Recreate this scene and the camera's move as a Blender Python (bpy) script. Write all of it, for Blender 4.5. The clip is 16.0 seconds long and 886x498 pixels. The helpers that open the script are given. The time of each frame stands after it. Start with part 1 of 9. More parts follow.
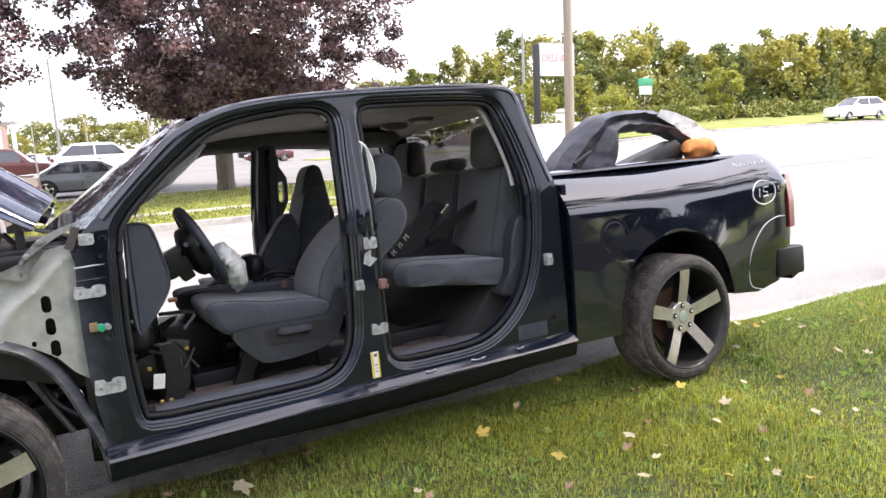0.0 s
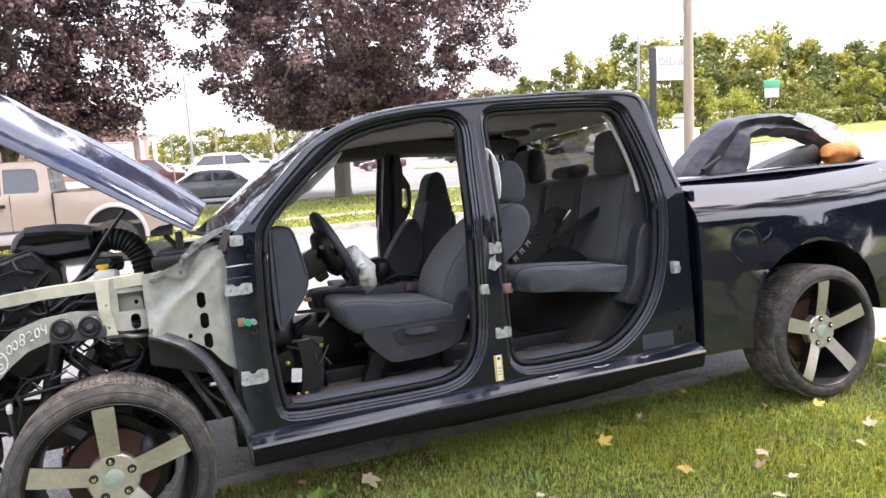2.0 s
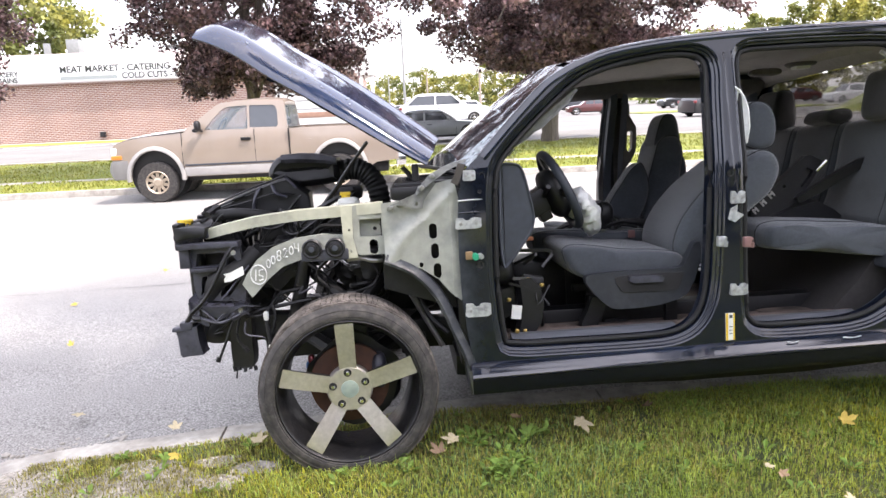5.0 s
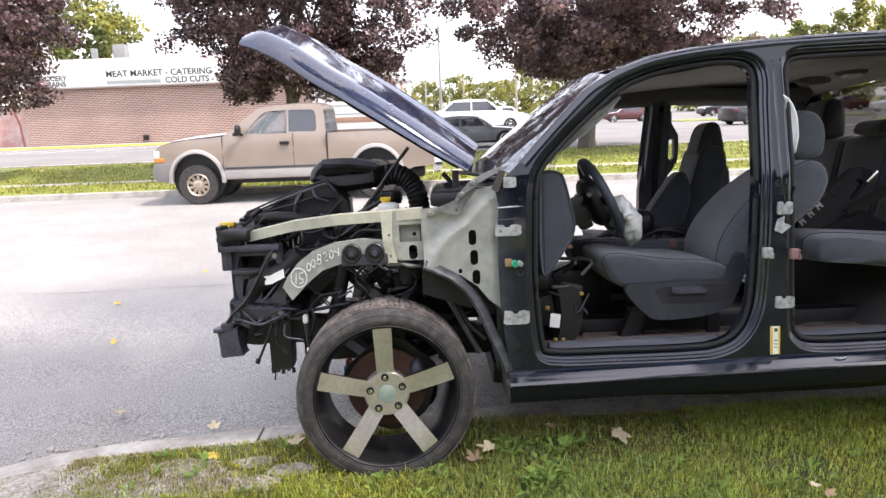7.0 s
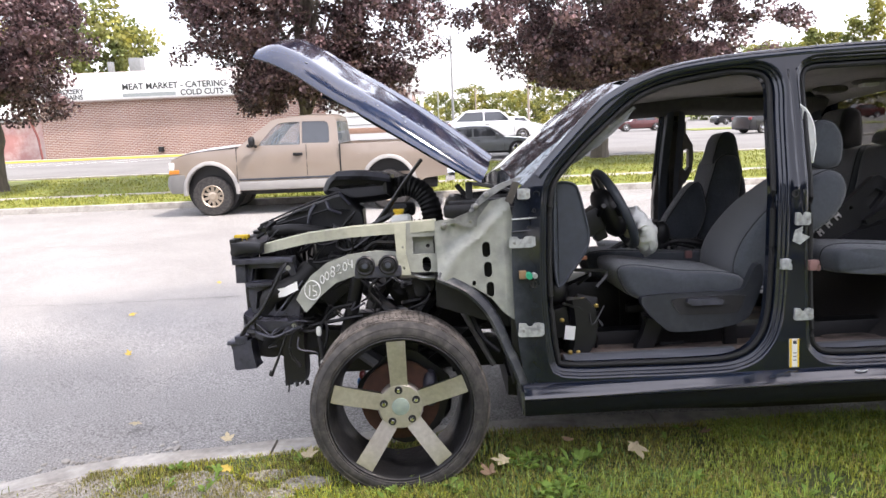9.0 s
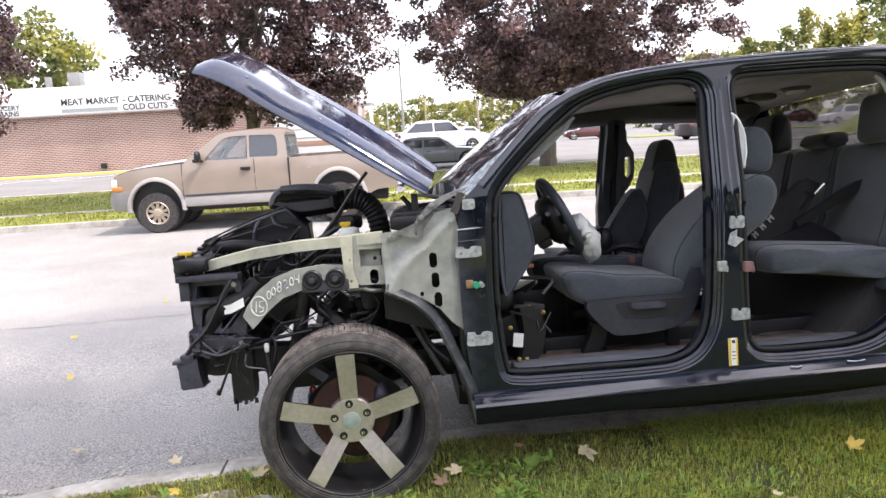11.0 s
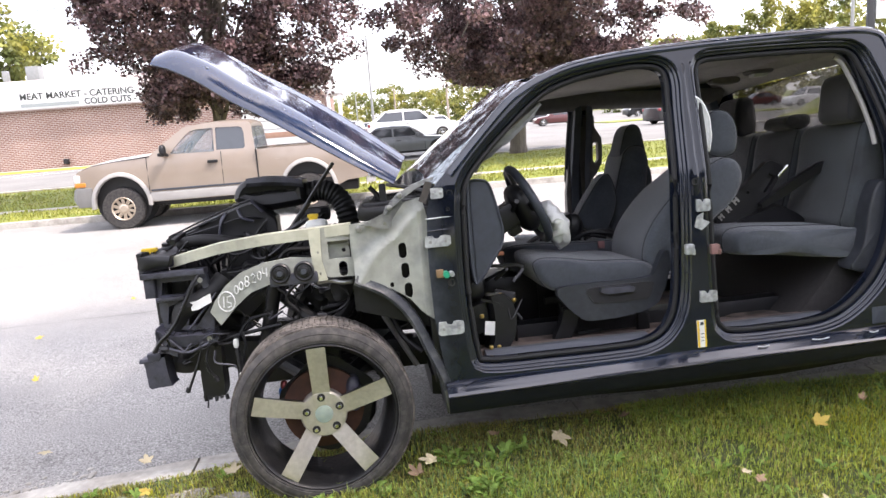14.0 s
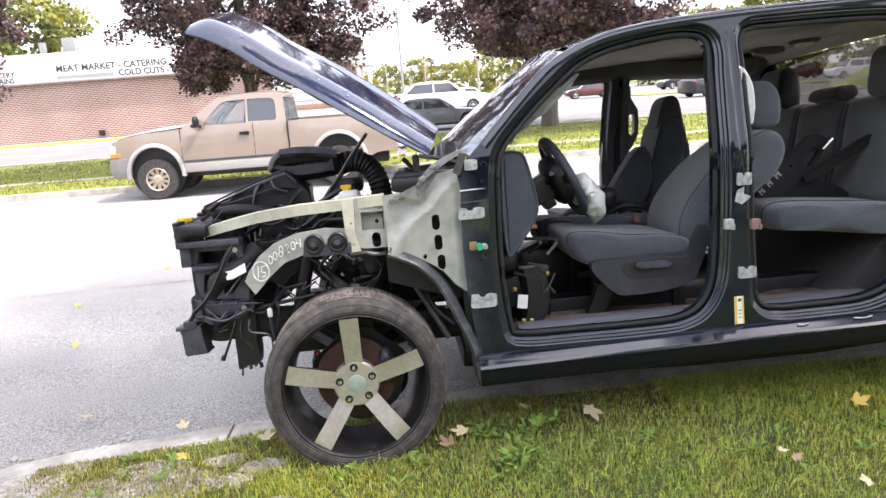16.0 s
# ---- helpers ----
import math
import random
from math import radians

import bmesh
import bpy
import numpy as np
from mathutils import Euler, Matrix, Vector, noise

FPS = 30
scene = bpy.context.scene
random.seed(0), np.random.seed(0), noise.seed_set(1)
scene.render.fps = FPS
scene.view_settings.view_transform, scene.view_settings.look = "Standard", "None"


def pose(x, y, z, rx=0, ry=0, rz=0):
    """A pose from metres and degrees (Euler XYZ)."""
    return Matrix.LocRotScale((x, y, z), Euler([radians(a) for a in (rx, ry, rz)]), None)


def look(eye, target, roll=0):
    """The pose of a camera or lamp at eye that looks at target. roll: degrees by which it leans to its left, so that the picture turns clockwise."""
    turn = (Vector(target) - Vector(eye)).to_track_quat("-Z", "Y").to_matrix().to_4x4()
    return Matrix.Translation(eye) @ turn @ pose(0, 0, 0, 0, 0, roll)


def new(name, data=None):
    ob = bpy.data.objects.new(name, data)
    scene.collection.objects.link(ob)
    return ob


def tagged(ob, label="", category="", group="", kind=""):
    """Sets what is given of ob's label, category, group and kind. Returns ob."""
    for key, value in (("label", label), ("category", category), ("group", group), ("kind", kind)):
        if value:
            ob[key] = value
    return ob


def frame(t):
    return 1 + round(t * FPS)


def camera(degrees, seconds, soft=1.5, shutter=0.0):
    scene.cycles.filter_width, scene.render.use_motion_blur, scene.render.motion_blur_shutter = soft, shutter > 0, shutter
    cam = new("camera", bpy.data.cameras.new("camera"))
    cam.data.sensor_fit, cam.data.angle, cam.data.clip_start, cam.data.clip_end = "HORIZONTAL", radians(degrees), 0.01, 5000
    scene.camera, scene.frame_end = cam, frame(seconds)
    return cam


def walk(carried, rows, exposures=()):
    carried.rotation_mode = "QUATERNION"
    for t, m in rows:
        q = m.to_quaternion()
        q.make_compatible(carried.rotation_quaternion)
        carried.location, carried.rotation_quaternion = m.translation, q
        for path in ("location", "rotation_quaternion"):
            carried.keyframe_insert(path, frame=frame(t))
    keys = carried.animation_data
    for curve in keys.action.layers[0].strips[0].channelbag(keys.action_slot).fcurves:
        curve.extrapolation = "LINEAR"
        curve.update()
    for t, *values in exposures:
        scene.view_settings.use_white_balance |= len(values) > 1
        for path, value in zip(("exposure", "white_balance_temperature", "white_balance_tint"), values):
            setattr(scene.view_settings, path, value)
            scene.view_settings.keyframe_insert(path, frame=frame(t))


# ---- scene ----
from mathutils import geometry

# The wrecked truck leans towards the street: its own axes are turned against the plumb line.
TRUCK = pose(0, 0, 0, -4.91, -0.56, 0)
cam = camera(65.03, 16.0)
# seconds, eye, target, roll, all along the truck's axes
PATH = [
    (0, (0.473, -2.848, 1.259), (1.413, -1.092, 1.076), -5.75),
    (0.5, (0.447, -2.846, 1.266), (1.345, -1.065, 1.117), -6.24),
    (1, (0.431, -2.837, 1.261), (1.247, -1.019, 1.099), -7.01),
    (1.5, (0.411, -2.841, 1.262), (1.125, -0.977, 1.141), -6.71),
    (2, (0.383, -2.862, 1.258), (1.044, -0.979, 1.128), -5.64),
    (2.5, (0.341, -2.866, 1.242), (0.743, -0.915, 1.064), -6.16),
    (3, (0.309, -2.844, 1.237), (0.542, -0.871, 1.010), -5.69),
    (3.5, (0.283, -2.818, 1.240), (0.475, -0.840, 1.017), -4.46),
    (4, (0.268, -2.794, 1.238), (0.415, -0.819, 0.964), -4.06),
    (6.5, (0.262, -2.800, 1.256), (0.307, -0.810, 1.067), -2.50),
    (7, (0.240, -2.792, 1.248), (0.244, -0.805, 1.026), -2.68),
    (7.5, (0.229, -2.780, 1.253), (0.211, -0.791, 1.042), -2.56),
    (8, (0.230, -2.779, 1.255), (0.191, -0.788, 1.064), -2.76),
    (10.5, (0.257, -2.787, 1.257), (0.301, -0.797, 1.061), -4.23),
    (11, (0.266, -2.794, 1.258), (0.369, -0.804, 1.088), -4.17),
    (11.5, (0.273, -2.791, 1.256), (0.397, -0.803, 1.065), -3.67),
    (12, (0.282, -2.785, 1.256), (0.411, -0.798, 1.075), -4.54),
    (12.5, (0.287, -2.776, 1.256), (0.442, -0.790, 1.083), -4.87),
    (13, (0.281, -2.769, 1.256), (0.450, -0.784, 1.080), -4.64),
    (13.5, (0.280, -2.775, 1.257), (0.435, -0.789, 1.086), -4.71),
    (14, (0.283, -2.778, 1.258), (0.460, -0.797, 1.050), -5.35),
    (14.5, (0.284, -2.774, 1.259), (0.459, -0.796, 1.019), -5.09),
    (15, (0.293, -2.770, 1.251), (0.479, -0.800, 0.960), -5.25),
    (15.5, (0.277, -2.767, 1.255), (0.415, -0.790, 0.981), -4.98),
    (16, (0.264, -2.759, 1.252), (0.352, -0.780, 0.976), -5.05),
]
EXPOSURES = [(t, e + 0.2, 6600, 18) for t, e in ((0.0, 1.08), (1.0, 1.1), (1.5, 1.22), (2.0, 1.26), (2.6, 1.38), (4.2, 1.38), (6.3, 1.08), (7.0, 1.02), (10.3, 0.97), (12.5, 1.1), (13.6, 1.14), (14.4, 1.28), (15.0, 1.34), (16.0, 1.32))]
walk(cam, [(t, TRUCK @ look(eye, target, roll)) for t, eye, target, roll in PATH], EXPOSURES)

# ---- light: a hazy summer day, the sun high behind the camera's right shoulder ----
SUN_EL, SUN_AZ = 60.0, 113.0  # azimuth clockwise from +y
world = bpy.data.worlds.new("world")
scene.world = world
world.use_nodes = True
sky = world.node_tree.nodes.new("ShaderNodeTexSky")
sky.sky_type = "NISHITA"
sky.sun_disc = False
sky.sun_elevation, sky.sun_rotation = radians(SUN_EL), radians(SUN_AZ)
sky.air_density, sky.dust_density, sky.ozone_density = 1.0, 2.0, 1.0
back = world.node_tree.nodes["Background"]
back.inputs["Strength"].default_value = 0.09
world.node_tree.links.new(sky.outputs[0], back.inputs["Color"])
# a thin even veil of bright cloud over the whole sky
veil = world.node_tree.nodes.new("ShaderNodeBackground")
veil.inputs["Color"].default_value = (0.985, 0.992, 1.012, 1)
veil.inputs["Strength"].default_value = 0.8
both = world.node_tree.nodes.new("ShaderNodeAddShader")
world.node_tree.links.new(back.outputs[0], both.inputs[0])
world.node_tree.links.new(veil.outputs[0], both.inputs[1])
world.node_tree.links.new(both.outputs[0], world.node_tree.nodes["World Output"].inputs["Surface"])
sun = new("sun", bpy.data.lights.new("sun", "SUN"))
sun.data.energy, sun.data.angle, sun.data.color = 2.35, radians(2.2), (1.0, 0.94, 0.85)
sa, se = radians(SUN_AZ), radians(SUN_EL)
SUN_DIR = Vector((math.sin(sa) * math.cos(se), math.cos(sa) * math.cos(se), math.sin(se)))
sun.matrix_world = look((0, 0, 30), Vector((0, 0, 30)) - SUN_DIR)

# ---- materials ----
def material(name, color, rough=0.6, metal=0.0, vary=0.0, scale=8.0, bump=0.0, bump_scale=60.0, coat=0.0, spec=0.5, tint=None, tint_scale=2.0, tint_at=(0.45, 0.65), per_object=0.0, per_island=0.0, alpha=1.0, trans=0.0, sheen=0.0, thin=0.0, stretch=(1, 1, 1), world_space=True):
    """A Principled material: base colour varied by fine noise, a second colour in larger stains, bump, and variation from piece to piece."""
    m = bpy.data.materials.new(name)
    m.use_nodes = True
    nt = m.node_tree
    n, l = nt.nodes, nt.links
    b = n["Principled BSDF"]
    b.inputs["Roughness"].default_value = rough
    b.inputs["Metallic"].default_value = metal
    b.inputs["Coat Weight"].default_value = coat
    b.inputs["Coat Roughness"].default_value = 0.06
    b.inputs["Specular IOR Level"].default_value = spec
    b.inputs["Transmission Weight"].default_value = trans
    b.inputs["Sheen Weight"].default_value = sheen
    b.inputs["Alpha"].default_value = alpha
    geo = n.new("ShaderNodeTexCoord")
    mp = n.new("ShaderNodeMapping")
    mp.inputs["Scale"].default_value = stretch
    l.new(geo.outputs["Object"], mp.inputs["Vector"])
    rgb = n.new("ShaderNodeRGB")
    rgb.outputs[0].default_value = (*color, 1)
    out = rgb.outputs[0]
    if tint:
        t = n.new("ShaderNodeTexNoise")
        t.inputs["Scale"].default_value = tint_scale
        t.inputs["Detail"].default_value = 6
        t.inputs["Roughness"].default_value = 0.65
        l.new(mp.outputs[0], t.inputs["Vector"])
        r = n.new("ShaderNodeMapRange")
        r.inputs["From Min"].default_value, r.inputs["From Max"].default_value = tint_at
        l.new(t.outputs["Fac"], r.inputs["Value"])
        x = n.new("ShaderNodeMix")
        x.data_type = "RGBA"
        l.new(r.outputs[0], x.inputs["Factor"])
        l.new(out, x.inputs["A"])
        x.inputs["B"].default_value = (*tint, 1)
        out = x.outputs["Result"]
    if vary:
        t = n.new("ShaderNodeTexNoise")
        t.inputs["Scale"].default_value = scale
        t.inputs["Detail"].default_value = 8
        l.new(mp.outputs[0], t.inputs["Vector"])
        r = n.new("ShaderNodeMapRange")
        r.inputs["From Min"].default_value, r.inputs["From Max"].default_value = 0.25, 0.75
        r.inputs["To Min"].default_value, r.inputs["To Max"].default_value = 1 - vary, 1 + vary
        l.new(t.outputs["Fac"], r.inputs["Value"])
        h = n.new("ShaderNodeHueSaturation")
        l.new(out, h.inputs["Color"])
        l.new(r.outputs[0], h.inputs["Value"])
        out = h.outputs[0]
        rr = n.new("ShaderNodeMapRange")
        rr.inputs["To Min"].default_value, rr.inputs["To Max"].default_value = max(0.02, rough * (1 - vary * 0.6)), min(1, rough * (1 + vary * 0.6))
        l.new(t.outputs["Fac"], rr.inputs["Value"])
        l.new(rr.outputs[0], b.inputs["Roughness"])
    for amount, node, socket in ((per_object, "ShaderNodeObjectInfo", "Random"), (per_island, "ShaderNodeNewGeometry", "Random Per Island")):
        if amount:
            o = n.new(node)
            r = n.new("ShaderNodeMapRange")
            r.inputs["To Min"].default_value, r.inputs["To Max"].default_value = 1 - amount, 1 + amount
            l.new(o.outputs[socket], r.inputs["Value"])
            h = n.new("ShaderNodeHueSaturation")
            l.new(out, h.inputs["Color"])
            l.new(r.outputs[0], h.inputs["Value"])
            out = h.outputs[0]
    l.new(out, b.inputs["Base Color"])
    if thin:
        tr = n.new("ShaderNodeBsdfTranslucent")
        l.new(out, tr.inputs["Color"])
        mx = n.new("ShaderNodeMixShader")
        mx.inputs["Fac"].default_value = thin
        l.new(b.outputs[0], mx.inputs[1])
        l.new(tr.outputs[0], mx.inputs[2])
        l.new(mx.outputs[0], n["Material Output"].inputs["Surface"])
    if bump:
        t = n.new("ShaderNodeTexNoise")
        t.inputs["Scale"].default_value = bump_scale
        t.inputs["Detail"].default_value = 5
        l.new(mp.outputs[0], t.inputs["Vector"])
        u = n.new("ShaderNodeBump")
        u.inputs["Strength"].default_value = bump
        u.inputs["Distance"].default_value = 0.01
        l.new(t.outputs["Fac"], u.inputs["Height"])
        l.new(u.outputs[0], b.inputs["Normal"])
    return m


PAINT = material("navy_black_paint", (0.0055, 0.0075, 0.016), 0.12, 0.0, 0.2, 3.0, coat=0.5, spec=0.15, bump=0.06, bump_scale=4.0, tint=(0.012, 0.015, 0.023), tint_scale=5.0, tint_at=(0.58, 0.75))
BED_PAINT = material("bed_side_paint", (0.0055, 0.0075, 0.014), 0.06, 0.0, 0.2, 3.0, coat=1.0, spec=0.4, bump=0.004, bump_scale=3.0, tint=(0.014, 0.018, 0.028), tint_scale=5.0, tint_at=(0.55, 0.75))
# stretched bluish tint paints streaks of reflected sky along sill and roof roll
SKY_SHEEN_PAINT = material("sky_sheen_paint", (0.006, 0.009, 0.018), 0.1, 0.0, 0.25, 3.0, coat=1.0, spec=0.4, bump=0.3, bump_scale=9.0, tint=(0.015, 0.023, 0.042), tint_scale=9.0, tint_at=(0.52, 0.75), stretch=(0.06, 1, 1))
PILLAR_PAINT = material("pillar_paint", (0.0066, 0.0088, 0.0155), 0.06, 0.0, 0.2, 3.0, coat=0.7, spec=0.1, bump=0.05, bump_scale=6.0, tint=(0.011, 0.0135, 0.02), tint_scale=5.0, tint_at=(0.58, 0.75))
# body paint made lighter and bluer with the sky's sheen; tint also gives dirt specks
HOOD_SHEEN_PAINT = material("hood_sheen_paint", (0.013, 0.026, 0.066), 0.07, 0.0, 0.25, 5.0, coat=0.9, spec=0.5, bump=0.07, bump_scale=4.0, tint=(0.045, 0.056, 0.085), tint_scale=11.0, tint_at=(0.5, 0.64), stretch=(1, 0.5, 1))
JAMB = material("jamb_paint", (0.006, 0.009, 0.018), 0.07, 0.0, 0.3, 12.0, coat=0.9, spec=0.25, bump=0.1, bump_scale=14.0, tint=(0.028, 0.031, 0.038), tint_scale=7.0, tint_at=(0.55, 0.8))
PRIMER = material("grey_green_primer", (0.3, 0.31, 0.275), 0.45, 0.0, 0.16, 20.0, 0.06, 90, tint=(0.2, 0.21, 0.2), tint_scale=7.0, tint_at=(0.48, 0.72))
PRIMER_WARM = material("warm_primer", (0.42, 0.42, 0.33), 0.5, 0.0, 0.15, 20.0, 0.05, 90, tint=(0.25, 0.25, 0.21), tint_scale=6.0, tint_at=(0.5, 0.75))
BRACKET = material("zinc_bracket", (0.5, 0.52, 0.52), 0.45, 0.4, 0.2, 60.0, tint=(0.25, 0.26, 0.27), tint_scale=25.0)
RUBBER = material("black_rubber", (0.008, 0.008, 0.009), 0.65, 0.0, 0.2, 20.0, 0.05, 120)
TYRE = material("worn_tyre", (0.031, 0.029, 0.028), 0.8, 0.0, 0.3, 40.0, 0.15, 120, tint=(0.085, 0.077, 0.07), tint_scale=24.0, tint_at=(0.42, 0.72))
TREAD = material("dusty_tread", (0.06, 0.052, 0.047), 0.85, 0.0, 0.4, 60.0, 0.4, 120, tint=(0.2, 0.175, 0.155), tint_scale=16.0, tint_at=(0.42, 0.66))
RIM_BLACK = material("rim_black", (0.009, 0.009, 0.01), 0.45, 0.2, 0.35, 30.0, 0.2, 60, coat=0.15, tint=(0.035, 0.033, 0.031), tint_scale=12.0, tint_at=(0.5, 0.8))
RIM_FACE = material("machined_alloy", (0.56, 0.53, 0.5), 0.3, 0.72, 0.12, 60.0, 0.03, 200, tint=(0.47, 0.44, 0.4), tint_scale=6.0, stretch=(1, 1, 1))
CHROME = material("chrome", (0.7, 0.7, 0.7), 0.15, 1.0, 0.1, 30.0)
STEEL = material("bare_steel", (0.35, 0.35, 0.34), 0.4, 0.8, 0.25, 30.0)
RUST = material("rusty_disc", (0.09, 0.042, 0.027), 0.8, 0.2, 0.35, 25.0, 0.1, 120)
PLASTIC = material("black_plastic", (0.006, 0.006, 0.0075), 0.45, 0.0, 0.25, 30.0, 0.05, 150, tint=(0.018, 0.018, 0.02), tint_scale=8.0, tint_at=(0.55, 0.8))
PLASTIC_GREY = material("grey_plastic", (0.04, 0.047, 0.061), 0.55, 0.0, 0.2, 30.0, 0.06, 200)
PLASTIC_SLATE = material("slate_plastic", (0.055, 0.056, 0.075), 0.42, 0.0, 0.3, 20.0, tint=(0.018, 0.018, 0.025), tint_scale=11.0)
SEAT_PLASTIC = material("dark_seat_plastic", (0.024, 0.027, 0.034), 0.5, 0.0, 0.25, 30.0, 0.06, 200, tint=(0.04, 0.043, 0.05), tint_scale=9.0, tint_at=(0.5, 0.75))
FABRIC = material("charcoal_seat_cloth", (0.056, 0.064, 0.077), 0.9, 0.0, 0.2, 90.0, 0.35, 500, sheen=0.3, tint=(0.035, 0.042, 0.055), tint_scale=4.0)
FABRIC_LIGHT = material("slate_seat_cloth", (0.058, 0.067, 0.081), 0.9, 0.0, 0.2, 90.0, 0.35, 500, sheen=0.3, tint=(0.048, 0.056, 0.068), tint_scale=4.0)
SEAM = material("seat_seam", (0.02, 0.022, 0.026), 0.9, 0.0, 0.2, 90.0)
CARPET_DARK = material("dark_carpet", (0.026, 0.024, 0.024), 0.95, 0.0, 0.4, 40.0, 0.4, 300)
CARPET = material("worn_brown_carpet", (0.2, 0.15, 0.125), 0.95, 0.0, 0.4, 40.0, 0.4, 300, tint=(0.07, 0.055, 0.048), tint_scale=5.0)
TRIM_BROWN = material("brown_grey_trim", (0.17, 0.155, 0.145), 0.55, 0.0, 0.2, 20.0, 0.06, 200, tint=(0.12, 0.11, 0.103), tint_scale=6.0)
HEADLINER = material("grey_headliner", (0.43, 0.405, 0.38), 0.95, 0.0, 0.1, 40.0, 0.1, 400, tint=(0.28, 0.26, 0.245), tint_scale=1.6, tint_at=(0.5, 0.7))
RAIL_TRIM = material("dark_rail_trim", (0.1, 0.092, 0.086), 0.7, 0.0, 0.2, 30.0, 0.06, 200)
PALE_TRIM = material("pale_grey_trim", (0.36, 0.35, 0.335), 0.6, 0.0, 0.1, 20.0)
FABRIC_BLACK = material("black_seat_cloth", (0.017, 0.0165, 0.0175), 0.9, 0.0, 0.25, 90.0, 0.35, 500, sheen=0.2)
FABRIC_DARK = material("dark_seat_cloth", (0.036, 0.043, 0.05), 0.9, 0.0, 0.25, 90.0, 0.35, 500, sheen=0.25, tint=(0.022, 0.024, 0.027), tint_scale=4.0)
SKIRT = material("stone_guard_black", (0.005, 0.006, 0.0095), 0.32, 0.0, 0.3, 40.0, 0.15, 180, spec=0.3)
SCUFF = material("grey_scuff_plate", (0.09, 0.096, 0.11), 0.5, 0.0, 0.35, 30.0, 0.1, 150, tint=(0.045, 0.045, 0.05), tint_scale=6.0, tint_at=(0.5, 0.7), stretch=(0.15, 1, 1))
AIRBAG = material("white_airbag_cloth", (0.72, 0.73, 0.71), 0.75, 0.0, 0.12, 20.0, 0.5, 45)
WHITE = material("white_paint", (0.75, 0.75, 0.73), 0.5, 0.0, 0.08, 10.0)
CHALK = material("white_paint_pen", (0.62, 0.63, 0.62), 0.7, 0.0, 0.15, 80.0)
YELLOW = material("yellow_cap_plastic", (0.7, 0.48, 0.03), 0.45, 0.0, 0.1, 30.0)
ORANGE = material("orange_fabric", (0.55, 0.2, 0.05), 0.8, 0.0, 0.3, 20.0, 0.3, 40)
RED = material("red_plastic", (0.2, 0.012, 0.015), 0.3, 0.0, 0.15, 20.0, coat=0.6)
GREEN_PLUG = material("green_connector", (0.02, 0.35, 0.2), 0.4, 0.0, 0.1, 30.0)
BOTTLE = material("milky_bottle", (0.65, 0.66, 0.62), 0.45, 0.0, 0.08, 30.0)
GLASS_CRACK = material("cracked_windscreen", (0.012, 0.015, 0.019), 0.03, trans=0.2, vary=0.2, scale=30, bump=0.03, bump_scale=30, spec=0.9, coat=0.6, tint=(0.22, 0.25, 0.28), tint_scale=120.0, tint_at=(0.57, 0.64))
GLASS_CRAZED = material("crazed_glass", (0.4, 0.45, 0.48), 0.15, 0.0, 0.5, 110.0, 0.9, 90, tint=(0.09, 0.115, 0.135), tint_scale=55.0, tint_at=(0.44, 0.6))
CLEAR_GLASS = material("clear_car_glass", (0.3, 0.36, 0.4), 0.03, alpha=0.22, vary=0.1)
CAR_GLASS = material("dark_car_glass", (0.03, 0.035, 0.04), 0.06, vary=0.1, spec=0.8, coat=0.5)
TAN = material("tan_paint", (0.33, 0.27, 0.218), 0.3, 0.2, 0.1, 4.0, coat=0.7, tint=(0.29, 0.232, 0.185), tint_scale=2.0)
SILVER_TRIM = material("silver_grey_cladding", (0.36, 0.345, 0.325), 0.5, 0.1, 0.1, 6.0)
CAR_WHITE = material("car_white", (0.75, 0.76, 0.76), 0.35, 0.0, 0.06, 3.0, coat=0.6)
CAR_GREY = material("car_grey", (0.2, 0.21, 0.22), 0.35, 0.3, 0.08, 3.0, coat=0.6)
CAR_RED = material("car_red", (0.105, 0.03, 0.028), 0.35, 0.2, 0.1, 3.0, coat=0.6)
CAR_BLACK = material("car_black", (0.012, 0.012, 0.015), 0.3, 0.0, 0.1, 3.0, coat=0.6)
ASPHALT = material("pale_asphalt", (0.32, 0.312, 0.298), 0.92, 0.0, 0.75, 105.0, 0.8, 170, spec=0.15, tint=(0.265, 0.257, 0.245), tint_scale=0.45, tint_at=(0.42, 0.62))
LOT = material("lot_asphalt", (0.215, 0.211, 0.203), 0.92, 0.0, 0.12, 6.0, 0.2, 100, spec=0.1, tint=(0.175, 0.172, 0.166), tint_scale=0.2)
CONCRETE = material("old_concrete", (0.42, 0.4, 0.36), 0.9, 0.0, 0.2, 25.0, 0.35, 120, tint=(0.27, 0.25, 0.22), tint_scale=3.0)
SOIL = material("lawn_soil", (0.085, 0.088, 0.03), 0.95, 0.0, 0.5, 30.0, 0.6, 90, tint=(0.05, 0.07, 0.018), tint_scale=4.0, tint_at=(0.35, 0.6))
DIRT = material("dusty_dirt", (0.38, 0.345, 0.3), 0.95, 0.0, 0.6, 60.0, 1.0, 130, tint=(0.2, 0.18, 0.12), tint_scale=14.0)
VERGE = material("verge_grass", (0.15, 0.19, 0.025), 0.95, 0.0, 0.35, 12.0, 0.6, 60, tint=(0.26, 0.25, 0.07), tint_scale=1.2)
GRASS = material("grass_blades", (0.305, 0.38, 0.072), 0.5, 0.0, per_island=0.75, thin=0.4, spec=0.18, tint=(0.45, 0.43, 0.08), tint_scale=3.0, tint_at=(0.46, 0.68))
STRAW = material("straw_blades", (0.45, 0.38, 0.14), 0.7, 0.0, per_island=0.35, thin=0.3, spec=0.2)
WEED = material("broad_weed_leaf", (0.2, 0.31, 0.06), 0.55, 0.0, per_island=0.3, thin=0.3, spec=0.3)
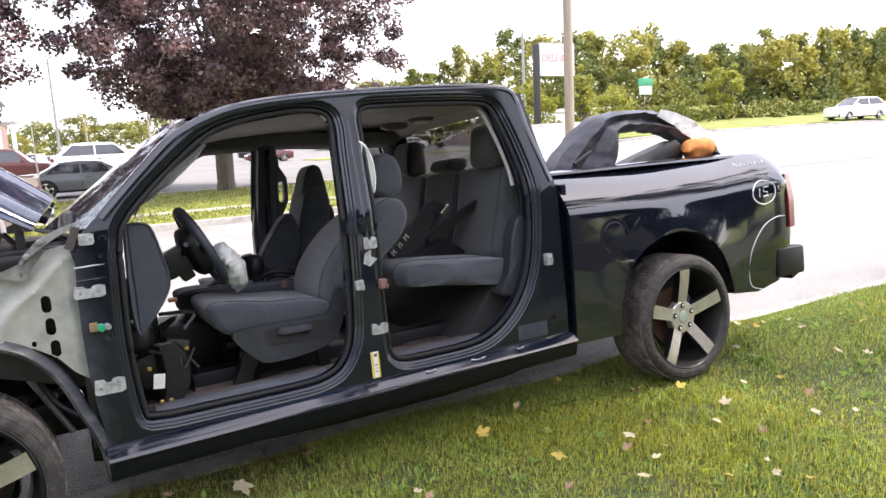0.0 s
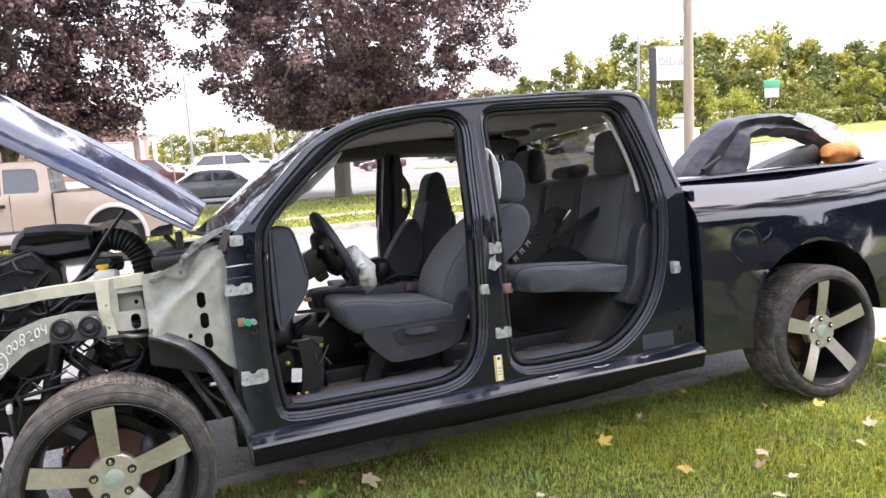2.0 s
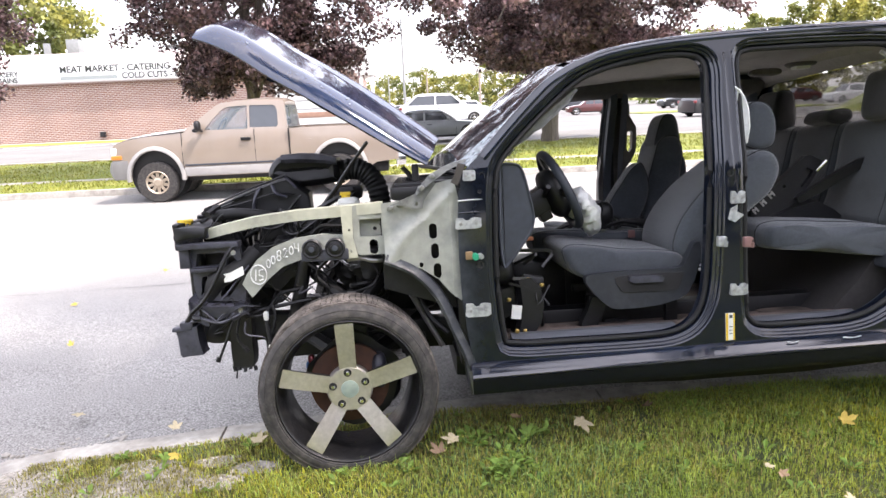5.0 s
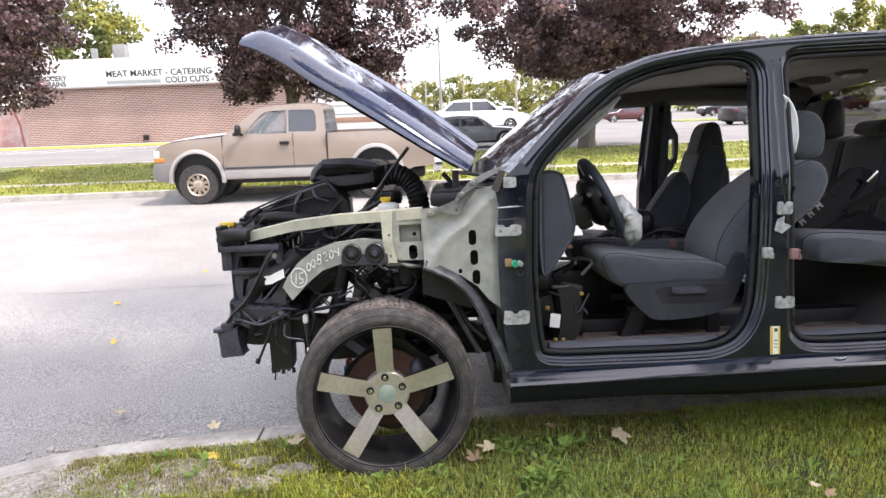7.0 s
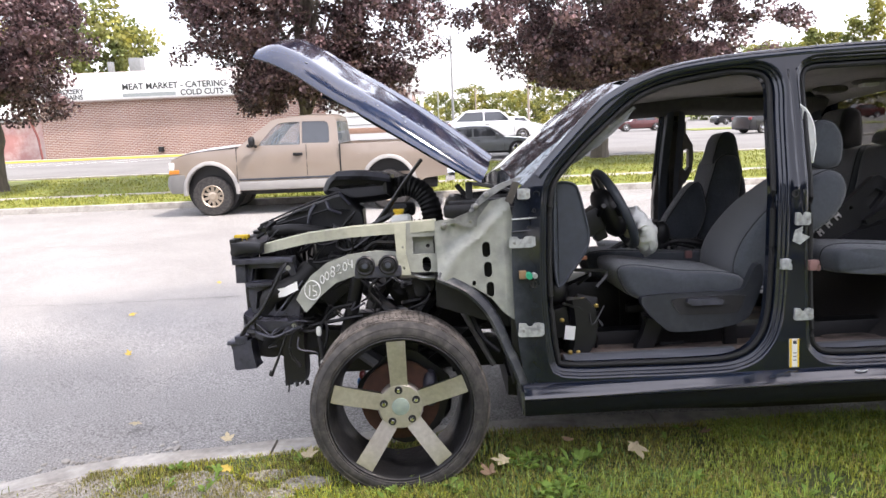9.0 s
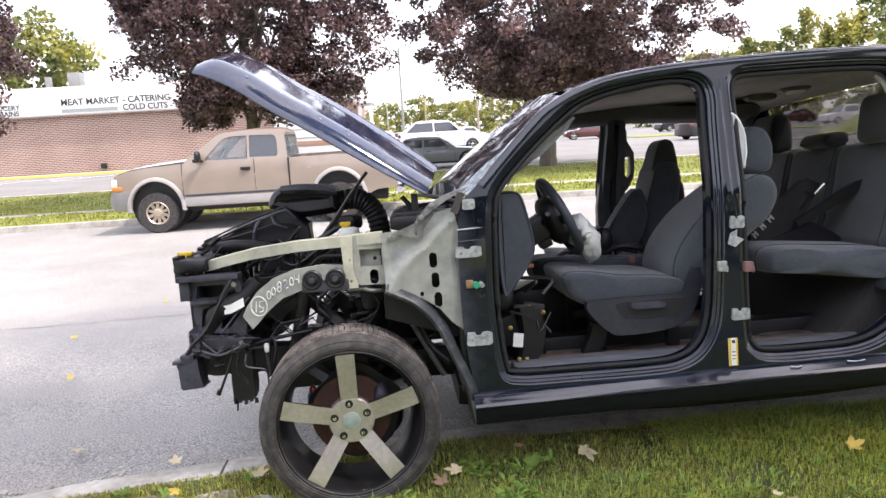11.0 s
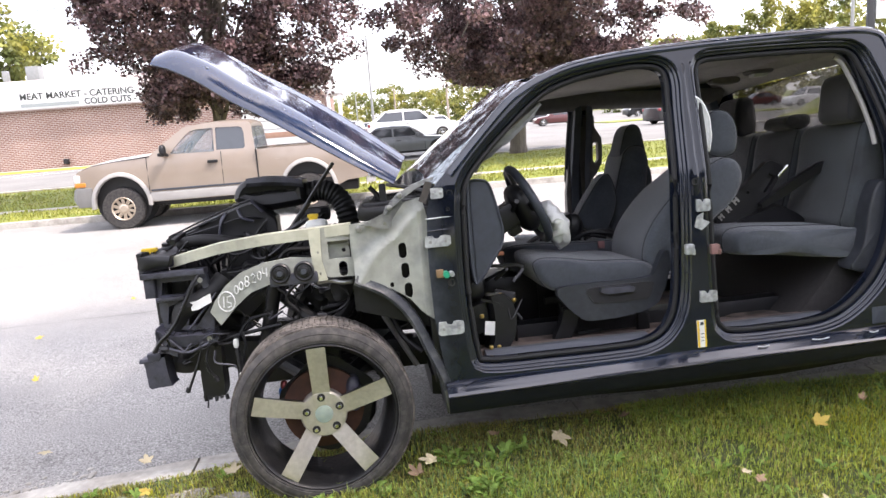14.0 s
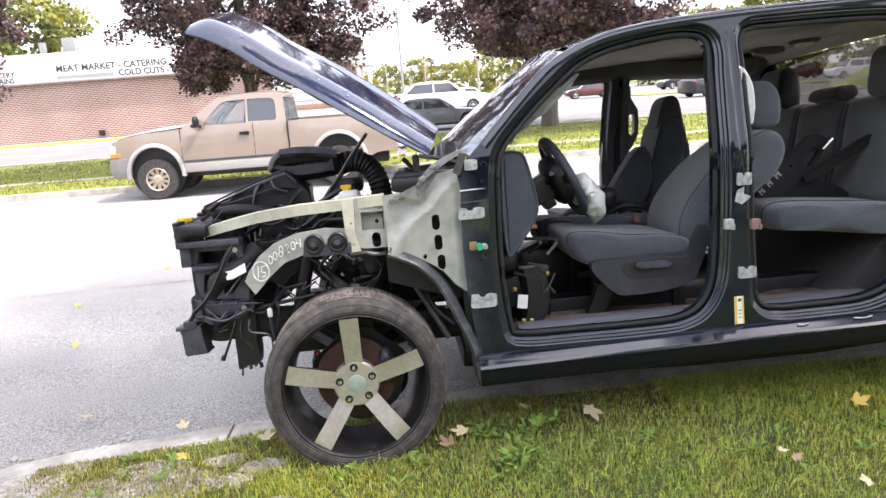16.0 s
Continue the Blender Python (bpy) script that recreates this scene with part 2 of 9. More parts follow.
# pale pinkish tint puts highlights on the crown's clumps into the leaf colour
LEAF_PURPLE = material("purple_maple_leaf", (0.098, 0.06, 0.065), 0.36, 0.0, per_island=0.8, thin=0.25, tint=(0.27, 0.172, 0.175), tint_scale=0.8, tint_at=(0.45, 0.66))
# broad yellow tint paints the wood's lit and shaded masses as leaf colour
LEAF_GREEN = material("green_leaf", (0.16, 0.19, 0.06), 0.6, 0.0, per_island=0.4, thin=0.35, tint=(0.37, 0.34, 0.075), tint_scale=0.13, tint_at=(0.45, 0.6))
LEAF_SHADE = material("shade_tree_leaf", (0.06, 0.065, 0.04), 0.6, 0.0, per_island=0.4, thin=0.3)
BARK = material("grey_bark", (0.13, 0.11, 0.09), 0.95, 0.0, 0.3, 14.0, 0.8, 40, stretch=(1, 1, 0.25))
LEAF_DRY = material("dry_leaf", (0.5, 0.425, 0.27), 0.8, 0.0, per_object=0.25, vary=0.2, scale=40)
LEAF_YELLOW = material("yellow_leaf", (0.55, 0.4, 0.08), 0.8, 0.0, per_object=0.25, vary=0.2, scale=40)
POLE_WOOD = material("weathered_pole", (0.36, 0.3, 0.24), 0.9, 0.0, 0.2, 10.0, 0.3, 40, stretch=(1, 1, 0.1))
GREY_METAL = material("grey_metal", (0.3, 0.3, 0.29), 0.5, 0.5, 0.12, 6.0)
SIGN_GREEN = material("green_sign", (0.05, 0.3, 0.17), 0.5, 0.0, 0.1, 5.0)
LINE_YELLOW = material("yellow_kerb_paint", (0.6, 0.5, 0.1), 0.8, 0.0, 0.2, 6.0)
INK = material("sign_ink", (0.05, 0.055, 0.05), 0.7, 0.0, 0.1, 10.0)


def brick_material():
    m = material("red_brick", (0.32, 0.15, 0.1), 0.9)
    n, l = m.node_tree.nodes, m.node_tree.links
    b = n["Principled BSDF"]
    tc = n.new("ShaderNodeTexCoord")
    mp = n.new("ShaderNodeMapping")
    mp.inputs["Rotation"].default_value = (radians(90), 0, 0)
    l.new(tc.outputs["Object"], mp.inputs["Vector"])
    t = n.new("ShaderNodeTexBrick")
    t.inputs["Color1"].default_value = (0.26, 0.135, 0.094, 1)
    t.inputs["Color2"].default_value = (0.21, 0.1, 0.075, 1)
    t.inputs["Mortar"].default_value = (0.48, 0.42, 0.38, 1)
    t.inputs["Scale"].default_value = 1.0
    t.inputs["Mortar Size"].default_value = 0.018
    t.inputs["Brick Width"].default_value = 0.3
    t.inputs["Row Height"].default_value = 0.11
    t.inputs["Bias"].default_value = -0.1
    l.new(mp.outputs[0], t.inputs["Vector"])
    ns = n.new("ShaderNodeTexNoise")
    ns.inputs["Scale"].default_value = 0.5
    ns.inputs["Detail"].default_value = 5
    l.new(tc.outputs["Object"], ns.inputs["Vector"])
    h = n.new("ShaderNodeHueSaturation")
    r = n.new("ShaderNodeMapRange")
    r.inputs["To Min"].default_value, r.inputs["To Max"].default_value = 0.75, 1.25
    l.new(ns.outputs["Fac"], r.inputs["Value"])
    l.new(r.outputs[0], h.inputs["Value"])
    l.new(t.outputs["Color"], h.inputs["Color"])
    l.new(h.outputs[0], b.inputs["Base Color"])
    return m


BRICK = brick_material()


def overspray(m, x0, x1, color, spots=18.0):
    """Grey primer mist on a paint: thick at x0, thinning out towards x1, broken up in specks and runs."""
    n, l = m.node_tree.nodes, m.node_tree.links
    b = n["Principled BSDF"]
    tc = n.new("ShaderNodeTexCoord")
    ax = n.new("ShaderNodeSeparateXYZ")
    l.new(tc.outputs["Object"], ax.inputs[0])
    g = n.new("ShaderNodeMapRange")
    g.inputs["From Min"].default_value, g.inputs["From Max"].default_value = x1, x0
    l.new(ax.outputs["X"], g.inputs["Value"])
    t = n.new("ShaderNodeTexNoise")
    t.inputs["Scale"].default_value, t.inputs["Detail"].default_value, t.inputs["Roughness"].default_value = spots, 8, 0.7
    l.new(tc.outputs["Object"], t.inputs["Vector"])
    k = n.new("ShaderNodeMath")
    k.operation = "MULTIPLY_ADD"
    l.new(t.outputs["Fac"], k.inputs[0])
    k.inputs[1].default_value = 1.6
    k.inputs[2].default_value = -0.95
    s = n.new("ShaderNodeMath")
    s.operation = "ADD"
    s.use_clamp = True
    l.new(k.outputs[0], s.inputs[0])
    l.new(g.outputs[0], s.inputs[1])
    q = n.new("ShaderNodeMath")
    q.operation = "MULTIPLY"
    l.new(s.outputs[0], q.inputs[0])
    l.new(g.outputs[0], q.inputs[1])
    x = n.new("ShaderNodeMix")
    x.data_type = "RGBA"
    l.new(q.outputs[0], x.inputs["Factor"])
    l.new(b.inputs["Base Color"].links[0].from_socket, x.inputs["A"])
    x.inputs["B"].default_value = (*color, 1)
    l.new(x.outputs["Result"], b.inputs["Base Color"])
    c = n.new("ShaderNodeMapRange")
    c.inputs["To Min"].default_value, c.inputs["To Max"].default_value = b.inputs["Coat Weight"].default_value, 0.0
    l.new(q.outputs[0], c.inputs["Value"])
    l.new(c.outputs[0], b.inputs["Coat Weight"])


overspray(PILLAR_PAINT, 0.46, 0.6, (0.06, 0.068, 0.08))


# ---- mesh helpers ----
def link_mesh(name, bm, mat, smooth=35.0):
    me = bpy.data.meshes.new(name)
    bmesh.ops.recalc_face_normals(bm, faces=bm.faces)
    lim = radians(smooth)
    for e in bm.edges:
        e.smooth = len(e.link_faces) == 2 and e.calc_face_angle(0.0) < lim
    for f in bm.faces:
        f.smooth = smooth > 0
    bm.to_mesh(me)
    bm.free()
    me.materials.append(mat)
    return me


def part(name, bm, mat, parent=None, label="", smooth=35.0):
    """Links a bmesh as one mesh object, under a thing or a part."""
    ob = new(name, link_mesh(name, bm, mat, smooth))
    if parent:
        ob.parent = parent
    if label:
        ob["label"] = label
    return ob


def thing(name, label, category, group="", kind="", at=None):
    ob = new(name)
    ob.empty_display_size = 0.1
    if at is not None:
        ob.matrix_world = at
    return tagged(ob, label, category, group, kind)


def box(bm, x0, x1, y0, y1, z0, z1, bevel=0.0, m=None):
    vs = [bm.verts.new(p) for p in ((x0, y0, z0), (x1, y0, z0), (x1, y1, z0), (x0, y1, z0), (x0, y0, z1), (x1, y0, z1), (x1, y1, z1), (x0, y1, z1))]
    fs = [bm.faces.new([vs[i] for i in q]) for q in ((0, 3, 2, 1), (4, 5, 6, 7), (0, 1, 5, 4), (1, 2, 6, 5), (2, 3, 7, 6), (3, 0, 4, 7))]
    if bevel:
        es = list({e for f in fs for e in f.edges})
        r = bmesh.ops.bevel(bm, geom=es, offset=bevel, segments=2, profile=0.6, affect="EDGES")
        vs = list({v for v in vs if v.is_valid} | {v for v in r["verts"] if v.is_valid})
    if m is not None:
        bmesh.ops.transform(bm, matrix=m, verts=vs)
    return bm


def smooth_path(pts, n=6, closed=False):
    """Catmull-Rom through the points."""
    p = [Vector(q) for q in pts]
    k, out = len(p), []
    for i in range(k if closed else k - 1):
        if closed:
            a, b, c, d = p[i - 1], p[i], p[(i + 1) % k], p[(i + 2) % k]
        else:
            b, c = p[i], p[i + 1]
            a = p[i - 1] if i else b * 2 - c
            d = p[i + 2] if i + 2 < k else c * 2 - b
        for j in range(n):
            t = j / n
            out.append(0.5 * (2 * b + (c - a) * t + (2 * a - 5 * b + 4 * c - d) * t * t + (3 * b - a - 3 * c + d) * t ** 3))
    if not closed:
        out.append(p[-1])
    return out


def tube(bm, pts, r, seg=8, closed=False, taper=None, ribs=0.0, flat=1.0):
    """A pipe along points; r a number, or taper its last radius; ribs: corrugation; flat: squashes it along its own normal."""
    p = [Vector(q) for q in pts]
    k = len(p)
    rings, up = [], Vector((0.0, 0.0, 1.0))
    for i in range(k):
        d = (p[(i + 1) % k] - p[i - 1]) if closed else (p[min(i + 1, k - 1)] - p[max(i - 1, 0)])
        d.normalize()
        side = d.cross(up)
        if side.length < 0.05:
            side = d.cross(Vector((0, 1, 0)))
        side.normalize()
        nor = side.cross(d)
        rad = r if taper is None else r + (taper - r) * i / max(1, k - 1)
        if ribs:
            rad *= 1 + ribs * (1 if i % 2 else -1)
        rings.append([bm.verts.new(p[i] + (side * math.cos(a) + nor * math.sin(a) * flat) * rad) for a in (2 * math.pi * j / seg for j in range(seg))])
    for i in range(k if closed else k - 1):
        a, b = rings[i], rings[(i + 1) % k]
        for j in range(seg):
            bm.faces.new((a[j], a[(j + 1) % seg], b[(j + 1) % seg], b[j]))
    if not closed:
        bm.faces.new(rings[0][::-1])
        bm.faces.new(rings[-1])
    return bm


def loft(bm, rings, closed=True, caps=True):
    """Skins rings of points (all of one count)."""
    vr = [[bm.verts.new(q) for q in ring] for ring in rings]
    n = len(vr[0])
    for a, b in zip(vr, vr[1:]):
        for j in range(n if closed else n - 1):
            bm.faces.new((a[j], a[(j + 1) % n], b[(j + 1) % n], b[j]))
    if caps and closed:
        bm.faces.new(vr[0][::-1])
        bm.faces.new(vr[-1])
    return bm


def lathe(bm, prof, seg=32, axis_at=(0, 0, 0), closed=False, caps=True):
    """Turns a profile of (radius, y) round the y axis through axis_at."""
    ox, oy, oz = axis_at
    rings = [[(ox + r * math.cos(a), oy + y, oz + r * math.sin(a)) for a in (2 * math.pi * j / seg for j in range(seg))] for r, y in prof]
    if closed:
        rings.append(rings[0])
        vr = [[bm.verts.new(q) for q in ring] for ring in rings[:-1]]
        vr.append(vr[0])
        for a, b in zip(vr, vr[1:]):
            for j in range(seg):
                bm.faces.new((a[j], a[(j + 1) % seg], b[(j + 1) % seg], b[j]))
        return bm
    return loft(bm, rings, caps=caps)


def offset_loop(loop, d):
    """Moves a closed (x, z) loop outwards by d."""
    n = len(loop)
    area = sum(loop[i][0] * loop[(i + 1) % n][1] - loop[(i + 1) % n][0] * loop[i][1] for i in range(n))
    s = 1 if area > 0 else -1
    out = []
    for i in range(n):
        a, b = Vector(loop[i - 1]), Vector(loop[(i + 1) % n])
        t = (b - a).normalized()
        out.append((loop[i][0] + s * t.y * d, loop[i][1] - s * t.x * d))
    return out


def plate(bm, outer, holes, y0, thick, bend=None, cuts=()):
    """A sheet in the x-z plane from an outline with holes, with thickness; bend(x, z) gives y; cuts: heights at which it may bend."""
    edges, start = [], len(bm.verts)
    for loop in (outer, *holes):
        vs = [bm.verts.new((x, 0, z)) for x, z in loop]
        edges += [bm.edges.new((vs[i], vs[(i + 1) % len(vs)])) for i in range(len(vs))]
    r = bmesh.ops.triangle_fill(bm, use_beauty=True, use_dissolve=False, edges=edges, normal=(0, 1, 0))
    faces = [g for g in r["geom"] if isinstance(g, bmesh.types.BMFace)]
    for axis, value in cuts:
        bm.verts.ensure_lookup_table()
        vs = list(bm.verts)[start:]
        geom = vs + [e for e in bm.edges if e.verts[0] in set(vs)] + list(bm.faces)
        no = (1, 0, 0) if axis == "x" else (0, 0, 1)
        bmesh.ops.bisect_plane(bm, geom=list(bm.verts) + list(bm.edges) + list(bm.faces), plane_co=(value, 0, value), plane_no=no, dist=1e-5)
    front = [f for f in bm.faces]
    r = bmesh.ops.extrude_face_region(bm, geom=front)
    back_vs = [g for g in r["geom"] if isinstance(g, bmesh.types.BMVert)]
    bset = set(back_vs)
    for v in bm.verts:
        y = bend(v.co.x, v.co.z) if bend else y0
        v.co.y = y + (thick if v in bset else 0)
    return bm


def ring_strip(bm, loops):
    """Skins closed loops of 3D points into a stepped band."""
    vr = [[bm.verts.new(q) for q in lp] for lp in loops]
    n = len(vr[0])
    for a, b in zip(vr, vr[1:]):
        for j in range(n):
            bm.faces.new((a[j], a[(j + 1) % n], b[(j + 1) % n], b[j]))
    return bm


def mesh_from(name, verts, faces, mat):
    me = bpy.data.meshes.new(name)
    me.from_pydata(verts, [], faces)
    me.materials.append(mat)
    return me


def crumple(bm, amp, scale=14.0, cuts=3):
    """Dents a mesh: splits its edges and pushes the vertices about by noise."""
    bmesh.ops.subdivide_edges(bm, edges=list(bm.edges), cuts=cuts, use_grid_fill=True)
    for v in bm.verts:
        v.co += noise.noise_vector(v.co * scale) * amp
    return bm


def blob(bm, at, size, seg=12, power=2.6, m=None):
    """A rounded box (superellipsoid), for cushions and housings."""
    rows = []
    for i in range(1, seg):
        v = math.pi * i / seg - math.pi / 2
        ring = []
        for j in range(seg * 2):
            u = 2 * math.pi * j / (seg * 2)
            f = lambda c: math.copysign(abs(c) ** (2 / power), c)
            ring.append(Vector((at[0] + size[0] * f(math.cos(v)) * f(math.cos(u)), at[1] + size[1] * f(math.cos(v)) * f(math.sin(u)), at[2] + size[2] * f(math.sin(v)))))
        rows.append(ring)
    if m is not None:
        rows = [[m @ q for q in ring] for ring in rows]
    return loft(bm, rows)

# ---- the place ----
rng = np.random.default_rng(7)
ROAD_Z = -0.14


def lawn_edge(x):
    """The street-side edge of the lawn."""
    return float(np.interp(x, (-3.0, -2.2, -1.8, -1.5, -0.6, 0.4, 4.9, 7.0, 20, 60), (-0.8, -0.05, 0.2, 0.33, 0.44, 0.53, 0.74, 0.73, 0.7, 0.7)))


def lawn_z(x, y):
    edge = max(0.0, 1 - abs(y - lawn_edge(x)) / 0.25)
    return 0.012 * math.sin(1.7 * x + 0.4) + 0.01 * math.sin(2.9 * y - x) - 0.03 * edge - 0.01 + (0.0 if x > -1.0 else 0.03 * (x + 1.0))


def sheet(name, xs, ys, fz, mat, label, category, kind="structure"):
    """A ground surface over a grid, with fz(x, y) its height."""
    verts = [(x, y, fz(x, y)) for y in ys for x in xs]
    w = len(xs)
    faces = [(j * w + i, j * w + i + 1, (j + 1) * w + i + 1, (j + 1) * w + i) for j in range(len(ys) - 1) for i in range(w - 1)]
    ob = new(name, mesh_from(name, verts, faces, mat))
    for f in ob.data.polygons:
        f.use_smooth = True
    return tagged(ob, label, category, kind=kind)


sheet("ground", [-1500, -300, -60, 0, 60, 300, 1500], [-1500, -300, -60, 0, 60, 300, 1500], lambda x, y: -0.2, VERGE, "open ground running out to the horizon", "ground")
sheet("road", [-250, -60, -20, -6, 0, 6, 16, 60, 250], [-1.6, 0.0, 2.5, 5, 8, 12.5], lambda x, y: ROAD_Z - 0.02 * max(0, 1 - y / 1.5) + 0.02 * math.sin(y / 12.6 * 3.14), ASPHALT, "pale worn asphalt street with cracks and dust", "road")
def rise(x, y):
    """The side street climbs away to the east."""
    s = lambda v: max(0.0, min(1.0, v)) ** 2 * (3 - 2 * max(0.0, min(1.0, v)))
    return 0.95 * s((x - 14) / 27) * s((y - 12.65) / 17.85)


sheet("road", [16.2 + 2 * i for i in range(16)] + [60, 75, 250], [12.65 + 1.785 * i for i in range(11)], lambda x, y: ROAD_Z + 0.001 + rise(x, y), ASPHALT, "pale asphalt side street meeting the main road", "road")
lawn_x = [-2.9 + 0.18 * i for i in range(70)] + [10.5, 12, 16, 24, 40]


def lawn():
    verts, faces = [], []
    ks = [0.0, 0.03, 0.08, 0.16, 0.3] + [0.3 + 0.2 * i for i in range(1, 18)] + [6, 10, 30]
    for x in lawn_x:
        for k in ks:
            y = lawn_edge(x) - k
            verts.append((x, y, lawn_z(x, y)))
    n = len(ks)
    for i in range(len(lawn_x) - 1):
        for j in range(n - 1):
            faces.append((i * n + j, i * n + j + 1, (i + 1) * n + j + 1, (i + 1) * n + j))
    ob = new("lawn", mesh_from("lawn", verts, faces, SOIL))
    for f in ob.data.polygons:
        f.use_smooth = True
    return tagged(ob, "dark lawn soil under short green grass", "lawn", kind="structure")


lawn()


def kerb_near():
    """A weathered concrete kerb along the lawn, broken into lengths."""
    root = thing("kerb", "low weathered concrete kerb along the lawn's edge", "kerb", kind="structure")
    x = -2.6
    while x < 14:
        length = 1.5 + 0.5 * random.random()
        bm = bmesh.new()
        rings = []
        for i in range(9):
            xx = x + (length - 0.012) * i / 8
            e = lawn_edge(xx)
            j = 0.008 * noise.noise(Vector((xx * 5, 0, 0)))
            top = lawn_z(xx, e) + 0.004 + j
            rings.append([(xx, e - 0.03, top - 0.2), (xx, e - 0.03, top), (xx, e + 0.13 + j, top), (xx, e + 0.17 + j, top - 0.03), (xx, e + 0.2, ROAD_Z - 0.08)])
        loft(bm, rings)
        part("kerb_stone", bm, CONCRETE, root)
        x += length


kerb_near()
sheet("dirt_apron", [-9, -5, -4, -3.4, -3, -2.7, -2.5], [-5, -3, -1.5, -0.8, -0.5, -0.3, 0], lambda x, y: -0.07 - 0.09 * max(0, min(1, (y + 0.9) / 0.8)) + 0.015 * noise.noise(Vector((x * 3, y * 3, 1))), DIRT, "dusty gravelly dirt apron beside the lawn", "dirt")


BARE = [(-1.55, 0.0, 0.28, 0.5), (-0.95, 0.0, 0.34, 0.13), (-0.95, 0.16, 0.16, 0.07), (-0.6, -0.02, 0.12, 0.06), (-0.62, 0.16, 0.09, 0.05), (-0.45, 0.08, 0.1, 0.05), (-1.2, -0.35, 0.4, 0.2), (-0.35, -0.25, 0.14, 0.08)]


def pebbles():
    """Loose grit on the apron and in the gutter."""
    bm = bmesh.new()
    for i in range(700):
        x = random.uniform(-2.6, -1.25) if i < 580 else random.uniform(-1.5, 6)
        y = lawn_edge(x) + (random.uniform(0.16, 0.5) * random.random() ** 0.5 if i < 580 else random.uniform(0.19, 0.45))
        z = ROAD_Z - 0.012
        s = random.uniform(0.004, 0.016) * (1.6 if random.random() < 0.12 else 1)
        bmesh.ops.create_icosphere(bm, subdivisions=1, radius=s, matrix=pose(x, y, z + s * 0.2, 0, 0, random.uniform(0, 360)) @ Matrix.Diagonal((1.3, 1, 0.6, 1)))
    for i in range(260):
        bx, by, ra, rb = BARE[i % len(BARE)]
        a, q = random.uniform(0, 6.28), random.random() ** 0.5
        x = bx + ra * q * math.cos(a)
        y = min(by + rb * q * math.sin(a), lawn_edge(x) - 0.02)
        s = random.uniform(0.003, 0.009)
        bmesh.ops.create_icosphere(bm, subdivisions=1, radius=s, matrix=pose(x, y, lawn_z(x, y) + 0.004 + s * 0.2, 0, 0, random.uniform(0, 360)) @ Matrix.Diagonal((1.3, 1, 0.6, 1)))
    ob = part("gravel", bm, CONCRETE, None, smooth=0)
    tagged(ob, "loose pale grit scattered by the kerb", "gravel", kind="stuff")


pebbles()


def road_cracks():
    bm = bmesh.new()
    for y0, x0, x1, ph in ((3.9, -9, 3, 0.3), (7.5, -9, 9, 2.1), (5.4, 5, 13, 4.0)):
        p, x = [], x0
        while x < x1:
            p.append((x, y0 + 0.18 * noise.noise(Vector((x * 0.9 + ph, ph, 0))) + 0.05 * noise.noise(Vector((x * 6, ph, 0))), 0))
            x += 0.12
        for (ax, ay, _), (bx, by, _) in zip(p, p[1:]):
            w = 0.003 + 0.005 * abs(noise.noise(Vector((ax * 4, 2, ph))))
            zz = ROAD_Z + 0.02 * math.sin(ay / 12.6 * 3.14) + 0.004
            vs = [bm.verts.new(q) for q in ((ax, ay - w, zz), (bx, by - w, zz), (bx, by + w, zz), (ax, ay + w, zz))]
            bm.faces.new(vs)
    ob = part("road_crack", bm, material("tar_crack", (0.09, 0.088, 0.085), 0.9, vary=0.2), None)
    tagged(ob, "thin dark cracks across the asphalt", "crack", kind="structure")


road_cracks()
# far side of the street: kerb, verge, footpath, verge, car park
def strip(name, y0, y1, z0, mat, label, category, x0=-120, x1=16.2, rise=0.0):
    bm = bmesh.new()
    box(bm, x0, x1, y0, y1, -0.3, z0, 0.02)
    if rise:
        for v in bm.verts:
            if v.co.z > 0 and v.co.y > (y0 + y1) / 2:
                v.co.z += rise
    return tagged(part(name, bm, mat), label, category, kind="structure")


strip("far_kerb", 12.42, 12.6, -0.01, CONCRETE, "pale concrete kerb across the street", "kerb")
strip("far_verge", 12.6, 14.6, -0.004, VERGE, "sunlit yellow-green grass verge by the kerb", "grass")
strip("footpath", 14.6, 15.2, -0.002, CONCRETE, "narrow concrete footpath between grass strips", "pavement")
strip("inner_verge", 15.2, 22.6, 0.0, VERGE, "yellow-green grass strip along the car park", "grass")
strip("car_park", 22.6, 230, 0.004, LOT, "pale grey asphalt car park", "car park", -140, 60)
strip("car_park_kerb", 22.5, 22.7, 0.05, CONCRETE, "low concrete edging of the car park", "kerb")
strip("shop_walk", 41.2, 43, 0.12, CONCRETE, "pale concrete walk along the shop wall", "pavement", -60, -1)
strip("painted_kerb", 41.02, 41.2, 0.13, LINE_YELLOW, "yellow-painted kerb along the shop walk", "kerb", -60, -1)
strip("far_strip", 50, 54.5, 0.06, VERGE, "thin yellow-green grass strip across the car park", "grass", 18.6, 34)
bank_z = lambda x, y: rise(x, y) + 0.03 + (0.012 + 0.073 * max(0.0, min(1.0, (x - 24) / 14))) * (min(y, 75) - 30.4) + 0.12 * noise.noise(Vector((x * 0.3, y * 0.3, 4)))
bank = sheet("bank", [20 + 1.4 * i for i in range(34)] + [70, 80, 100, 150, 300], [30.4 + 1.2 * i for i in range(20)] + [60, 75, 95, 130], lambda x, y: 0, VERGE, "rough yellow-green grassy bank beyond the side street", "grass")
for v in bank.data.vertices:
    # its western edge runs off at a slant
    v.co.x += 0.95 * (v.co.y - 30.4)
    v.co.z = bank_z(v.co.x, v.co.y)
bm = bmesh.new()
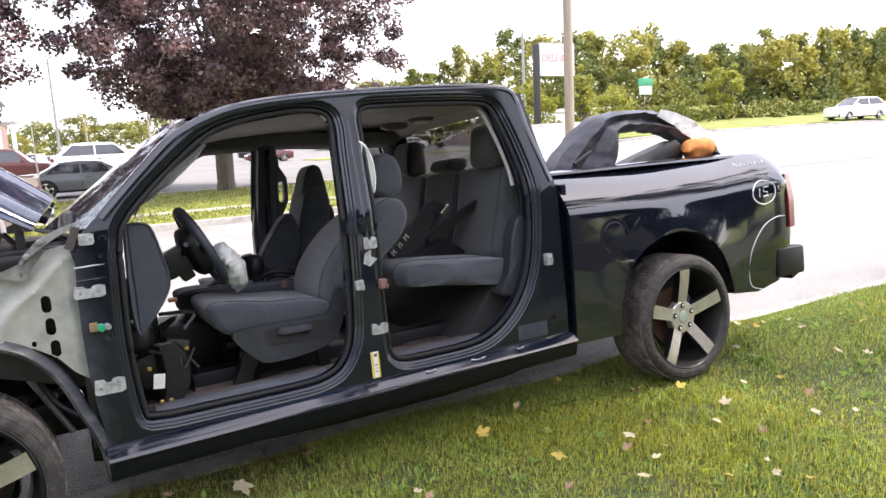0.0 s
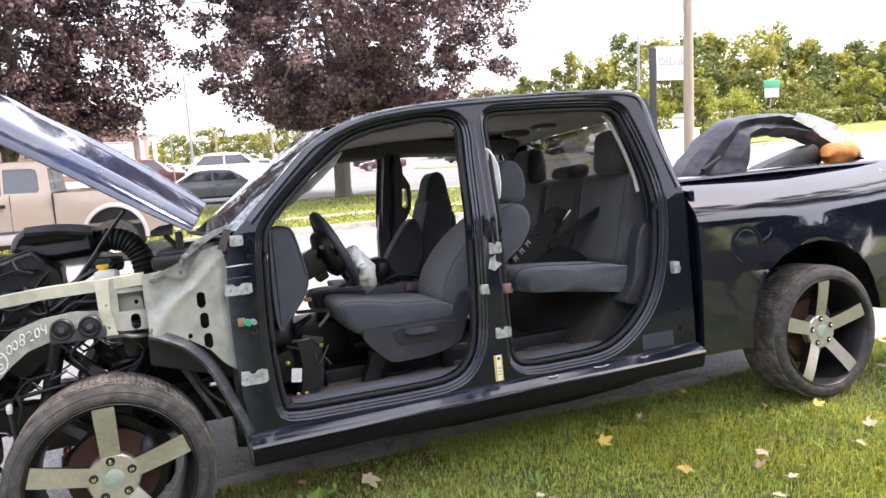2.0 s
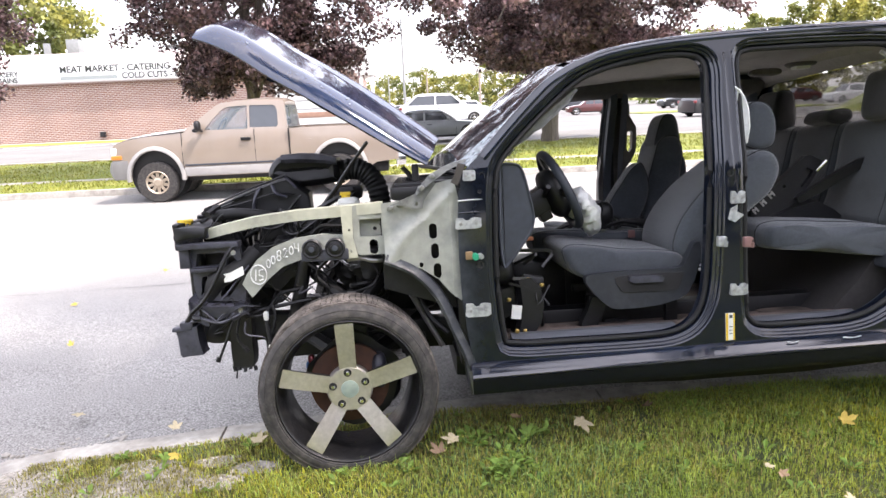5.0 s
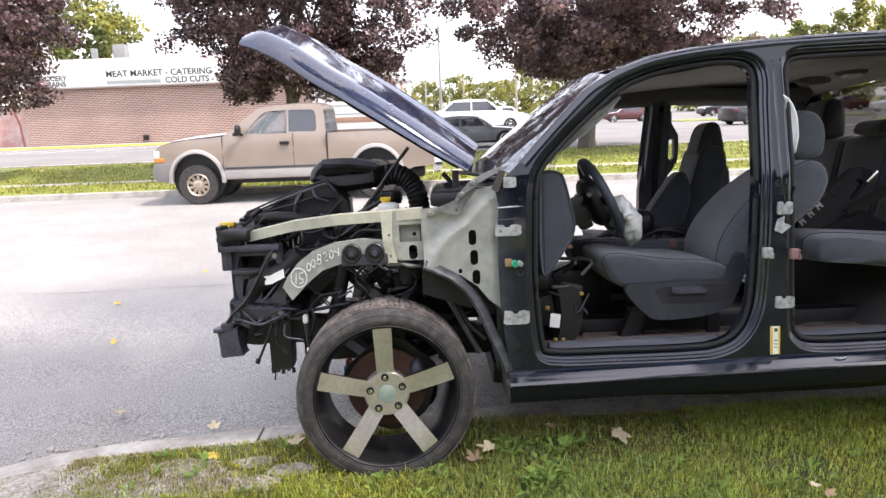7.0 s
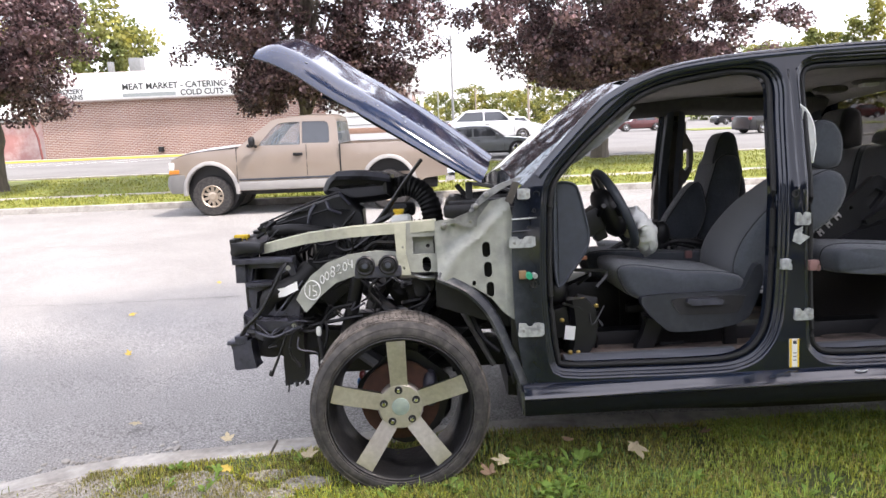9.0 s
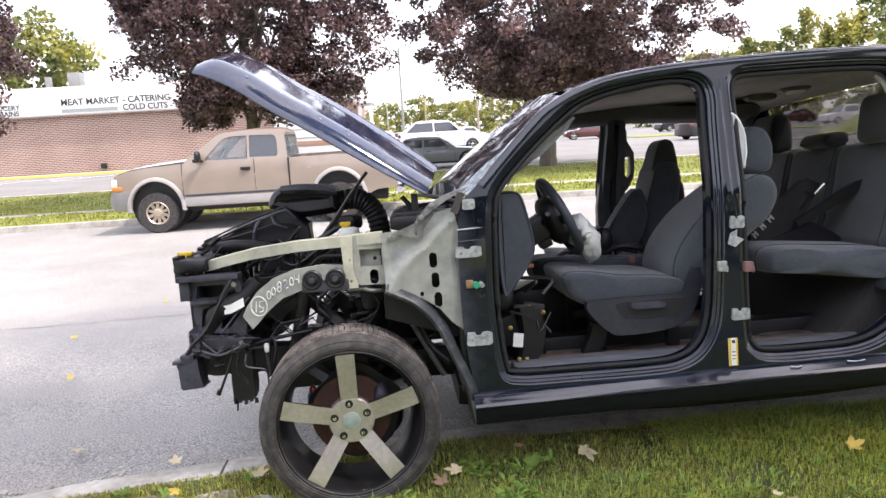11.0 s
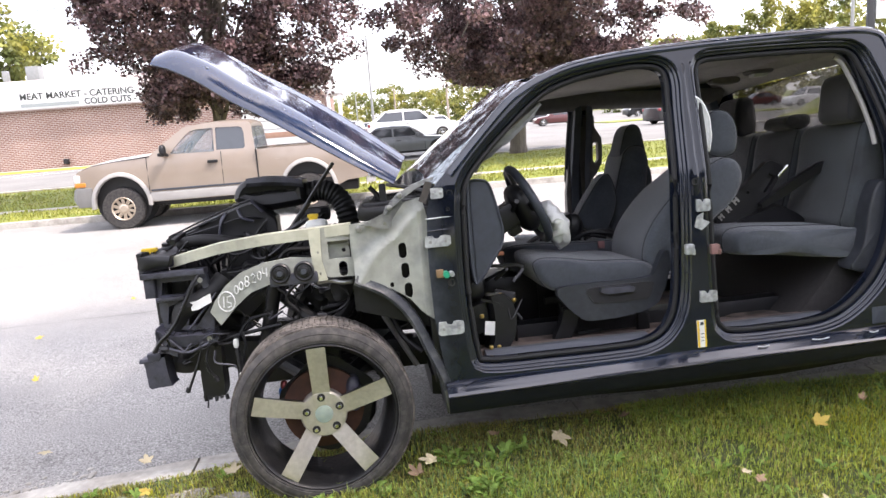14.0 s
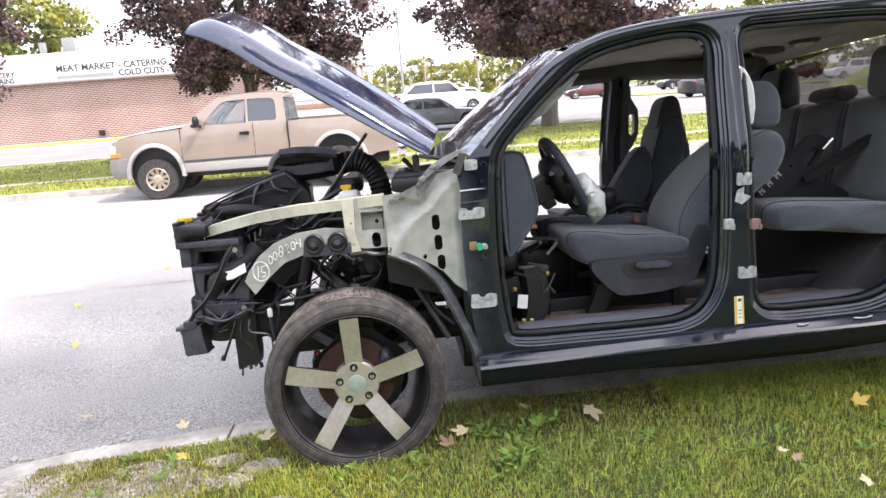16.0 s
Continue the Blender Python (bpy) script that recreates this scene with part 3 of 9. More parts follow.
loft(bm, [[(x, 30.2, rise(x, 30.2) - 0.3), (x, 30.2, rise(x, 30.2) - 0.02), (x, 30.24, rise(x, 30.2) + 0.01), (x, 30.5, rise(x, 30.2) + 0.01), (x, 30.5, rise(x, 30.2) - 0.3)] for x in [16.2 + 2 * i for i in range(16)] + [60, 75, 100, 300]])
tagged(part("bank_kerb", bm, CONCRETE), "pale kerb of the side street", "kerb", kind="structure")
for lx in (-33, -30, -27, -24, -21, -18):
    bm = bmesh.new()
    box(bm, -0.05, 0.05, 0, 5.5, 0, 0.004, 0, pose(lx, 35, 0.006, 0, 0, -30))
    tagged(part("parking_line", bm, WHITE), "faded white painted parking line", "road marking", "parking lines", "structure")


def grass(name, n, where, label, h=(0.014, 0.046), w=0.0018, mat=None):
    """Blades of grass: where(n) gives x, y and z of their feet."""
    x, y, z = where(n)
    n = len(x)
    clump = np.clip(0.5 + 0.5 * np.sin(3.1 * x + 1.3) * np.sin(2.7 * y), 0, 1)
    hh = rng.uniform(*h, n) * (0.6 + 0.8 * clump)
    # neighbouring blades lean the same way, and arch over at the tip
    flow = 2.2 * np.sin(5.0 * x + 2 * np.sin(3 * y)) + 2.0 * np.sin(6.3 * y + 1.7 * x)
    a = flow + rng.normal(0, 2.0, n)
    bend = np.abs(rng.normal(0.55, 0.4, n))
    lx, ly = np.cos(a) * bend, np.sin(a) * bend
    t = a + np.pi / 2 + rng.normal(0, 0.9, n)
    ww = w * rng.uniform(0.6, 1.4, n)
    side = np.stack([np.cos(t) * ww, np.sin(t) * ww, 0 * ww], 1)
    foot = np.stack([x, y, z - 0.004], 1)
    mid = np.stack([x + lx * hh * 0.3, y + ly * hh * 0.3, z + hh * 0.66], 1)
    tip = np.stack([x + lx * hh * 1.15, y + ly * hh * 1.15, z + hh * (1.0 - 0.28 * np.minimum(bend, 1.6))], 1)
    v = np.stack([foot - side, foot + side, mid + side * 0.8, mid - side * 0.8, tip], 1).reshape(-1, 3)
    k = np.arange(n)[:, None] * 5
    me = bpy.data.meshes.new(name)
    loops = np.concatenate([k + (0, 1, 2, 3), k + (3, 2, 4)], 1).ravel()
    me.vertices.add(5 * n), me.loops.add(7 * n), me.polygons.add(2 * n)
    me.vertices.foreach_set("co", v.ravel().astype(np.float32))
    me.loops.foreach_set("vertex_index", loops.astype(np.int32))
    me.polygons.foreach_set("loop_start", (np.arange(n)[:, None] * 7 + (0, 4)).ravel().astype(np.int32))
    me.update(calc_edges=True)
    me.materials.append(mat or GRASS)
    return tagged(new(name, me), label, "grass", kind="stuff")




def bare_earth():
    for bx, by, ra, rb in BARE:
        n, bm = 26, bmesh.new()
        rings = []
        for s in (1.12, 0.8, 0.5, 0.2):
            rings.append([(bx + ra * s * (1 + 0.4 * noise.noise(Vector((4 * math.cos(a), 4 * math.sin(a), bx * 7)))) * math.cos(a), by + rb * s * math.sin(a), 0) for a in (2 * math.pi * k / n for k in range(n))])
        rings = [[(x, min(y, lawn_edge(x) - 0.02), lawn_z(x, min(y, lawn_edge(x) - 0.02)) + 0.003 + 0.005 * noise.noise(Vector((x * 20, y * 20, 0)))) for x, y, _ in r] for r in rings]
        loft(bm, rings)
        tagged(part("bare_earth", bm, DIRT, None, "", 60), "dusty grey bare earth patch in the lawn", "earth", kind="structure")


bare_earth()
EDGE_X = np.array((-3.0, -2.2, -1.8, -1.5, -0.6, 0.4, 4.9, 7.0, 20, 60))
EDGE_Y = np.array((-0.8, -0.05, 0.2, 0.33, 0.44, 0.53, 0.74, 0.73, 0.7, 0.7))


def near_lawn(n):
    x = np.where(rng.uniform(0, 1, n) < 0.62, rng.uniform(-1.45, 3.6, n), rng.uniform(3.6, 9.8, n))
    x = np.where(rng.uniform(0, 1, n) < 0.03, -1.45 - np.abs(rng.normal(0, 0.45, n)), x)
    e = np.interp(x, EDGE_X, EDGE_Y)
    y = e - 0.015 - 3.6 * rng.uniform(0, 1, n) ** 1.85
    # bare earth by the corner of the lawn
    bare = np.zeros(n, bool)
    for bx, by, ra, rb in BARE:
        bare |= ((x - bx) / ra) ** 2 + ((y - by) / rb) ** 2 < rng.uniform(0.5, 1.15, n)
    bare &= rng.uniform(0, 1, n) < 0.93
    patch = np.sin(4.1 * x + 1.0) * np.sin(5.3 * y + x) > 0.75
    bare |= (x < 1.4) & (e - y < 0.5) & (rng.uniform(0, 1, n) < 1.0 - 0.9 * (e - y))
    keep = ~bare & ~(patch & (rng.uniform(0, 1, n) < 0.6))
    x, y, e = x[keep], y[keep], e[keep]
    edge = np.clip(1 - np.abs(y - e) / 0.25, 0, None)
    z = 0.012 * np.sin(1.7 * x + 0.4) + 0.01 * np.sin(2.9 * y - x) - 0.03 * edge - 0.01 + np.where(x > -1, 0, 0.03 * (x + 1))
    return x, y, z


def patchy(fx, fy, ph, bar):
    """The lawn's feet again, thinned to patches."""
    def where(n):
        x, y, z = near_lawn(n)
        keep = np.sin(fx * x + ph + 1.3 * np.sin(2.1 * y)) + np.sin(fy * y - ph + 1.1 * np.sin(1.7 * x)) + rng.normal(0, 0.5, len(x)) > bar
        return x[keep], y[keep], z[keep]
    return where


grass("lawn_grass", 280000, near_lawn, "short green lawn grass with thin patches", (0.013, 0.04), 0.002)
grass("blue_grass", 150000, patchy(2.3, 2.9, 0.4, 0.5), "tufts of cool grey-green lawn grass", (0.015, 0.045), 0.002, material("cool_grass_blades", (0.19, 0.3, 0.11), 0.45, per_island=0.7, thin=0.35, spec=0.25))
grass("yellow_grass", 150000, patchy(1.9, 2.4, 2.6, 0.6), "yellowed patches of lawn grass", (0.014, 0.044), 0.0022, material("yellow_grass_blades", (0.48, 0.46, 0.05), 0.5, per_island=0.5, thin=0.4, spec=0.15))
grass("straw", 45000, near_lawn, "dry straw-coloured blades among the grass", (0.012, 0.045), 0.002, STRAW)


def worn_edge(n):
    """The trampled corner of the lawn along the kerb."""
    x = rng.uniform(-1.5, 1.5, n)
    e = np.interp(x, EDGE_X, EDGE_Y)
    y = e - 0.01 - 0.62 * rng.uniform(0, 1, n) ** 1.2
    keep = np.sin(9 * x + 2) * np.sin(8 * y - 3 * x) > rng.uniform(-1.2, 0.5, n)
    x, y, e = x[keep], y[keep], e[keep]
    edge = np.clip(1 - np.abs(y - e) / 0.25, 0, None)
    return x, y, 0.012 * np.sin(1.7 * x + 0.4) + 0.01 * np.sin(2.9 * y - x) - 0.03 * edge - 0.01 + np.where(x > -1, 0, 0.03 * (x + 1))


grass("trampled_grass", 34000, worn_edge, "dry olive trampled grass along the kerb", (0.01, 0.032), 0.0016, material("olive_dry_blades", (0.3, 0.27, 0.09), 0.7, per_island=0.6, thin=0.3, spec=0.2))


def weed_tufts():
    """Low rosettes of broad leaves between the blades."""
    bm = bmesh.new()
    spots = [(0.488, 0.16), (0.725, 0.121), (0.616, -0.115), (0.66, -0.07), (0.52, 0.13), (0.78, 0.15), (0.57, -0.14)] * 4
    for i in range(420):
        x = random.uniform(-1.2, 8.5)
        y = lawn_edge(x) - 0.08 - 2.6 * random.random() ** 1.3
        if i < len(spots):
            x, y = spots[i][0] + random.uniform(-0.05, 0.05), spots[i][1] + random.uniform(-0.05, 0.05)
        z = lawn_z(x, y)
        for k in range(random.randint(4, 7)):
            a, ln = random.uniform(0, 6.28), random.uniform(0.022, 0.052) * (1.4 if i < len(spots) else 1)
            d, s, w = Vector((math.cos(a), math.sin(a), 0)), Vector((-math.sin(a), math.cos(a), 0)), random.uniform(0.007, 0.014)
            o = Vector((x, y, z + 0.006)) + d * 0.004
            q = [o, o + d * ln * 0.55 + s * w + Vector((0, 0, ln * 0.55)), o + d * ln + Vector((0, 0, ln * 0.6)), o + d * ln * 0.55 - s * w + Vector((0, 0, ln * 0.55))]
            bm.faces.new([bm.verts.new(p) for p in q])
    tagged(part("weeds", bm, WEED, None, smooth=0), "low broad-leaved weeds in the lawn", "weeds", kind="stuff")


weed_tufts()
grass("long_grass", 30000, near_lawn, "longer pale blades standing out of the lawn", (0.03, 0.065), 0.002, material("long_grass_blades", (0.36, 0.46, 0.11), 0.5, per_island=0.5, thin=0.4, spec=0.35))
grass("verge_tufts", 34000, lambda n: (rng.uniform(-14, 15.5, n), np.where(rng.uniform(0, 1, n) < 0.35, rng.uniform(12.62, 14.6, n), rng.uniform(15.2, 22.4, n)), np.full(n, 0.0)), "sunlit yellow-green verge grass", (0.025, 0.07), 0.012, material("verge_blades", (0.26, 0.27, 0.06), 0.7, per_island=0.3, spec=0.2))


# ---- trees ----
def leaf_cloud(name, centres, spreads, per, size, mat, parent=None, droop=0.3):
    """A crown: small folded leaves in clumps round the given centres."""
    c = np.repeat(np.asarray(centres, float), per, 0)
    s = np.repeat(np.asarray(spreads, float), per)[:, None]
    n = len(c)
    d = rng.normal(0, 1, (n, 3))
    d /= np.linalg.norm(d, axis=1)[:, None]
    pos = c + d * s * rng.uniform(0.15, 1, (n, 1)) ** 0.6 * (1, 1, 0.75)
    u = rng.normal(0, 1, (n, 3)) * (1, 1, 0.55)
    u[:, 2] -= droop
    u /= np.linalg.norm(u, axis=1)[:, None]
    w = np.cross(u, rng.normal(0, 1, (n, 3)))
    w /= np.linalg.norm(w, axis=1)[:, None]
    q = np.cross(u, w)
    z = size * rng.uniform(0.6, 1.3, (n, 1))
    v = np.stack([pos - u * z * 0.5, pos + w * z * 0.5 + q * z * 0.12, pos + u * z * 0.55, pos - w * z * 0.5 + q * z * 0.12], 1).reshape(-1, 3)
    k = np.arange(n)[:, None] * 4
    me = bpy.data.meshes.new(name)
    me.vertices.add(4 * n), me.loops.add(6 * n), me.polygons.add(2 * n)
    me.vertices.foreach_set("co", v.ravel().astype(np.float32))
    me.loops.foreach_set("vertex_index", np.concatenate([k + (0, 1, 2), k + (0, 2, 3)], 1).ravel().astype(np.int32))
    me.polygons.foreach_set("loop_start", (np.arange(n)[:, None] * 6 + (0, 3)).ravel().astype(np.int32))
    me.update(calc_edges=True)
    me.materials.append(mat)
    ob = new(name, me)
    if parent:
        ob.parent = parent
    return ob


def crown_points(centre, radii, n, seed, floor=None, lower=1.0, waist=0.8, shift=0.0):
    r = np.random.default_rng(seed)
    d = r.normal(0, 1, (n, 3))
    d /= np.linalg.norm(d, axis=1)[:, None]
    p = d * r.uniform(0.35, 1.0, (n, 1)) ** 0.5
    p[:, 2] *= np.where(p[:, 2] < 0, lower * (1 + 0.25 * np.sin(5 * np.arctan2(d[:, 1], d[:, 0]) + 2 * seed)), 1.0)
    wob = 1 + 0.16 * np.sin(3 * np.arctan2(d[:, 1], d[:, 0]) + seed)[:, None] + 0.1 * np.sin(7 * d[:, 2:3] + seed)
    p = p * wob * radii
    if floor is not None:
        low = p[:, 2] < floor + 0.9
        p[:, 2] = np.maximum(p[:, 2], floor + 0.5 * r.uniform(0, 1, n))
        p[low, :2] *= waist
        p[low, 0] += shift
    return p + centre


def tree(name, foot, trunk_r, fork, centre, radii, clumps, per, size, mat, label, seed, spread=0.75, floor=None, lower=1.0, waist=0.8, shift=0.0, core=0):
    root = thing(name, label, "tree")
    foot, centre = Vector(foot), Vector(centre)
    top = foot + Vector((0.1, 0.0, fork))
    bm = bmesh.new()
    path = smooth_path([foot - Vector((0, 0, 0.15)), foot + Vector((0, 0, 0.12)), foot + Vector((0.03, 0, fork * 0.5)), top, centre + Vector((0, 0, radii[2] * 0.35))], 5)
    k = len(path)
    rings = []
    for i, p in enumerate(path):
        r = trunk_r * (1.9 if i == 0 else 1.7 if i == 1 else 1.35 if i < 4 else 1.12 if i < 6 else 1.0) * (1 - 0.75 * max(0, i - k * 0.5) / (k * 0.5))
        rings.append([p + Vector((math.cos(a), math.sin(a), 0)) * r * (1 + 0.1 * math.sin(4 * a + i * 0.2)) for a in (2 * math.pi * j / 12 for j in range(12))])
    loft(bm, rings)
    part("trunk", bm, BARK, root)
    pts = crown_points(np.array(centre), np.array(radii, float), clumps, seed, floor, lower, waist, shift)
    if core:
        # dense inner foliage round the fork
        r = np.random.default_rng(seed + 9)
        a, q = r.uniform(0, 2 * np.pi, core), r.uniform(0.2, 1, core) ** 0.5 * radii[0] * 0.45
        pts = np.concatenate([pts, np.stack([top.x + q * np.cos(a), top.y + q * np.sin(a), top.z + r.uniform(-0.1, 1.9, core)], 1)])
    for i in range(0, clumps, max(1, clumps // 26)):
        end = Vector(pts[i])
        if end.z < top.z + 0.4:
            continue
        bm = bmesh.new()
        a = path[int(k * (0.68 + 0.26 * random.random()))]
        tube(bm, smooth_path([a, a.lerp(end, 0.45) + Vector((0, 0, 0.35)), end], 4), trunk_r * 0.32, 6, taper=0.015)
        part("limb", bm, BARK, root)
    sp = np.random.default_rng(seed + 5).uniform(0.6, 1.25, len(pts)) * spread
    leaf_cloud("crown", pts, sp, per, size, mat, root)
    return root


tree("purple_maple", (5.5, 21.9, 0.02), 0.27, 2.75, (5.9, 21.3, 6.2), (4.95, 6.2, 6.2), 920, 190, 0.102, LEAF_PURPLE, "broad purple-leaved maple on the grass strip", 3, 0.5, -3.6, waist=0.93, core=90)
tree("purple_maple", (-3.85, 17.2, 0.02), 0.22, 2.1, (-3.7, 17.0, 6.3), (4.1, 3.5, 6.0), 800, 190, 0.088, LEAF_PURPLE, "purple-leaved maple behind the tan pickup", 13, 0.46, -3.8, waist=0.66, shift=0.35, core=70)
tree("purple_maple", (-12.95, 17.6, 0.02), 0.22, 2.1, (-13.9, 17.0, 5.1), (4.3, 3.8, 4.2), 560, 150, 0.096, LEAF_PURPLE, "purple-leaved maple by the shop's car park", 23, 0.5, -2.3, core=40)
tree("green_tree", (-30, 56, 0.0), 0.3, 3, (-30, 56, 8.0), (5.5, 5, 4.5), 90, 120, 0.35, LEAF_GREEN, "leafy green tree rising behind the shop", 31, 1.2)
# out of view, added to throw dappled shade on the right of the lawn
tree("unseen_dapple_tree", (11.2, -3.6, 0.0), 0.16, 4.5, (10.2, -2.6, 8.7), (3.0, 2.6, 1.9), 34, 55, 0.2, LEAF_SHADE, "thin unseen tree added to dapple the lawn", 43, 0.6)
# unseen tree behind the camera, added so that its shade lies on the truck
tree("unseen_shade_tree", (7.0, -5.4, 0.0), 0.34, 6.5, (6.0, -2.6, 12.7), (3.6, 3.9, 2.6), 125, 75, 0.2, LEAF_SHADE, "unseen tall tree added to shade the truck and lawn", 41, 0.95)
# a row of unseen trees, added to give the truck's paint dark reflections
for i, (x, y, h) in enumerate(((-24, -20, 8.5), (-16, -17, 9), (-9, -20, 9.5), (-2, -23, 10), (5, -22, 9.5), (12, -23, 10), (19, -20, 9), (27, -18, 8))):
    tree("unseen_dark_tree", (x, y, 0), 0.25, 2, (x, y, h * 0.55), (4.6, 3.5, h * 0.5), 80, 90, 0.5, LEAF_SHADE, "unseen dark tree added to darken the paint's reflections", 60 + i, 1.5)


def far_wood(name, xs, seed, label):
    """A wood in the distance: (x, y, height, width) of its trees."""
    c, s = [], []
    r = np.random.default_rng(seed)
    for x, y, h, w in xs:
        for i in range(int(40 * h / 9)):
            f = r.uniform(0, 1)
            a = r.uniform(0, 2 * np.pi)
            rad = w * (0.35 + 0.65 * math.sin(math.pi * min(1, 0.2 + 0.8 * f))) * r.uniform(0.3, 1)
            c.append((x + rad * math.cos(a), y + 0.6 * rad * math.sin(a), 0.4 + h * f * 0.93))
            s.append(r.uniform(0.7, 1.4))
    return tagged(leaf_cloud(name, c, s, 44, 0.42, LEAF_GREEN), label, "trees", kind="stuff")


def skyline():
    el = ((-0.3, 0.035), (0.0, 0.04), (0.1, 0.055), (0.3, 0.06), (0.48, 0.1), (0.66, 0.175), (0.8, 0.185), (0.94, 0.195), (1.05, 0.175), (1.14, 0.14), (1.24, 0.165), (1.34, 0.188), (1.55, 0.195), (1.77, 0.21), (2.3, 0.22))
    r = np.random.default_rng(77)
    near, far = [], []
    for i in range(64):
        d = 0.36 + i * 0.029
        e = float(np.interp(d, [a for a, _ in el], [b for _, b in el]))
        y = (62 if d > 0.72 else 100) + r.uniform(-5, 6)
        near.append((0.5 + d * (y + 2.8), y, (1.5 + e * (y + 2.8)) * r.uniform(0.82, 1.03), r.uniform(2.2, 3.6)))
    for i in range(74):
        d = -0.55 + i * 0.0138
        e = float(np.interp(d, [a for a, _ in el], [b for _, b in el]))
        y = 165 + r.uniform(-10, 10)
        far.append((0.3 + d * (y + 2.8), y, (1.5 + e * (y + 2.8)) * r.uniform(0.7, 1.08), r.uniform(3.5, 5)))
    far_wood("wood", near, 5, "sunlit green wood beyond the side street")
    far_wood("far_wood", far, 6, "distant green trees behind the car park")
    low = []
    for i in range(70):
        d = 0.74 + i * 0.0193
        y = 37 + r.uniform(0, 12)
        low.append((0.5 + d * (y + 2.8), y, r.uniform(0.3, 1.0) + (2.4 if r.uniform() < 0.12 else 0), r.uniform(0.8, 1.6)))
    c, s = [], []
    for x, y, h, w in low:
        for k in range(14):
            c.append((x + r.uniform(-w, w), y + r.uniform(-1, 1), bank_z(x, y) + h * r.uniform(0, 1)))
            s.append(0.5)
    tagged(leaf_cloud("bushes", c, s, 36, 0.22, material("yellow_green_bush", (0.16, 0.18, 0.03), 0.7, per_island=0.4, tint=(0.26, 0.24, 0.05), tint_scale=0.4)), "yellow-green bushes and weeds on the bank", "bushes", kind="stuff")


skyline()
LEAF_FRESH = material("yellow_green_leaf", (0.3, 0.31, 0.05), 0.6, per_island=0.3, thin=0.35)
tree("young_tree", (49.8, 38.0, bank_z(49.8, 38.0)), 0.1, 1.9, (50.5, 38.0, 4.5), (1.6, 1.4, 1.7), 40, 60, 0.22, LEAF_FRESH, "young yellow-green tree on the bank", 71, 0.5)
tree("yellow_bush", (30.7, 33.0, 0.0), 0.06, 0.8, (30.7, 33.0, 2.6), (0.95, 0.9, 2.5), 60, 60, 0.16, LEAF_FRESH, "narrow yellow-green bush beside the sign", 72, 0.4)
tree("yellow_bush", (28.0, 34.5, 0.0), 0.06, 0.8, (28.0, 34.5, 2.6), (1.6, 1.2, 1.9), 60, 60, 0.16, LEAF_FRESH, "broad yellow-green bush behind the sign", 73, 0.45)
tree("yellow_bush", (35.0, 35.0, 0.0), 0.06, 0.8, (35.0, 35.0, 2.3), (1.7, 1.3, 2.0), 60, 60, 0.16, LEAF_FRESH, "broad yellow-green bush by the white cabinets", 74, 0.45)
bm = bmesh.new()
tube(bm, [(53.4, 38.0, bank_z(53.4, 38.0) - 0.2), (52.3, 38.0, 3.0)], 0.09, 8)
tagged(part("leaning_post", bm, POLE_WOOD), "pale wooden post leaning on the bank", "post")


# ---- shop across the car park ----
def letters(text, size, at, parent, mat=None, name="lettering", rz=0, extrude=0.01, rx=90):
    cu = bpy.data.curves.new("text", "FONT")
    cu.body, cu.size, cu.extrude, cu.align_x, cu.offset = text, size, extrude, "LEFT", size * 0.022
    tmp = bpy.data.objects.new("text", cu)
    scene.collection.objects.link(tmp)
    me = bpy.data.meshes.new_from_object(tmp.evaluated_get(bpy.context.evaluated_depsgraph_get()))
    bpy.data.objects.remove(tmp)
    me.transform(pose(*at, rx, 0, rz))
    me.materials.clear()
    me.materials.append(mat or INK)
    ob = new(name, me)
    ob.parent = parent
    return ob


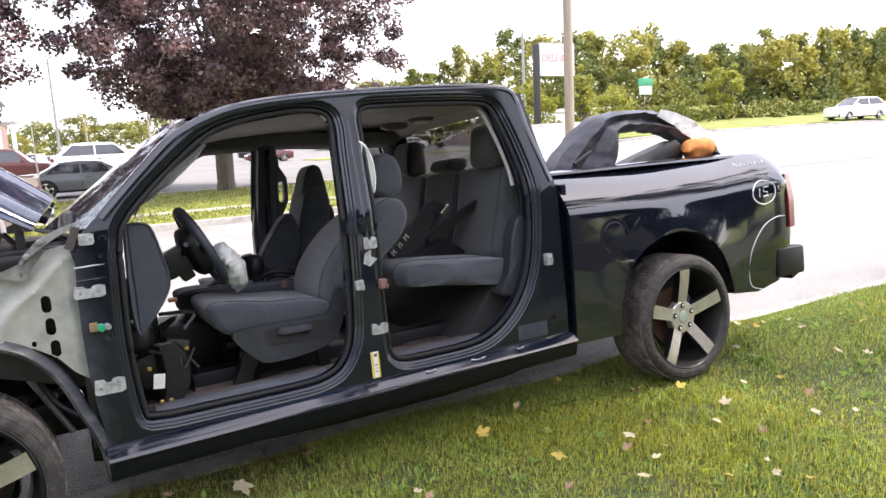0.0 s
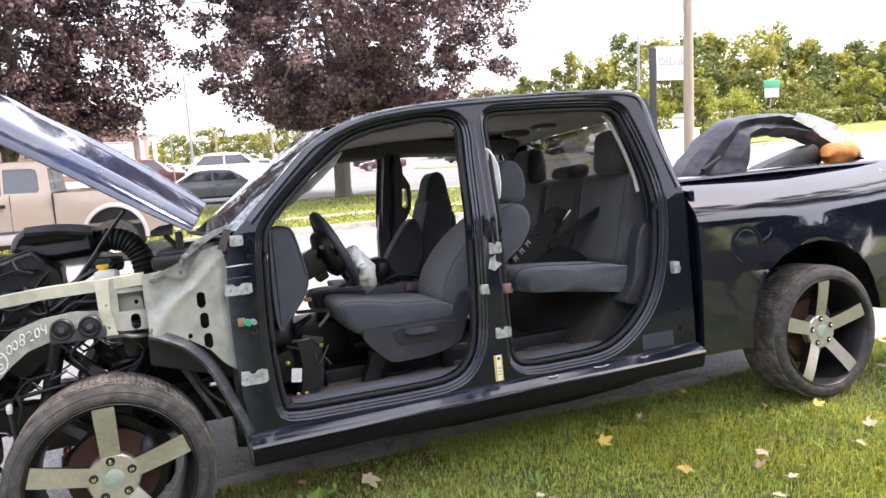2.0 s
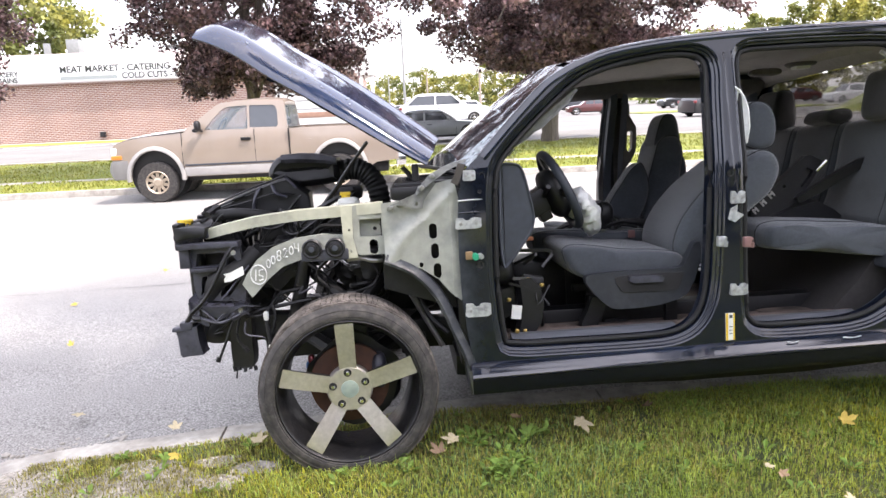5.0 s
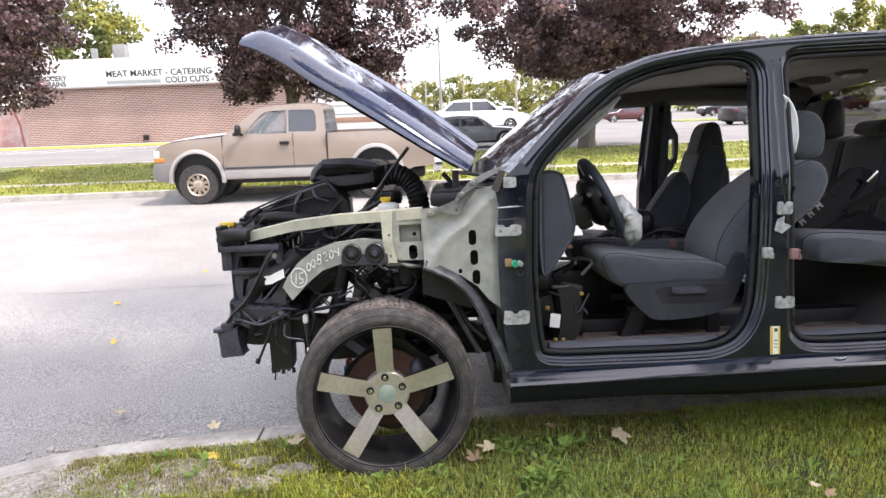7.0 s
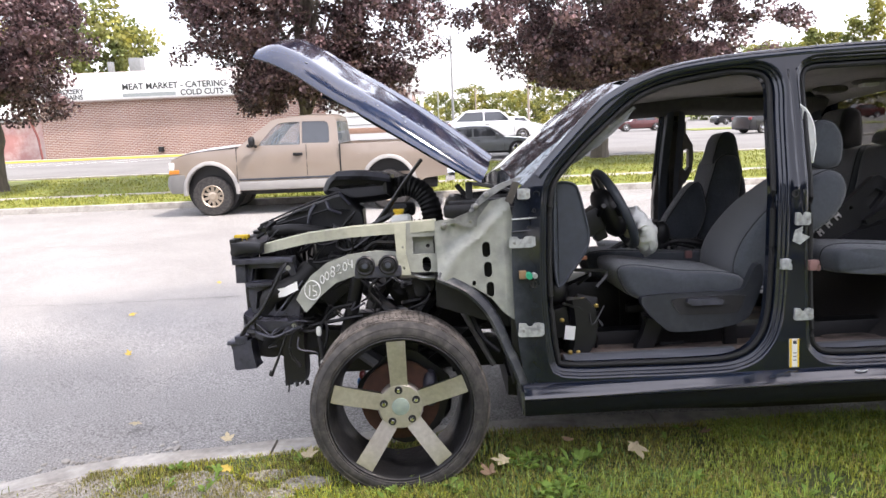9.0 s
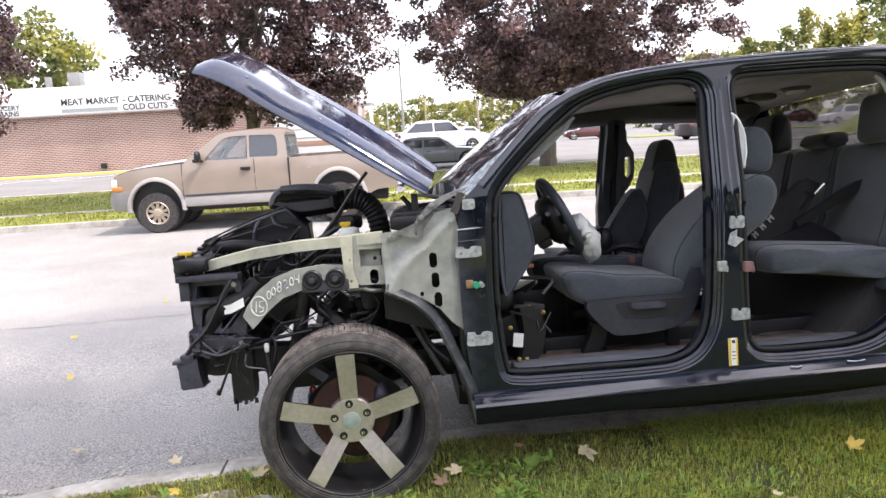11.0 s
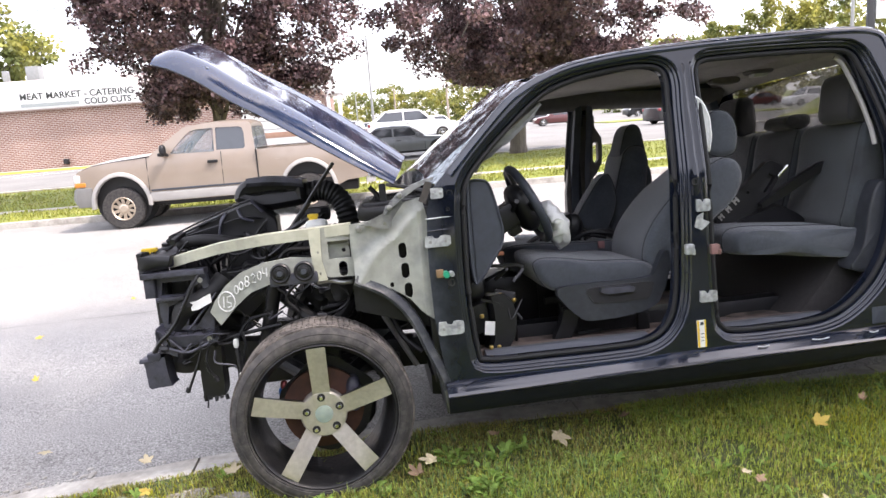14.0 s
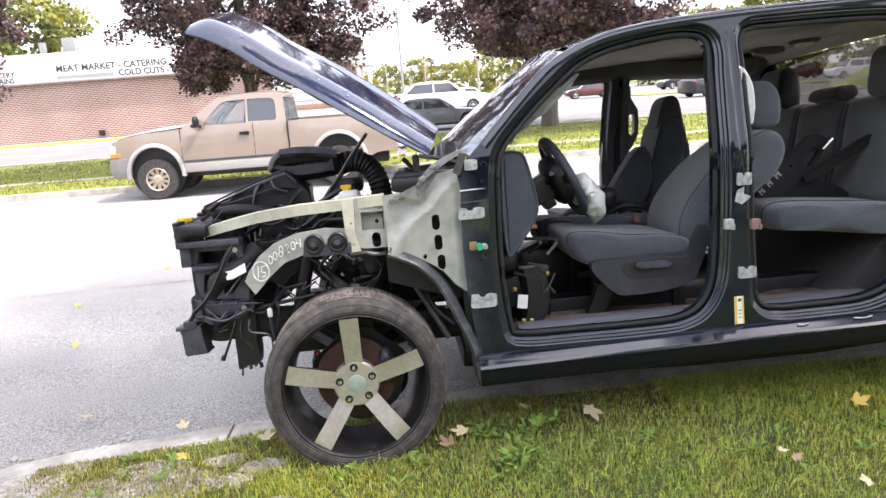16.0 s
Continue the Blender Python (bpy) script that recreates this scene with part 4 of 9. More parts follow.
def shop():
    root = thing("shop_building", "long single-storey brick shop with a white sign fascia", "building")
    bm = bmesh.new()
    box(bm, -26.1, -2.5, 43, 43.3, 0, 3.72)
    part("wall", bm, BRICK, root, "red brick wall", 0)
    for x in (-26.1, -2.8):
        bm = bmesh.new()
        box(bm, x, x + 0.3, 43.3, 60, 0, 3.72)
        part("wall", bm, BRICK, root, "", 0)
    bm = bmesh.new()
    prof = [(42.65, 3.66), (42.62, 4.72), (42.72, 4.75), (43.5, 5.5), (43.5, 5.3), (42.8, 3.7)]
    loft(bm, [[(x, y, z) for y, z in prof] for x in (-26.9, -20, -14, -8, -2.2)])
    part("fascia", bm, material("pinkish_white_metal", (0.56, 0.49, 0.47), 0.6, vary=0.06, scale=1.0), root, "pinkish-white metal fascia", 20)
    bm = bmesh.new()
    box(bm, -26.7, -2.3, 42.575, 42.615, 3.74, 4.7, 0.01)
    part("sign_board", bm, WHITE, root, "white sign board")
    bm = bmesh.new()
    box(bm, -26.5, -2.3, 43.4, 60, 5.2, 5.35)
    part("roof", bm, GREY_METAL, root)
    for x, y, w, h, d in ((-21.3, 46, 0.8, 1.3, 0.8), (-15.2, 47, 1.6, 0.8, 1.2), (-13.2, 47, 1.3, 0.7, 1.0), (-22.3, 45, 0.35, 1.0, 0.3)):
        bm = bmesh.new()
        box(bm, x, x + w, y, y + d, 5.3, 5.3 + h, 0.03)
        part("roof_vent", bm, GREY_METAL, root)
    letters("MEAT MARKET - CATERING", 0.54, (-20.4, 42.57, 4.29), root)
    letters("COLD CUTS - PRODUCE", 0.5, (-16.7, 42.57, 3.83), root)
    letters("GROCERY", 0.42, (-24.8, 42.57, 4.17), root)
    letters("BARGAINS", 0.42, (-24.95, 42.57, 3.81), root)
    bm = bmesh.new()
    box(bm, -20.4, -17.0, 42.56, 42.572, 3.84, 4.06)
    part("sign_bar", bm, material("grey_bar", (0.3, 0.33, 0.32), 0.7, vary=0.05), root)
    bm = bmesh.new()
    box(bm, -18.6, -18.3, 42.75, 43, 0.3, 0.62, 0.02)
    part("meter_box", bm, PLASTIC, root)
    bm = bmesh.new()
    tube(bm, [(-26.3, 42.9, 0.0), (-26.4, 42.9, 1.5), (-26.75, 42.9, 2.6), (-26.8, 42.8, 3.7)], 0.07)
    part("downpipe", bm, material("maroon_pipe", (0.2, 0.06, 0.05), 0.6, vary=0.1), root)


shop()


def annexe():
    root = thing("annexe", "low pale red garage beside the shop", "building")
    bm = bmesh.new()
    box(bm, -42, -26.9, 45, 52, 0, 2.6)
    part("wall", bm, material("faded_red_wall", (0.5, 0.25, 0.22), 0.9, vary=0.1, scale=2, tint=(0.6, 0.5, 0.46), tint_scale=0.5, tint_at=(0.4, 0.6)), root)
    bm = bmesh.new()
    box(bm, -42, -26.7, 44.8, 52.2, 2.6, 2.85, 0.03)
    part("roof", bm, GREY_METAL, root)
    root = thing("shop_entrance", "white porch posts and railing at the shop's corner", "porch")
    bm = bmesh.new()
    box(bm, -2.3, -1.2, 42.6, 48, 3.4, 3.8, 0.03)
    part("canopy", bm, WHITE, root)
    for x in (-2.2, -1.5):
        bm = bmesh.new()
        box(bm, x, x + 0.22, 42.8, 43.0, 0, 3.4, 0.02)
        part("post", bm, WHITE, root)
    for z in (0.5, 0.8, 1.1, 1.4):
        bm = bmesh.new()
        box(bm, -2.1, 1.6, 42.6, 42.66, z, z + 0.06)
        part("rail", bm, WHITE, root)


annexe()


# ---- vehicles ----
def wheel(parent, x, y, z, r, rim_r, w, side, rim_mat, spokes=6):
    """A road wheel: tyre with rim below it; side -1 shows its face to -y."""
    bm = bmesh.new()
    prof = [(rim_r, 0), (r * 0.93, 0.0), (r, 0.03), (r, w - 0.03), (r * 0.93, w), (rim_r, w)]
    lathe(bm, [(a, -side * b if side < 0 else -b) for a, b in prof], 28, (x, y, z), closed=True)
    ty = part("tyre", bm, TYRE, parent)
    bm = bmesh.new()
    s = 1 if side < 0 else -1
    lathe(bm, [(rim_r * 0.94, s * 0.015), (rim_r * 0.88, s * 0.08), (0.02, s * 0.08)], 28, (x, y, z), caps=False)
    part("rim_barrel", bm, PLASTIC, ty)
    bm = bmesh.new()
    lathe(bm, [(rim_r * 1.01, 0.0), (rim_r * 0.97, -s * 0.008), (rim_r * 0.88, s * 0.012), (rim_r * 0.9, s * 0.03)], 28, (x, y, z), caps=False)
    for i in range(spokes):
        a = 360 * i / spokes
        m = pose(x, y + s * 0.03, z) @ Matrix.Rotation(radians(a), 4, "Y")
        box(bm, -rim_r * 0.13, rim_r * 0.13, 0, 0.02 * s, rim_r * 0.2, rim_r * 0.93, 0, m)
    lathe(bm, [(rim_r * 0.42, s * 0.04), (rim_r * 0.4, s * 0.02), (rim_r * 0.26, s * 0.005), (0.01, s * 0.005)], 18, (x, y, z))
    part("rim", bm, rim_mat, ty, smooth=25)
    return ty


CAR_FORMS = {
    "sedan": (((0.0, 0.36), (0.004, 0.47), (0.04, 0.53), (0.16, 0.6), (0.3, 0.645), (0.6, 0.665), (0.86, 0.69), (0.965, 0.675), (0.995, 0.6), (1.0, 0.42)), (0.27, 0.42, 0.7, 0.88), 2),
    "van": (((0.0, 0.36), (0.004, 0.46), (0.03, 0.52), (0.12, 0.57), (0.25, 0.605), (0.6, 0.615), (0.95, 0.63), (0.99, 0.6), (1.0, 0.34)), (0.235, 0.37, 0.89, 0.975), 3),
    "estate": (((0.0, 0.36), (0.004, 0.47), (0.03, 0.53), (0.14, 0.585), (0.27, 0.625), (0.6, 0.64), (0.93, 0.66), (0.985, 0.62), (1.0, 0.36)), (0.25, 0.43, 0.8, 0.985), 2),
}


def car(name, label, at, rz, paint, length=4.5, width=1.75, height=1.42, style="sedan", rim_mat=None):
    """A parked car, x from its nose (0) to its tail: side skins with wheel arches, a shell over them, a glazed cabin, wheels."""
    root = thing(name, label, "car", at=pose(*at, 0, 0, rz))
    L, W, H = length, width / 2, height
    deck, (a0, a1, c1, c0), panes = CAR_FORMS[style]
    top = [(f * L, z * H) for f, z in deck]
    deck_z = lambda x: float(np.interp(x, [p[0] for p in top], [p[1] for p in top]))
    nar = lambda x: W * (1 - 0.2 * max(0.0, 1 - x / 0.55) ** 2.2 - 0.14 * max(0.0, 1 - (L - x) / 0.45) ** 2.2)
    side = lambda x, z: nar(x) - 0.05 * max(0.0, (z - 0.62 * H + 0.25) / 0.3) ** 2 - 0.12 * max(0.0, 0.42 - z) ** 2 / 0.2
    out = top + [(L * 0.985, 0.25)]
    for c in (0.8, 0.185):
        out += [(c * L + 0.37 * math.cos(math.pi * k / 8), 0.28 + 0.39 * math.sin(math.pi * k / 8)) for k in range(9)]
    out += [(0.03 * L, 0.22)]
    cuts = [("z", v * H) for v in (0.3, 0.42, 0.5, 0.56)] + [("x", v) for v in (0.12, 0.3, 0.55, L - 0.45, L - 0.25, L - 0.1)]
    for sg in (-1, 1):
        bm = bmesh.new()
        plate(bm, out, [], 0, -sg * 0.05, lambda x, z: sg * side(x, z), cuts)
        part("side_panel", bm, paint, root, smooth=40)
    bm = bmesh.new()
    run = [(0.03 * L, 0.22), (0.0, 0.3)] + top + [(L, 0.3), (L * 0.985, 0.25)]
    loft(bm, [[(x + 0.09 * (1 - g * g) * (-1 if x < 0.1 else 1 if x > L - 0.1 else 0), g * (side(x, z) - 0.004), z + 0.03 * (1 - g * g)) for g in (-1, -0.9, -0.6, 0, 0.6, 0.9, 1)] for x, z in run], closed=False)
    part("body", bm, paint, root, smooth=45)
    bm = bmesh.new()
    box(bm, 0.25, L - 0.25, -W + 0.12, W - 0.12, 0.2, 0.5 * H, 0.05)
    box(bm, a0 * L + 0.3, c0 * L - 0.3, -W + 0.14, W - 0.14, 0.4, 0.62 * H, 0.05)
    for x in (a1 * L + 0.5, c1 * L - 0.5):
        for y in (-0.36, 0.36):
            blob(bm, (x, y, 0.68 * H), (0.1, 0.22, 0.2 * H), 6)
    part("interior", bm, PLASTIC, root, "dark interior")
    zb, zr = 0.6 * H, H
    xa = lambda z: L * (a0 + (a1 - a0) * (z - zb) / (zr - zb))
    xc = lambda z: L * (c0 + (c1 - c0) * (z - zb) / (zr - zb))
    lean = lambda z: W - 0.07 - 0.34 * (z - zb)
    zl, zh = deck_z(L * 0.5) + 0.03, H - 0.1
    frame_out = [(a0 * L, zb), ((a0 * L + a1 * L) / 2, (zb + zr) / 2 + 0.02), (a1 * L, H - 0.03), (a1 * L + 0.35, H - 0.005), (c1 * L - 0.3, H - 0.005), (c1 * L, H - 0.04), (c0 * L, zb)]
    x0, x1 = a1 * L, c1 * L
    posts = [x0 + 0.42 * (x1 - x0) + 0.1] + ([x0 + 0.76 * (x1 - x0)] if panes == 3 else [])
    wins = []
    for i in range(panes):
        lo = [(xa(zl) + 0.22, zl), (xa(zh) + 0.1, zh)] if i == 0 else [(posts[i - 1] + 0.035, zl), (posts[i - 1] + 0.035, zh)]
        hi = [(xc(zh) - 0.12, zh), (xc(zl) - 0.22, zl)] if i == panes - 1 else [(posts[i] - 0.035, zh), (posts[i] - 0.035, zl)]
        wins.append(lo + hi)
    for sg in (-1, 1):
        bm = bmesh.new()
        plate(bm, frame_out, wins, 0, -sg * 0.04, lambda x, z: sg * lean(z), [("z", zl + 0.1)])
        part("cab_side", bm, paint, root, smooth=25)
        for w in wins:
            bm = bmesh.new()
            plate(bm, w, [], 0, -sg * 0.006, lambda x, z: sg * (lean(z) - 0.015))
            part("side_window", bm, CAR_GLASS, root, smooth=20)
        for x in [p - 0.0 for p in posts[:1]] + [xa(zb) + 0.12, xc(zb) - 0.3]:
            bm = bmesh.new()
            tube(bm, [(x, sg * (side(x, z) + 0.001), z) for z in (0.3, 0.42 * H, deck_z(x) - 0.02)], 0.007, 4)
            part("door_seam", bm, RUBBER, root)
        bm = bmesh.new()
        box(bm, posts[0] - 0.28, posts[0] - 0.1, sg * (side(posts[0], 0.56 * H) + 0.004) - 0.012, sg * (side(posts[0], 0.56 * H) + 0.004) + 0.012, 0.545 * H, 0.565 * H, 0.004)
        part("door_handle", bm, PLASTIC, root)
        bm = bmesh.new()
        blob(bm, (xa(zl) + 0.28, sg * (W + 0.08), zl + 0.05), (0.06, 0.1, 0.07), 6)
        part("door_mirror", bm, paint, root)
        bm = bmesh.new()
        blob(bm, (0.11, sg * W * 0.68, 0.46 * H), (0.13, 0.18, 0.065), 6)
        part("headlight", bm, BOTTLE, root)
        bm = bmesh.new()
        blob(bm, (L - 0.08, sg * W * 0.82, 0.56 * H), (0.09, 0.12, 0.1), 6)
        part("tail_light", bm, RED, root)
        for c in (0.185, 0.8):
            wheel(root, c * L, sg * W * 0.985, 0.32, 0.32, 0.215, 0.2, sg, rim_mat or CHROME, 5)
    bm = bmesh.new()
    stn = [(a1 * L - 0.04, H - 0.045), (a1 * L + 0.1, H - 0.015), (a1 * L + 0.4, H), ((x0 + x1) / 2, H + 0.01), (c1 * L - 0.3, H), (c1 * L, H - 0.035)]
    loft(bm, [[(x, g * (lean(z) - 0.005), z + 0.035 * (1 - g * g)) for g in (-1, -0.85, -0.4, 0, 0.4, 0.85, 1)] for x, z in stn], closed=False)
    part("roof", bm, paint, root, smooth=50)
    for f0, f1, nm in ((a0, a1, "windscreen"), (c0, c1, "rear_window")):
        bm = bmesh.new()
        d = 0.03 if nm == "windscreen" else -0.03
        loft(bm, [[(f * L + d + k, -(lean(z) - 0.03), z), (f * L + d + k - 2.5 * d, 0, z + 0.02), (f * L + d + k, lean(z) - 0.03, z)] for k, f, z in ((0, f0, zb), (0, f1, H - 0.05))], closed=False)
        part(nm, bm, CAR_GLASS, root, smooth=50)
    return root


car("grey_sedan", "grey sedan with a dark top parked on the car park", (3.75, 25.2, 0.0), 180, CAR_GREY, 4.6, 1.75, 1.24)
mound = lambda x, y: 0.006 + 0.3 * math.cos(max(-1.0, min(1.0, (x - 2.5) / 9)) * math.pi / 2) ** 2 * math.cos(max(-1.0, min(1.0, (y - 37) / 8)) * math.pi / 2) ** 2
sheet("lot_crown", [-6.5 + 0.9 * i for i in range(21)], [29 + 0.8 * i for i in range(21)], mound, LOT, "gently crowned pale asphalt of the car park", "car park")
car("white_suv", "white estate car parked behind the grey sedan", (5.25, 37, 0.28), 180, CAR_WHITE, 5.0, 1.9, 1.7, "estate")
car("maroon_car", "dark maroon car behind the white estate car", (0.6, 41, 0.0), 170, CAR_RED, 4.6, 1.8, 1.9, "estate")


def white_trailer():
    root = thing("white_trailer", "white ribbed box trailer with a brown lower band", "trailer", at=pose(-7.1, 40, 0))
    bm = bmesh.new()
    box(bm, 0, 4.6, 0, 2.0, 0.55, 2.95, 0.04)
    body = part("body", bm, WHITE, root)
    for z in (1.45, 1.95, 2.45, 2.88):
        bm = bmesh.new()
        box(bm, 0.02, 4.58, -0.03, 0.004, z, z + 0.05, 0.01)
        part("rib", bm, GREY_METAL, body)
    bm = bmesh.new()
    box(bm, 0.15, 4.45, -0.012, 0.004, 0.95, 1.28, 0.004)
    part("brown_band", bm, material("faded_brown_band", (0.33, 0.2, 0.14), 0.7, vary=0.15, scale=3.0), body)
    for x in (2.1, 3.0):
        wheel(root, x, 0.06, 0.34, 0.34, 0.2, 0.22, -1, STEEL, 5)
        wheel(root, x, 1.94, 0.34, 0.34, 0.2, 0.22, 1, STEEL, 5)


white_trailer()
car("red_sedan", "dark red sedan parked across the car park", (14.2, 56, 0.0), -6, CAR_RED, 3.9, 1.6, 1.28)
car("white_suv", "white estate car parked on the bank", (55.4, 31.9, 1.08), -12, CAR_WHITE, 5.0, 1.9, 1.75, "estate")
for i, (x, y, rz, pm, st) in enumerate(((8.5, 62, 200, CAR_WHITE, "van"), (3.0, 66, 190, CAR_BLACK, "sedan"), (21.9, 40.6, 196, CAR_BLACK, "van"), (26, 66, 10, CAR_BLACK, "van"), (37.4, 57, 0, CAR_WHITE, "van"), (33, 68, 5, CAR_WHITE, "sedan"), (21, 68, 170, CAR_BLACK, "sedan"), (40, 70, 0, CAR_RED, "sedan"), (-1.5, 48, 80, CAR_WHITE, "van"))):
    car("parked_car", "distant parked car on the car park", (x, y, 0.0), rz, pm, 4.5, 1.8, 1.6 if st == "van" else 1.42, st)


def tan_pickup():
    """The older pickup across the street, its near side towards the camera; x from its front bumper."""
    root = thing("tan_pickup", "faded tan extended-cab pickup with silver cladding, parked at the far kerb", "pickup truck", at=pose(-5.22, 10.7, ROAD_Z))
    W = 1.82
    # side skins with wheel arches, lofted in slices
    def skin(y, y2):
        top = [(0.06, 0.8), (0.07, 1.02), (0.12, 1.11), (0.35, 1.19), (0.725, 1.245), (1.1, 1.275), (1.42, 1.3), (3.33, 1.3), (3.37, 1.285), (5.3, 1.285), (5.38, 1.2)]
        out = [(x, z) for x, z in top] + [(5.4, 0.62), (5.0, 0.58)]
        for cx, r in ((4.28, 0.49), (0.85, 0.49)):
            for k in range(0, 11):
                a = math.pi * k / 10
                out.append((cx + r * math.cos(a), 0.47 + r * math.sin(a) * 1.08))
        out += [(0.3, 0.5), (0.07, 0.5)]
        return out
    bm = bmesh.new()
    plate(bm, skin(0, 0), [], 0, 0.12, lambda x, z: 0.03 * max(0, 1 - x / 0.5) + (0.05 * ((z - 0.85) / 0.4) ** 2 if z > 0.85 else 0.03 * (0.85 - z)), [("z", 0.7), ("z", 0.85), ("z", 1.0)])
    part("side_panel", bm, TAN, root, smooth=40)
    bm = bmesh.new()
    plate(bm, skin(0, 0), [], 0, -0.12, lambda x, z: W - 0.03 * max(0, 1 - x / 0.5) - (0.05 * ((z - 0.85) / 0.4) ** 2 if z > 0.85 else 0.03 * (0.85 - z)), [("z", 0.7), ("z", 0.85), ("z", 1.0)])
    part("side_panel", bm, TAN, root, smooth=40)
    bm = bmesh.new()
    rings = [[(x, 0.08, z), (x, 0.3, z + 0.05), (x, W / 2, z + 0.07), (x, W - 0.3, z + 0.05), (x, W - 0.08, z), (x, W - 0.08, z - 0.1), (x, 0.08, z - 0.1)] for x, z in ((0.06, 1.0), (0.12, 1.1), (0.35, 1.18), (0.725, 1.235), (1.15, 1.27), (1.5, 1.295))]
    loft(bm, rings)
    part("bonnet", bm, TAN, root)
    bm = bmesh.new()
    tube(bm, smooth_path([(0.1, 0.075, 1.095), (0.35, 0.06, 1.19), (0.725, 0.055, 1.246), (1.15, 0.055, 1.28), (1.42, 0.06, 1.3)], 4), 0.009, 5)
    part("bonnet_gap", bm, RUBBER, root)
    # cab: roof, pillars and glass
    lean = lambda z: 0.06 + 0.2 * (z - 1.29)
    A0, A1, B0, C1, C0 = (1.4, 1.29), (2.08, 1.785), (2.6, 1.83), (3.27, 1.815), (3.345, 1.29)
    for s in (0, 1):
        yy = (lambda z: lean(z)) if s == 0 else (lambda z: W - lean(z))
        frame_out = [A0, (1.76, 1.565), A1, (2.25, 1.815), B0, C1, (3.31, 1.74), C0]
        win_f = [(1.8, 1.315), (1.83, 1.36), (1.96, 1.5), (2.1, 1.64), (2.19, 1.705), (2.3, 1.728), (2.595, 1.738), (2.61, 1.72), (2.6, 1.32), (2.585, 1.305)]
        win_r = [(2.64, 1.33), (2.65, 1.725), (2.665, 1.738), (3.08, 1.73), (3.14, 1.7), (3.165, 1.62), (3.17, 1.36), (3.14, 1.32)]
        bm = bmesh.new()
        plate(bm, frame_out, [win_f, win_r], 0, 0.05 if s == 0 else -0.05, lambda x, z: yy(z), [("z", 1.45)])
        part("cab_side", bm, TAN, root, smooth=20)
        for wv in (win_f, win_r):
            bm = bmesh.new()
            plate(bm, wv, [], 0, 0.008 if s == 0 else -0.008, lambda x, z: yy(z) + (0.02 if s == 0 else -0.02))
            part("side_window", bm, CLEAR_GLASS if wv is win_f else CAR_GLASS, root, smooth=20)
    bm = bmesh.new()
    rings = [[(x, 0.2, z - 0.05), (x, 0.3, z), (x, W / 2, z + 0.03), (x, W - 0.3, z), (x, W - 0.2, z - 0.05)] for x, z in ((2.05, 1.755), (2.16, 1.8), (2.4, 1.83), (2.7, 1.845), (3.1, 1.84), (3.25, 1.82), (3.31, 1.77))]
    loft(bm, rings)
    part("roof", bm, TAN, root)
    for x0, z0, x1, z1, nm in ((1.44, 1.29, 2.07, 1.77, "windscreen"), (3.33, 1.3, 3.28, 1.77, "rear_window")):
        bm = bmesh.new()
        loft(bm, [[(x0, 0.1, z0), (x0, W - 0.1, z0), (x0 + 0.02, W - 0.1, z0), (x0 + 0.02, 0.1, z0)], [(x1, 0.2, z1), (x1, W - 0.2, z1), (x1 + 0.02, W - 0.2, z1), (x1 + 0.02, 0.2, z1)]])
        part(nm, bm, CLEAR_GLASS, root)
    # interior block so that the cab is not hollow
    bm = bmesh.new()
    box(bm, 1.6, 3.25, 0.15, W - 0.15, 0.5, 1.18, 0.05)
    for y in (0.3, 1.0):
        blob(bm, (2.62, y + 0.25, 1.25), (0.13, 0.24, 0.4), 8)
    tube(bm, [(2.02 + 0.1 * math.cos(a), 0.5 + 0.19 * math.sin(a), 1.36 + 0.16 * math.cos(a)) for a in (2 * math.pi * k / 20 for k in range(20))], 0.016, 6, closed=True)
    part("cab_interior", bm, PLASTIC_GREY, root)
    # bed
    bm = bmesh.new()
    box(bm, 3.4, 5.36, 0.1, W - 0.1, 0.66, 0.72)
    box(bm, 3.4, 3.46, 0.1, W - 0.1, 0.7, 1.27)
    box(bm, 5.3, 5.38, 0.06, W - 0.06, 0.66, 1.27)
    part("bed", bm, TAN, root)
    bm = bmesh.new()
    box(bm, 3.352, 3.378, -0.004, 0.03, 0.55, 1.29)
    part("cab_gap", bm, RUBBER, root)
    # cladding and flares
    for cx in (0.85, 4.28):
        for s, yb in ((0, -0.03), (1, W - 0.05)):
            bm = bmesh.new()
            lo = [[(cx + r * math.cos(a), yb + dy, 0.47 + r * math.sin(a) * 1.08) for a in (math.pi * (k / 20 * 1.06 - 0.03) for k in range(21))] for r, dy in ((0.475, 0.09), (0.475, 0.0), (0.485, -0.012), (0.52, -0.008), (0.545, 0.012), (0.55, 0.08))]
            loft(bm, lo, closed=False)
            part("wheel_arch_flare", bm, SILVER_TRIM, root)
        bm = bmesh.new()
        lathe(bm, [(0.5, 0.02), (0.5, 0.5), (0.05, 0.5)], 20, (cx, 0.1, 0.5))
        part("wheel_well", bm, PLASTIC, root)
    for s, yb in ((0, -0.015), (1, W - 0.02)):
        bm = bmesh.new()
        box(bm, 1.38, 3.36, yb, yb + 0.05, 0.48, 0.65, 0.02)
        box(bm, 3.38, 3.76, yb, yb + 0.05, 0.48, 0.65, 0.02)
        part("sill_cladding", bm, SILVER_TRIM, root)
        bm = bmesh.new()
        box(bm, 1.4, 3.36, yb - 0.004, yb + 0.05, 0.668, 0.7, 0.008)
        part("rub_strip", bm, PLASTIC_GREY, root)
    bm = bmesh.new()
    prof = [(0.06, 0.46), (-0.02, 0.5), (-0.06, 0.62), (-0.03, 0.78), (0.06, 0.83)]
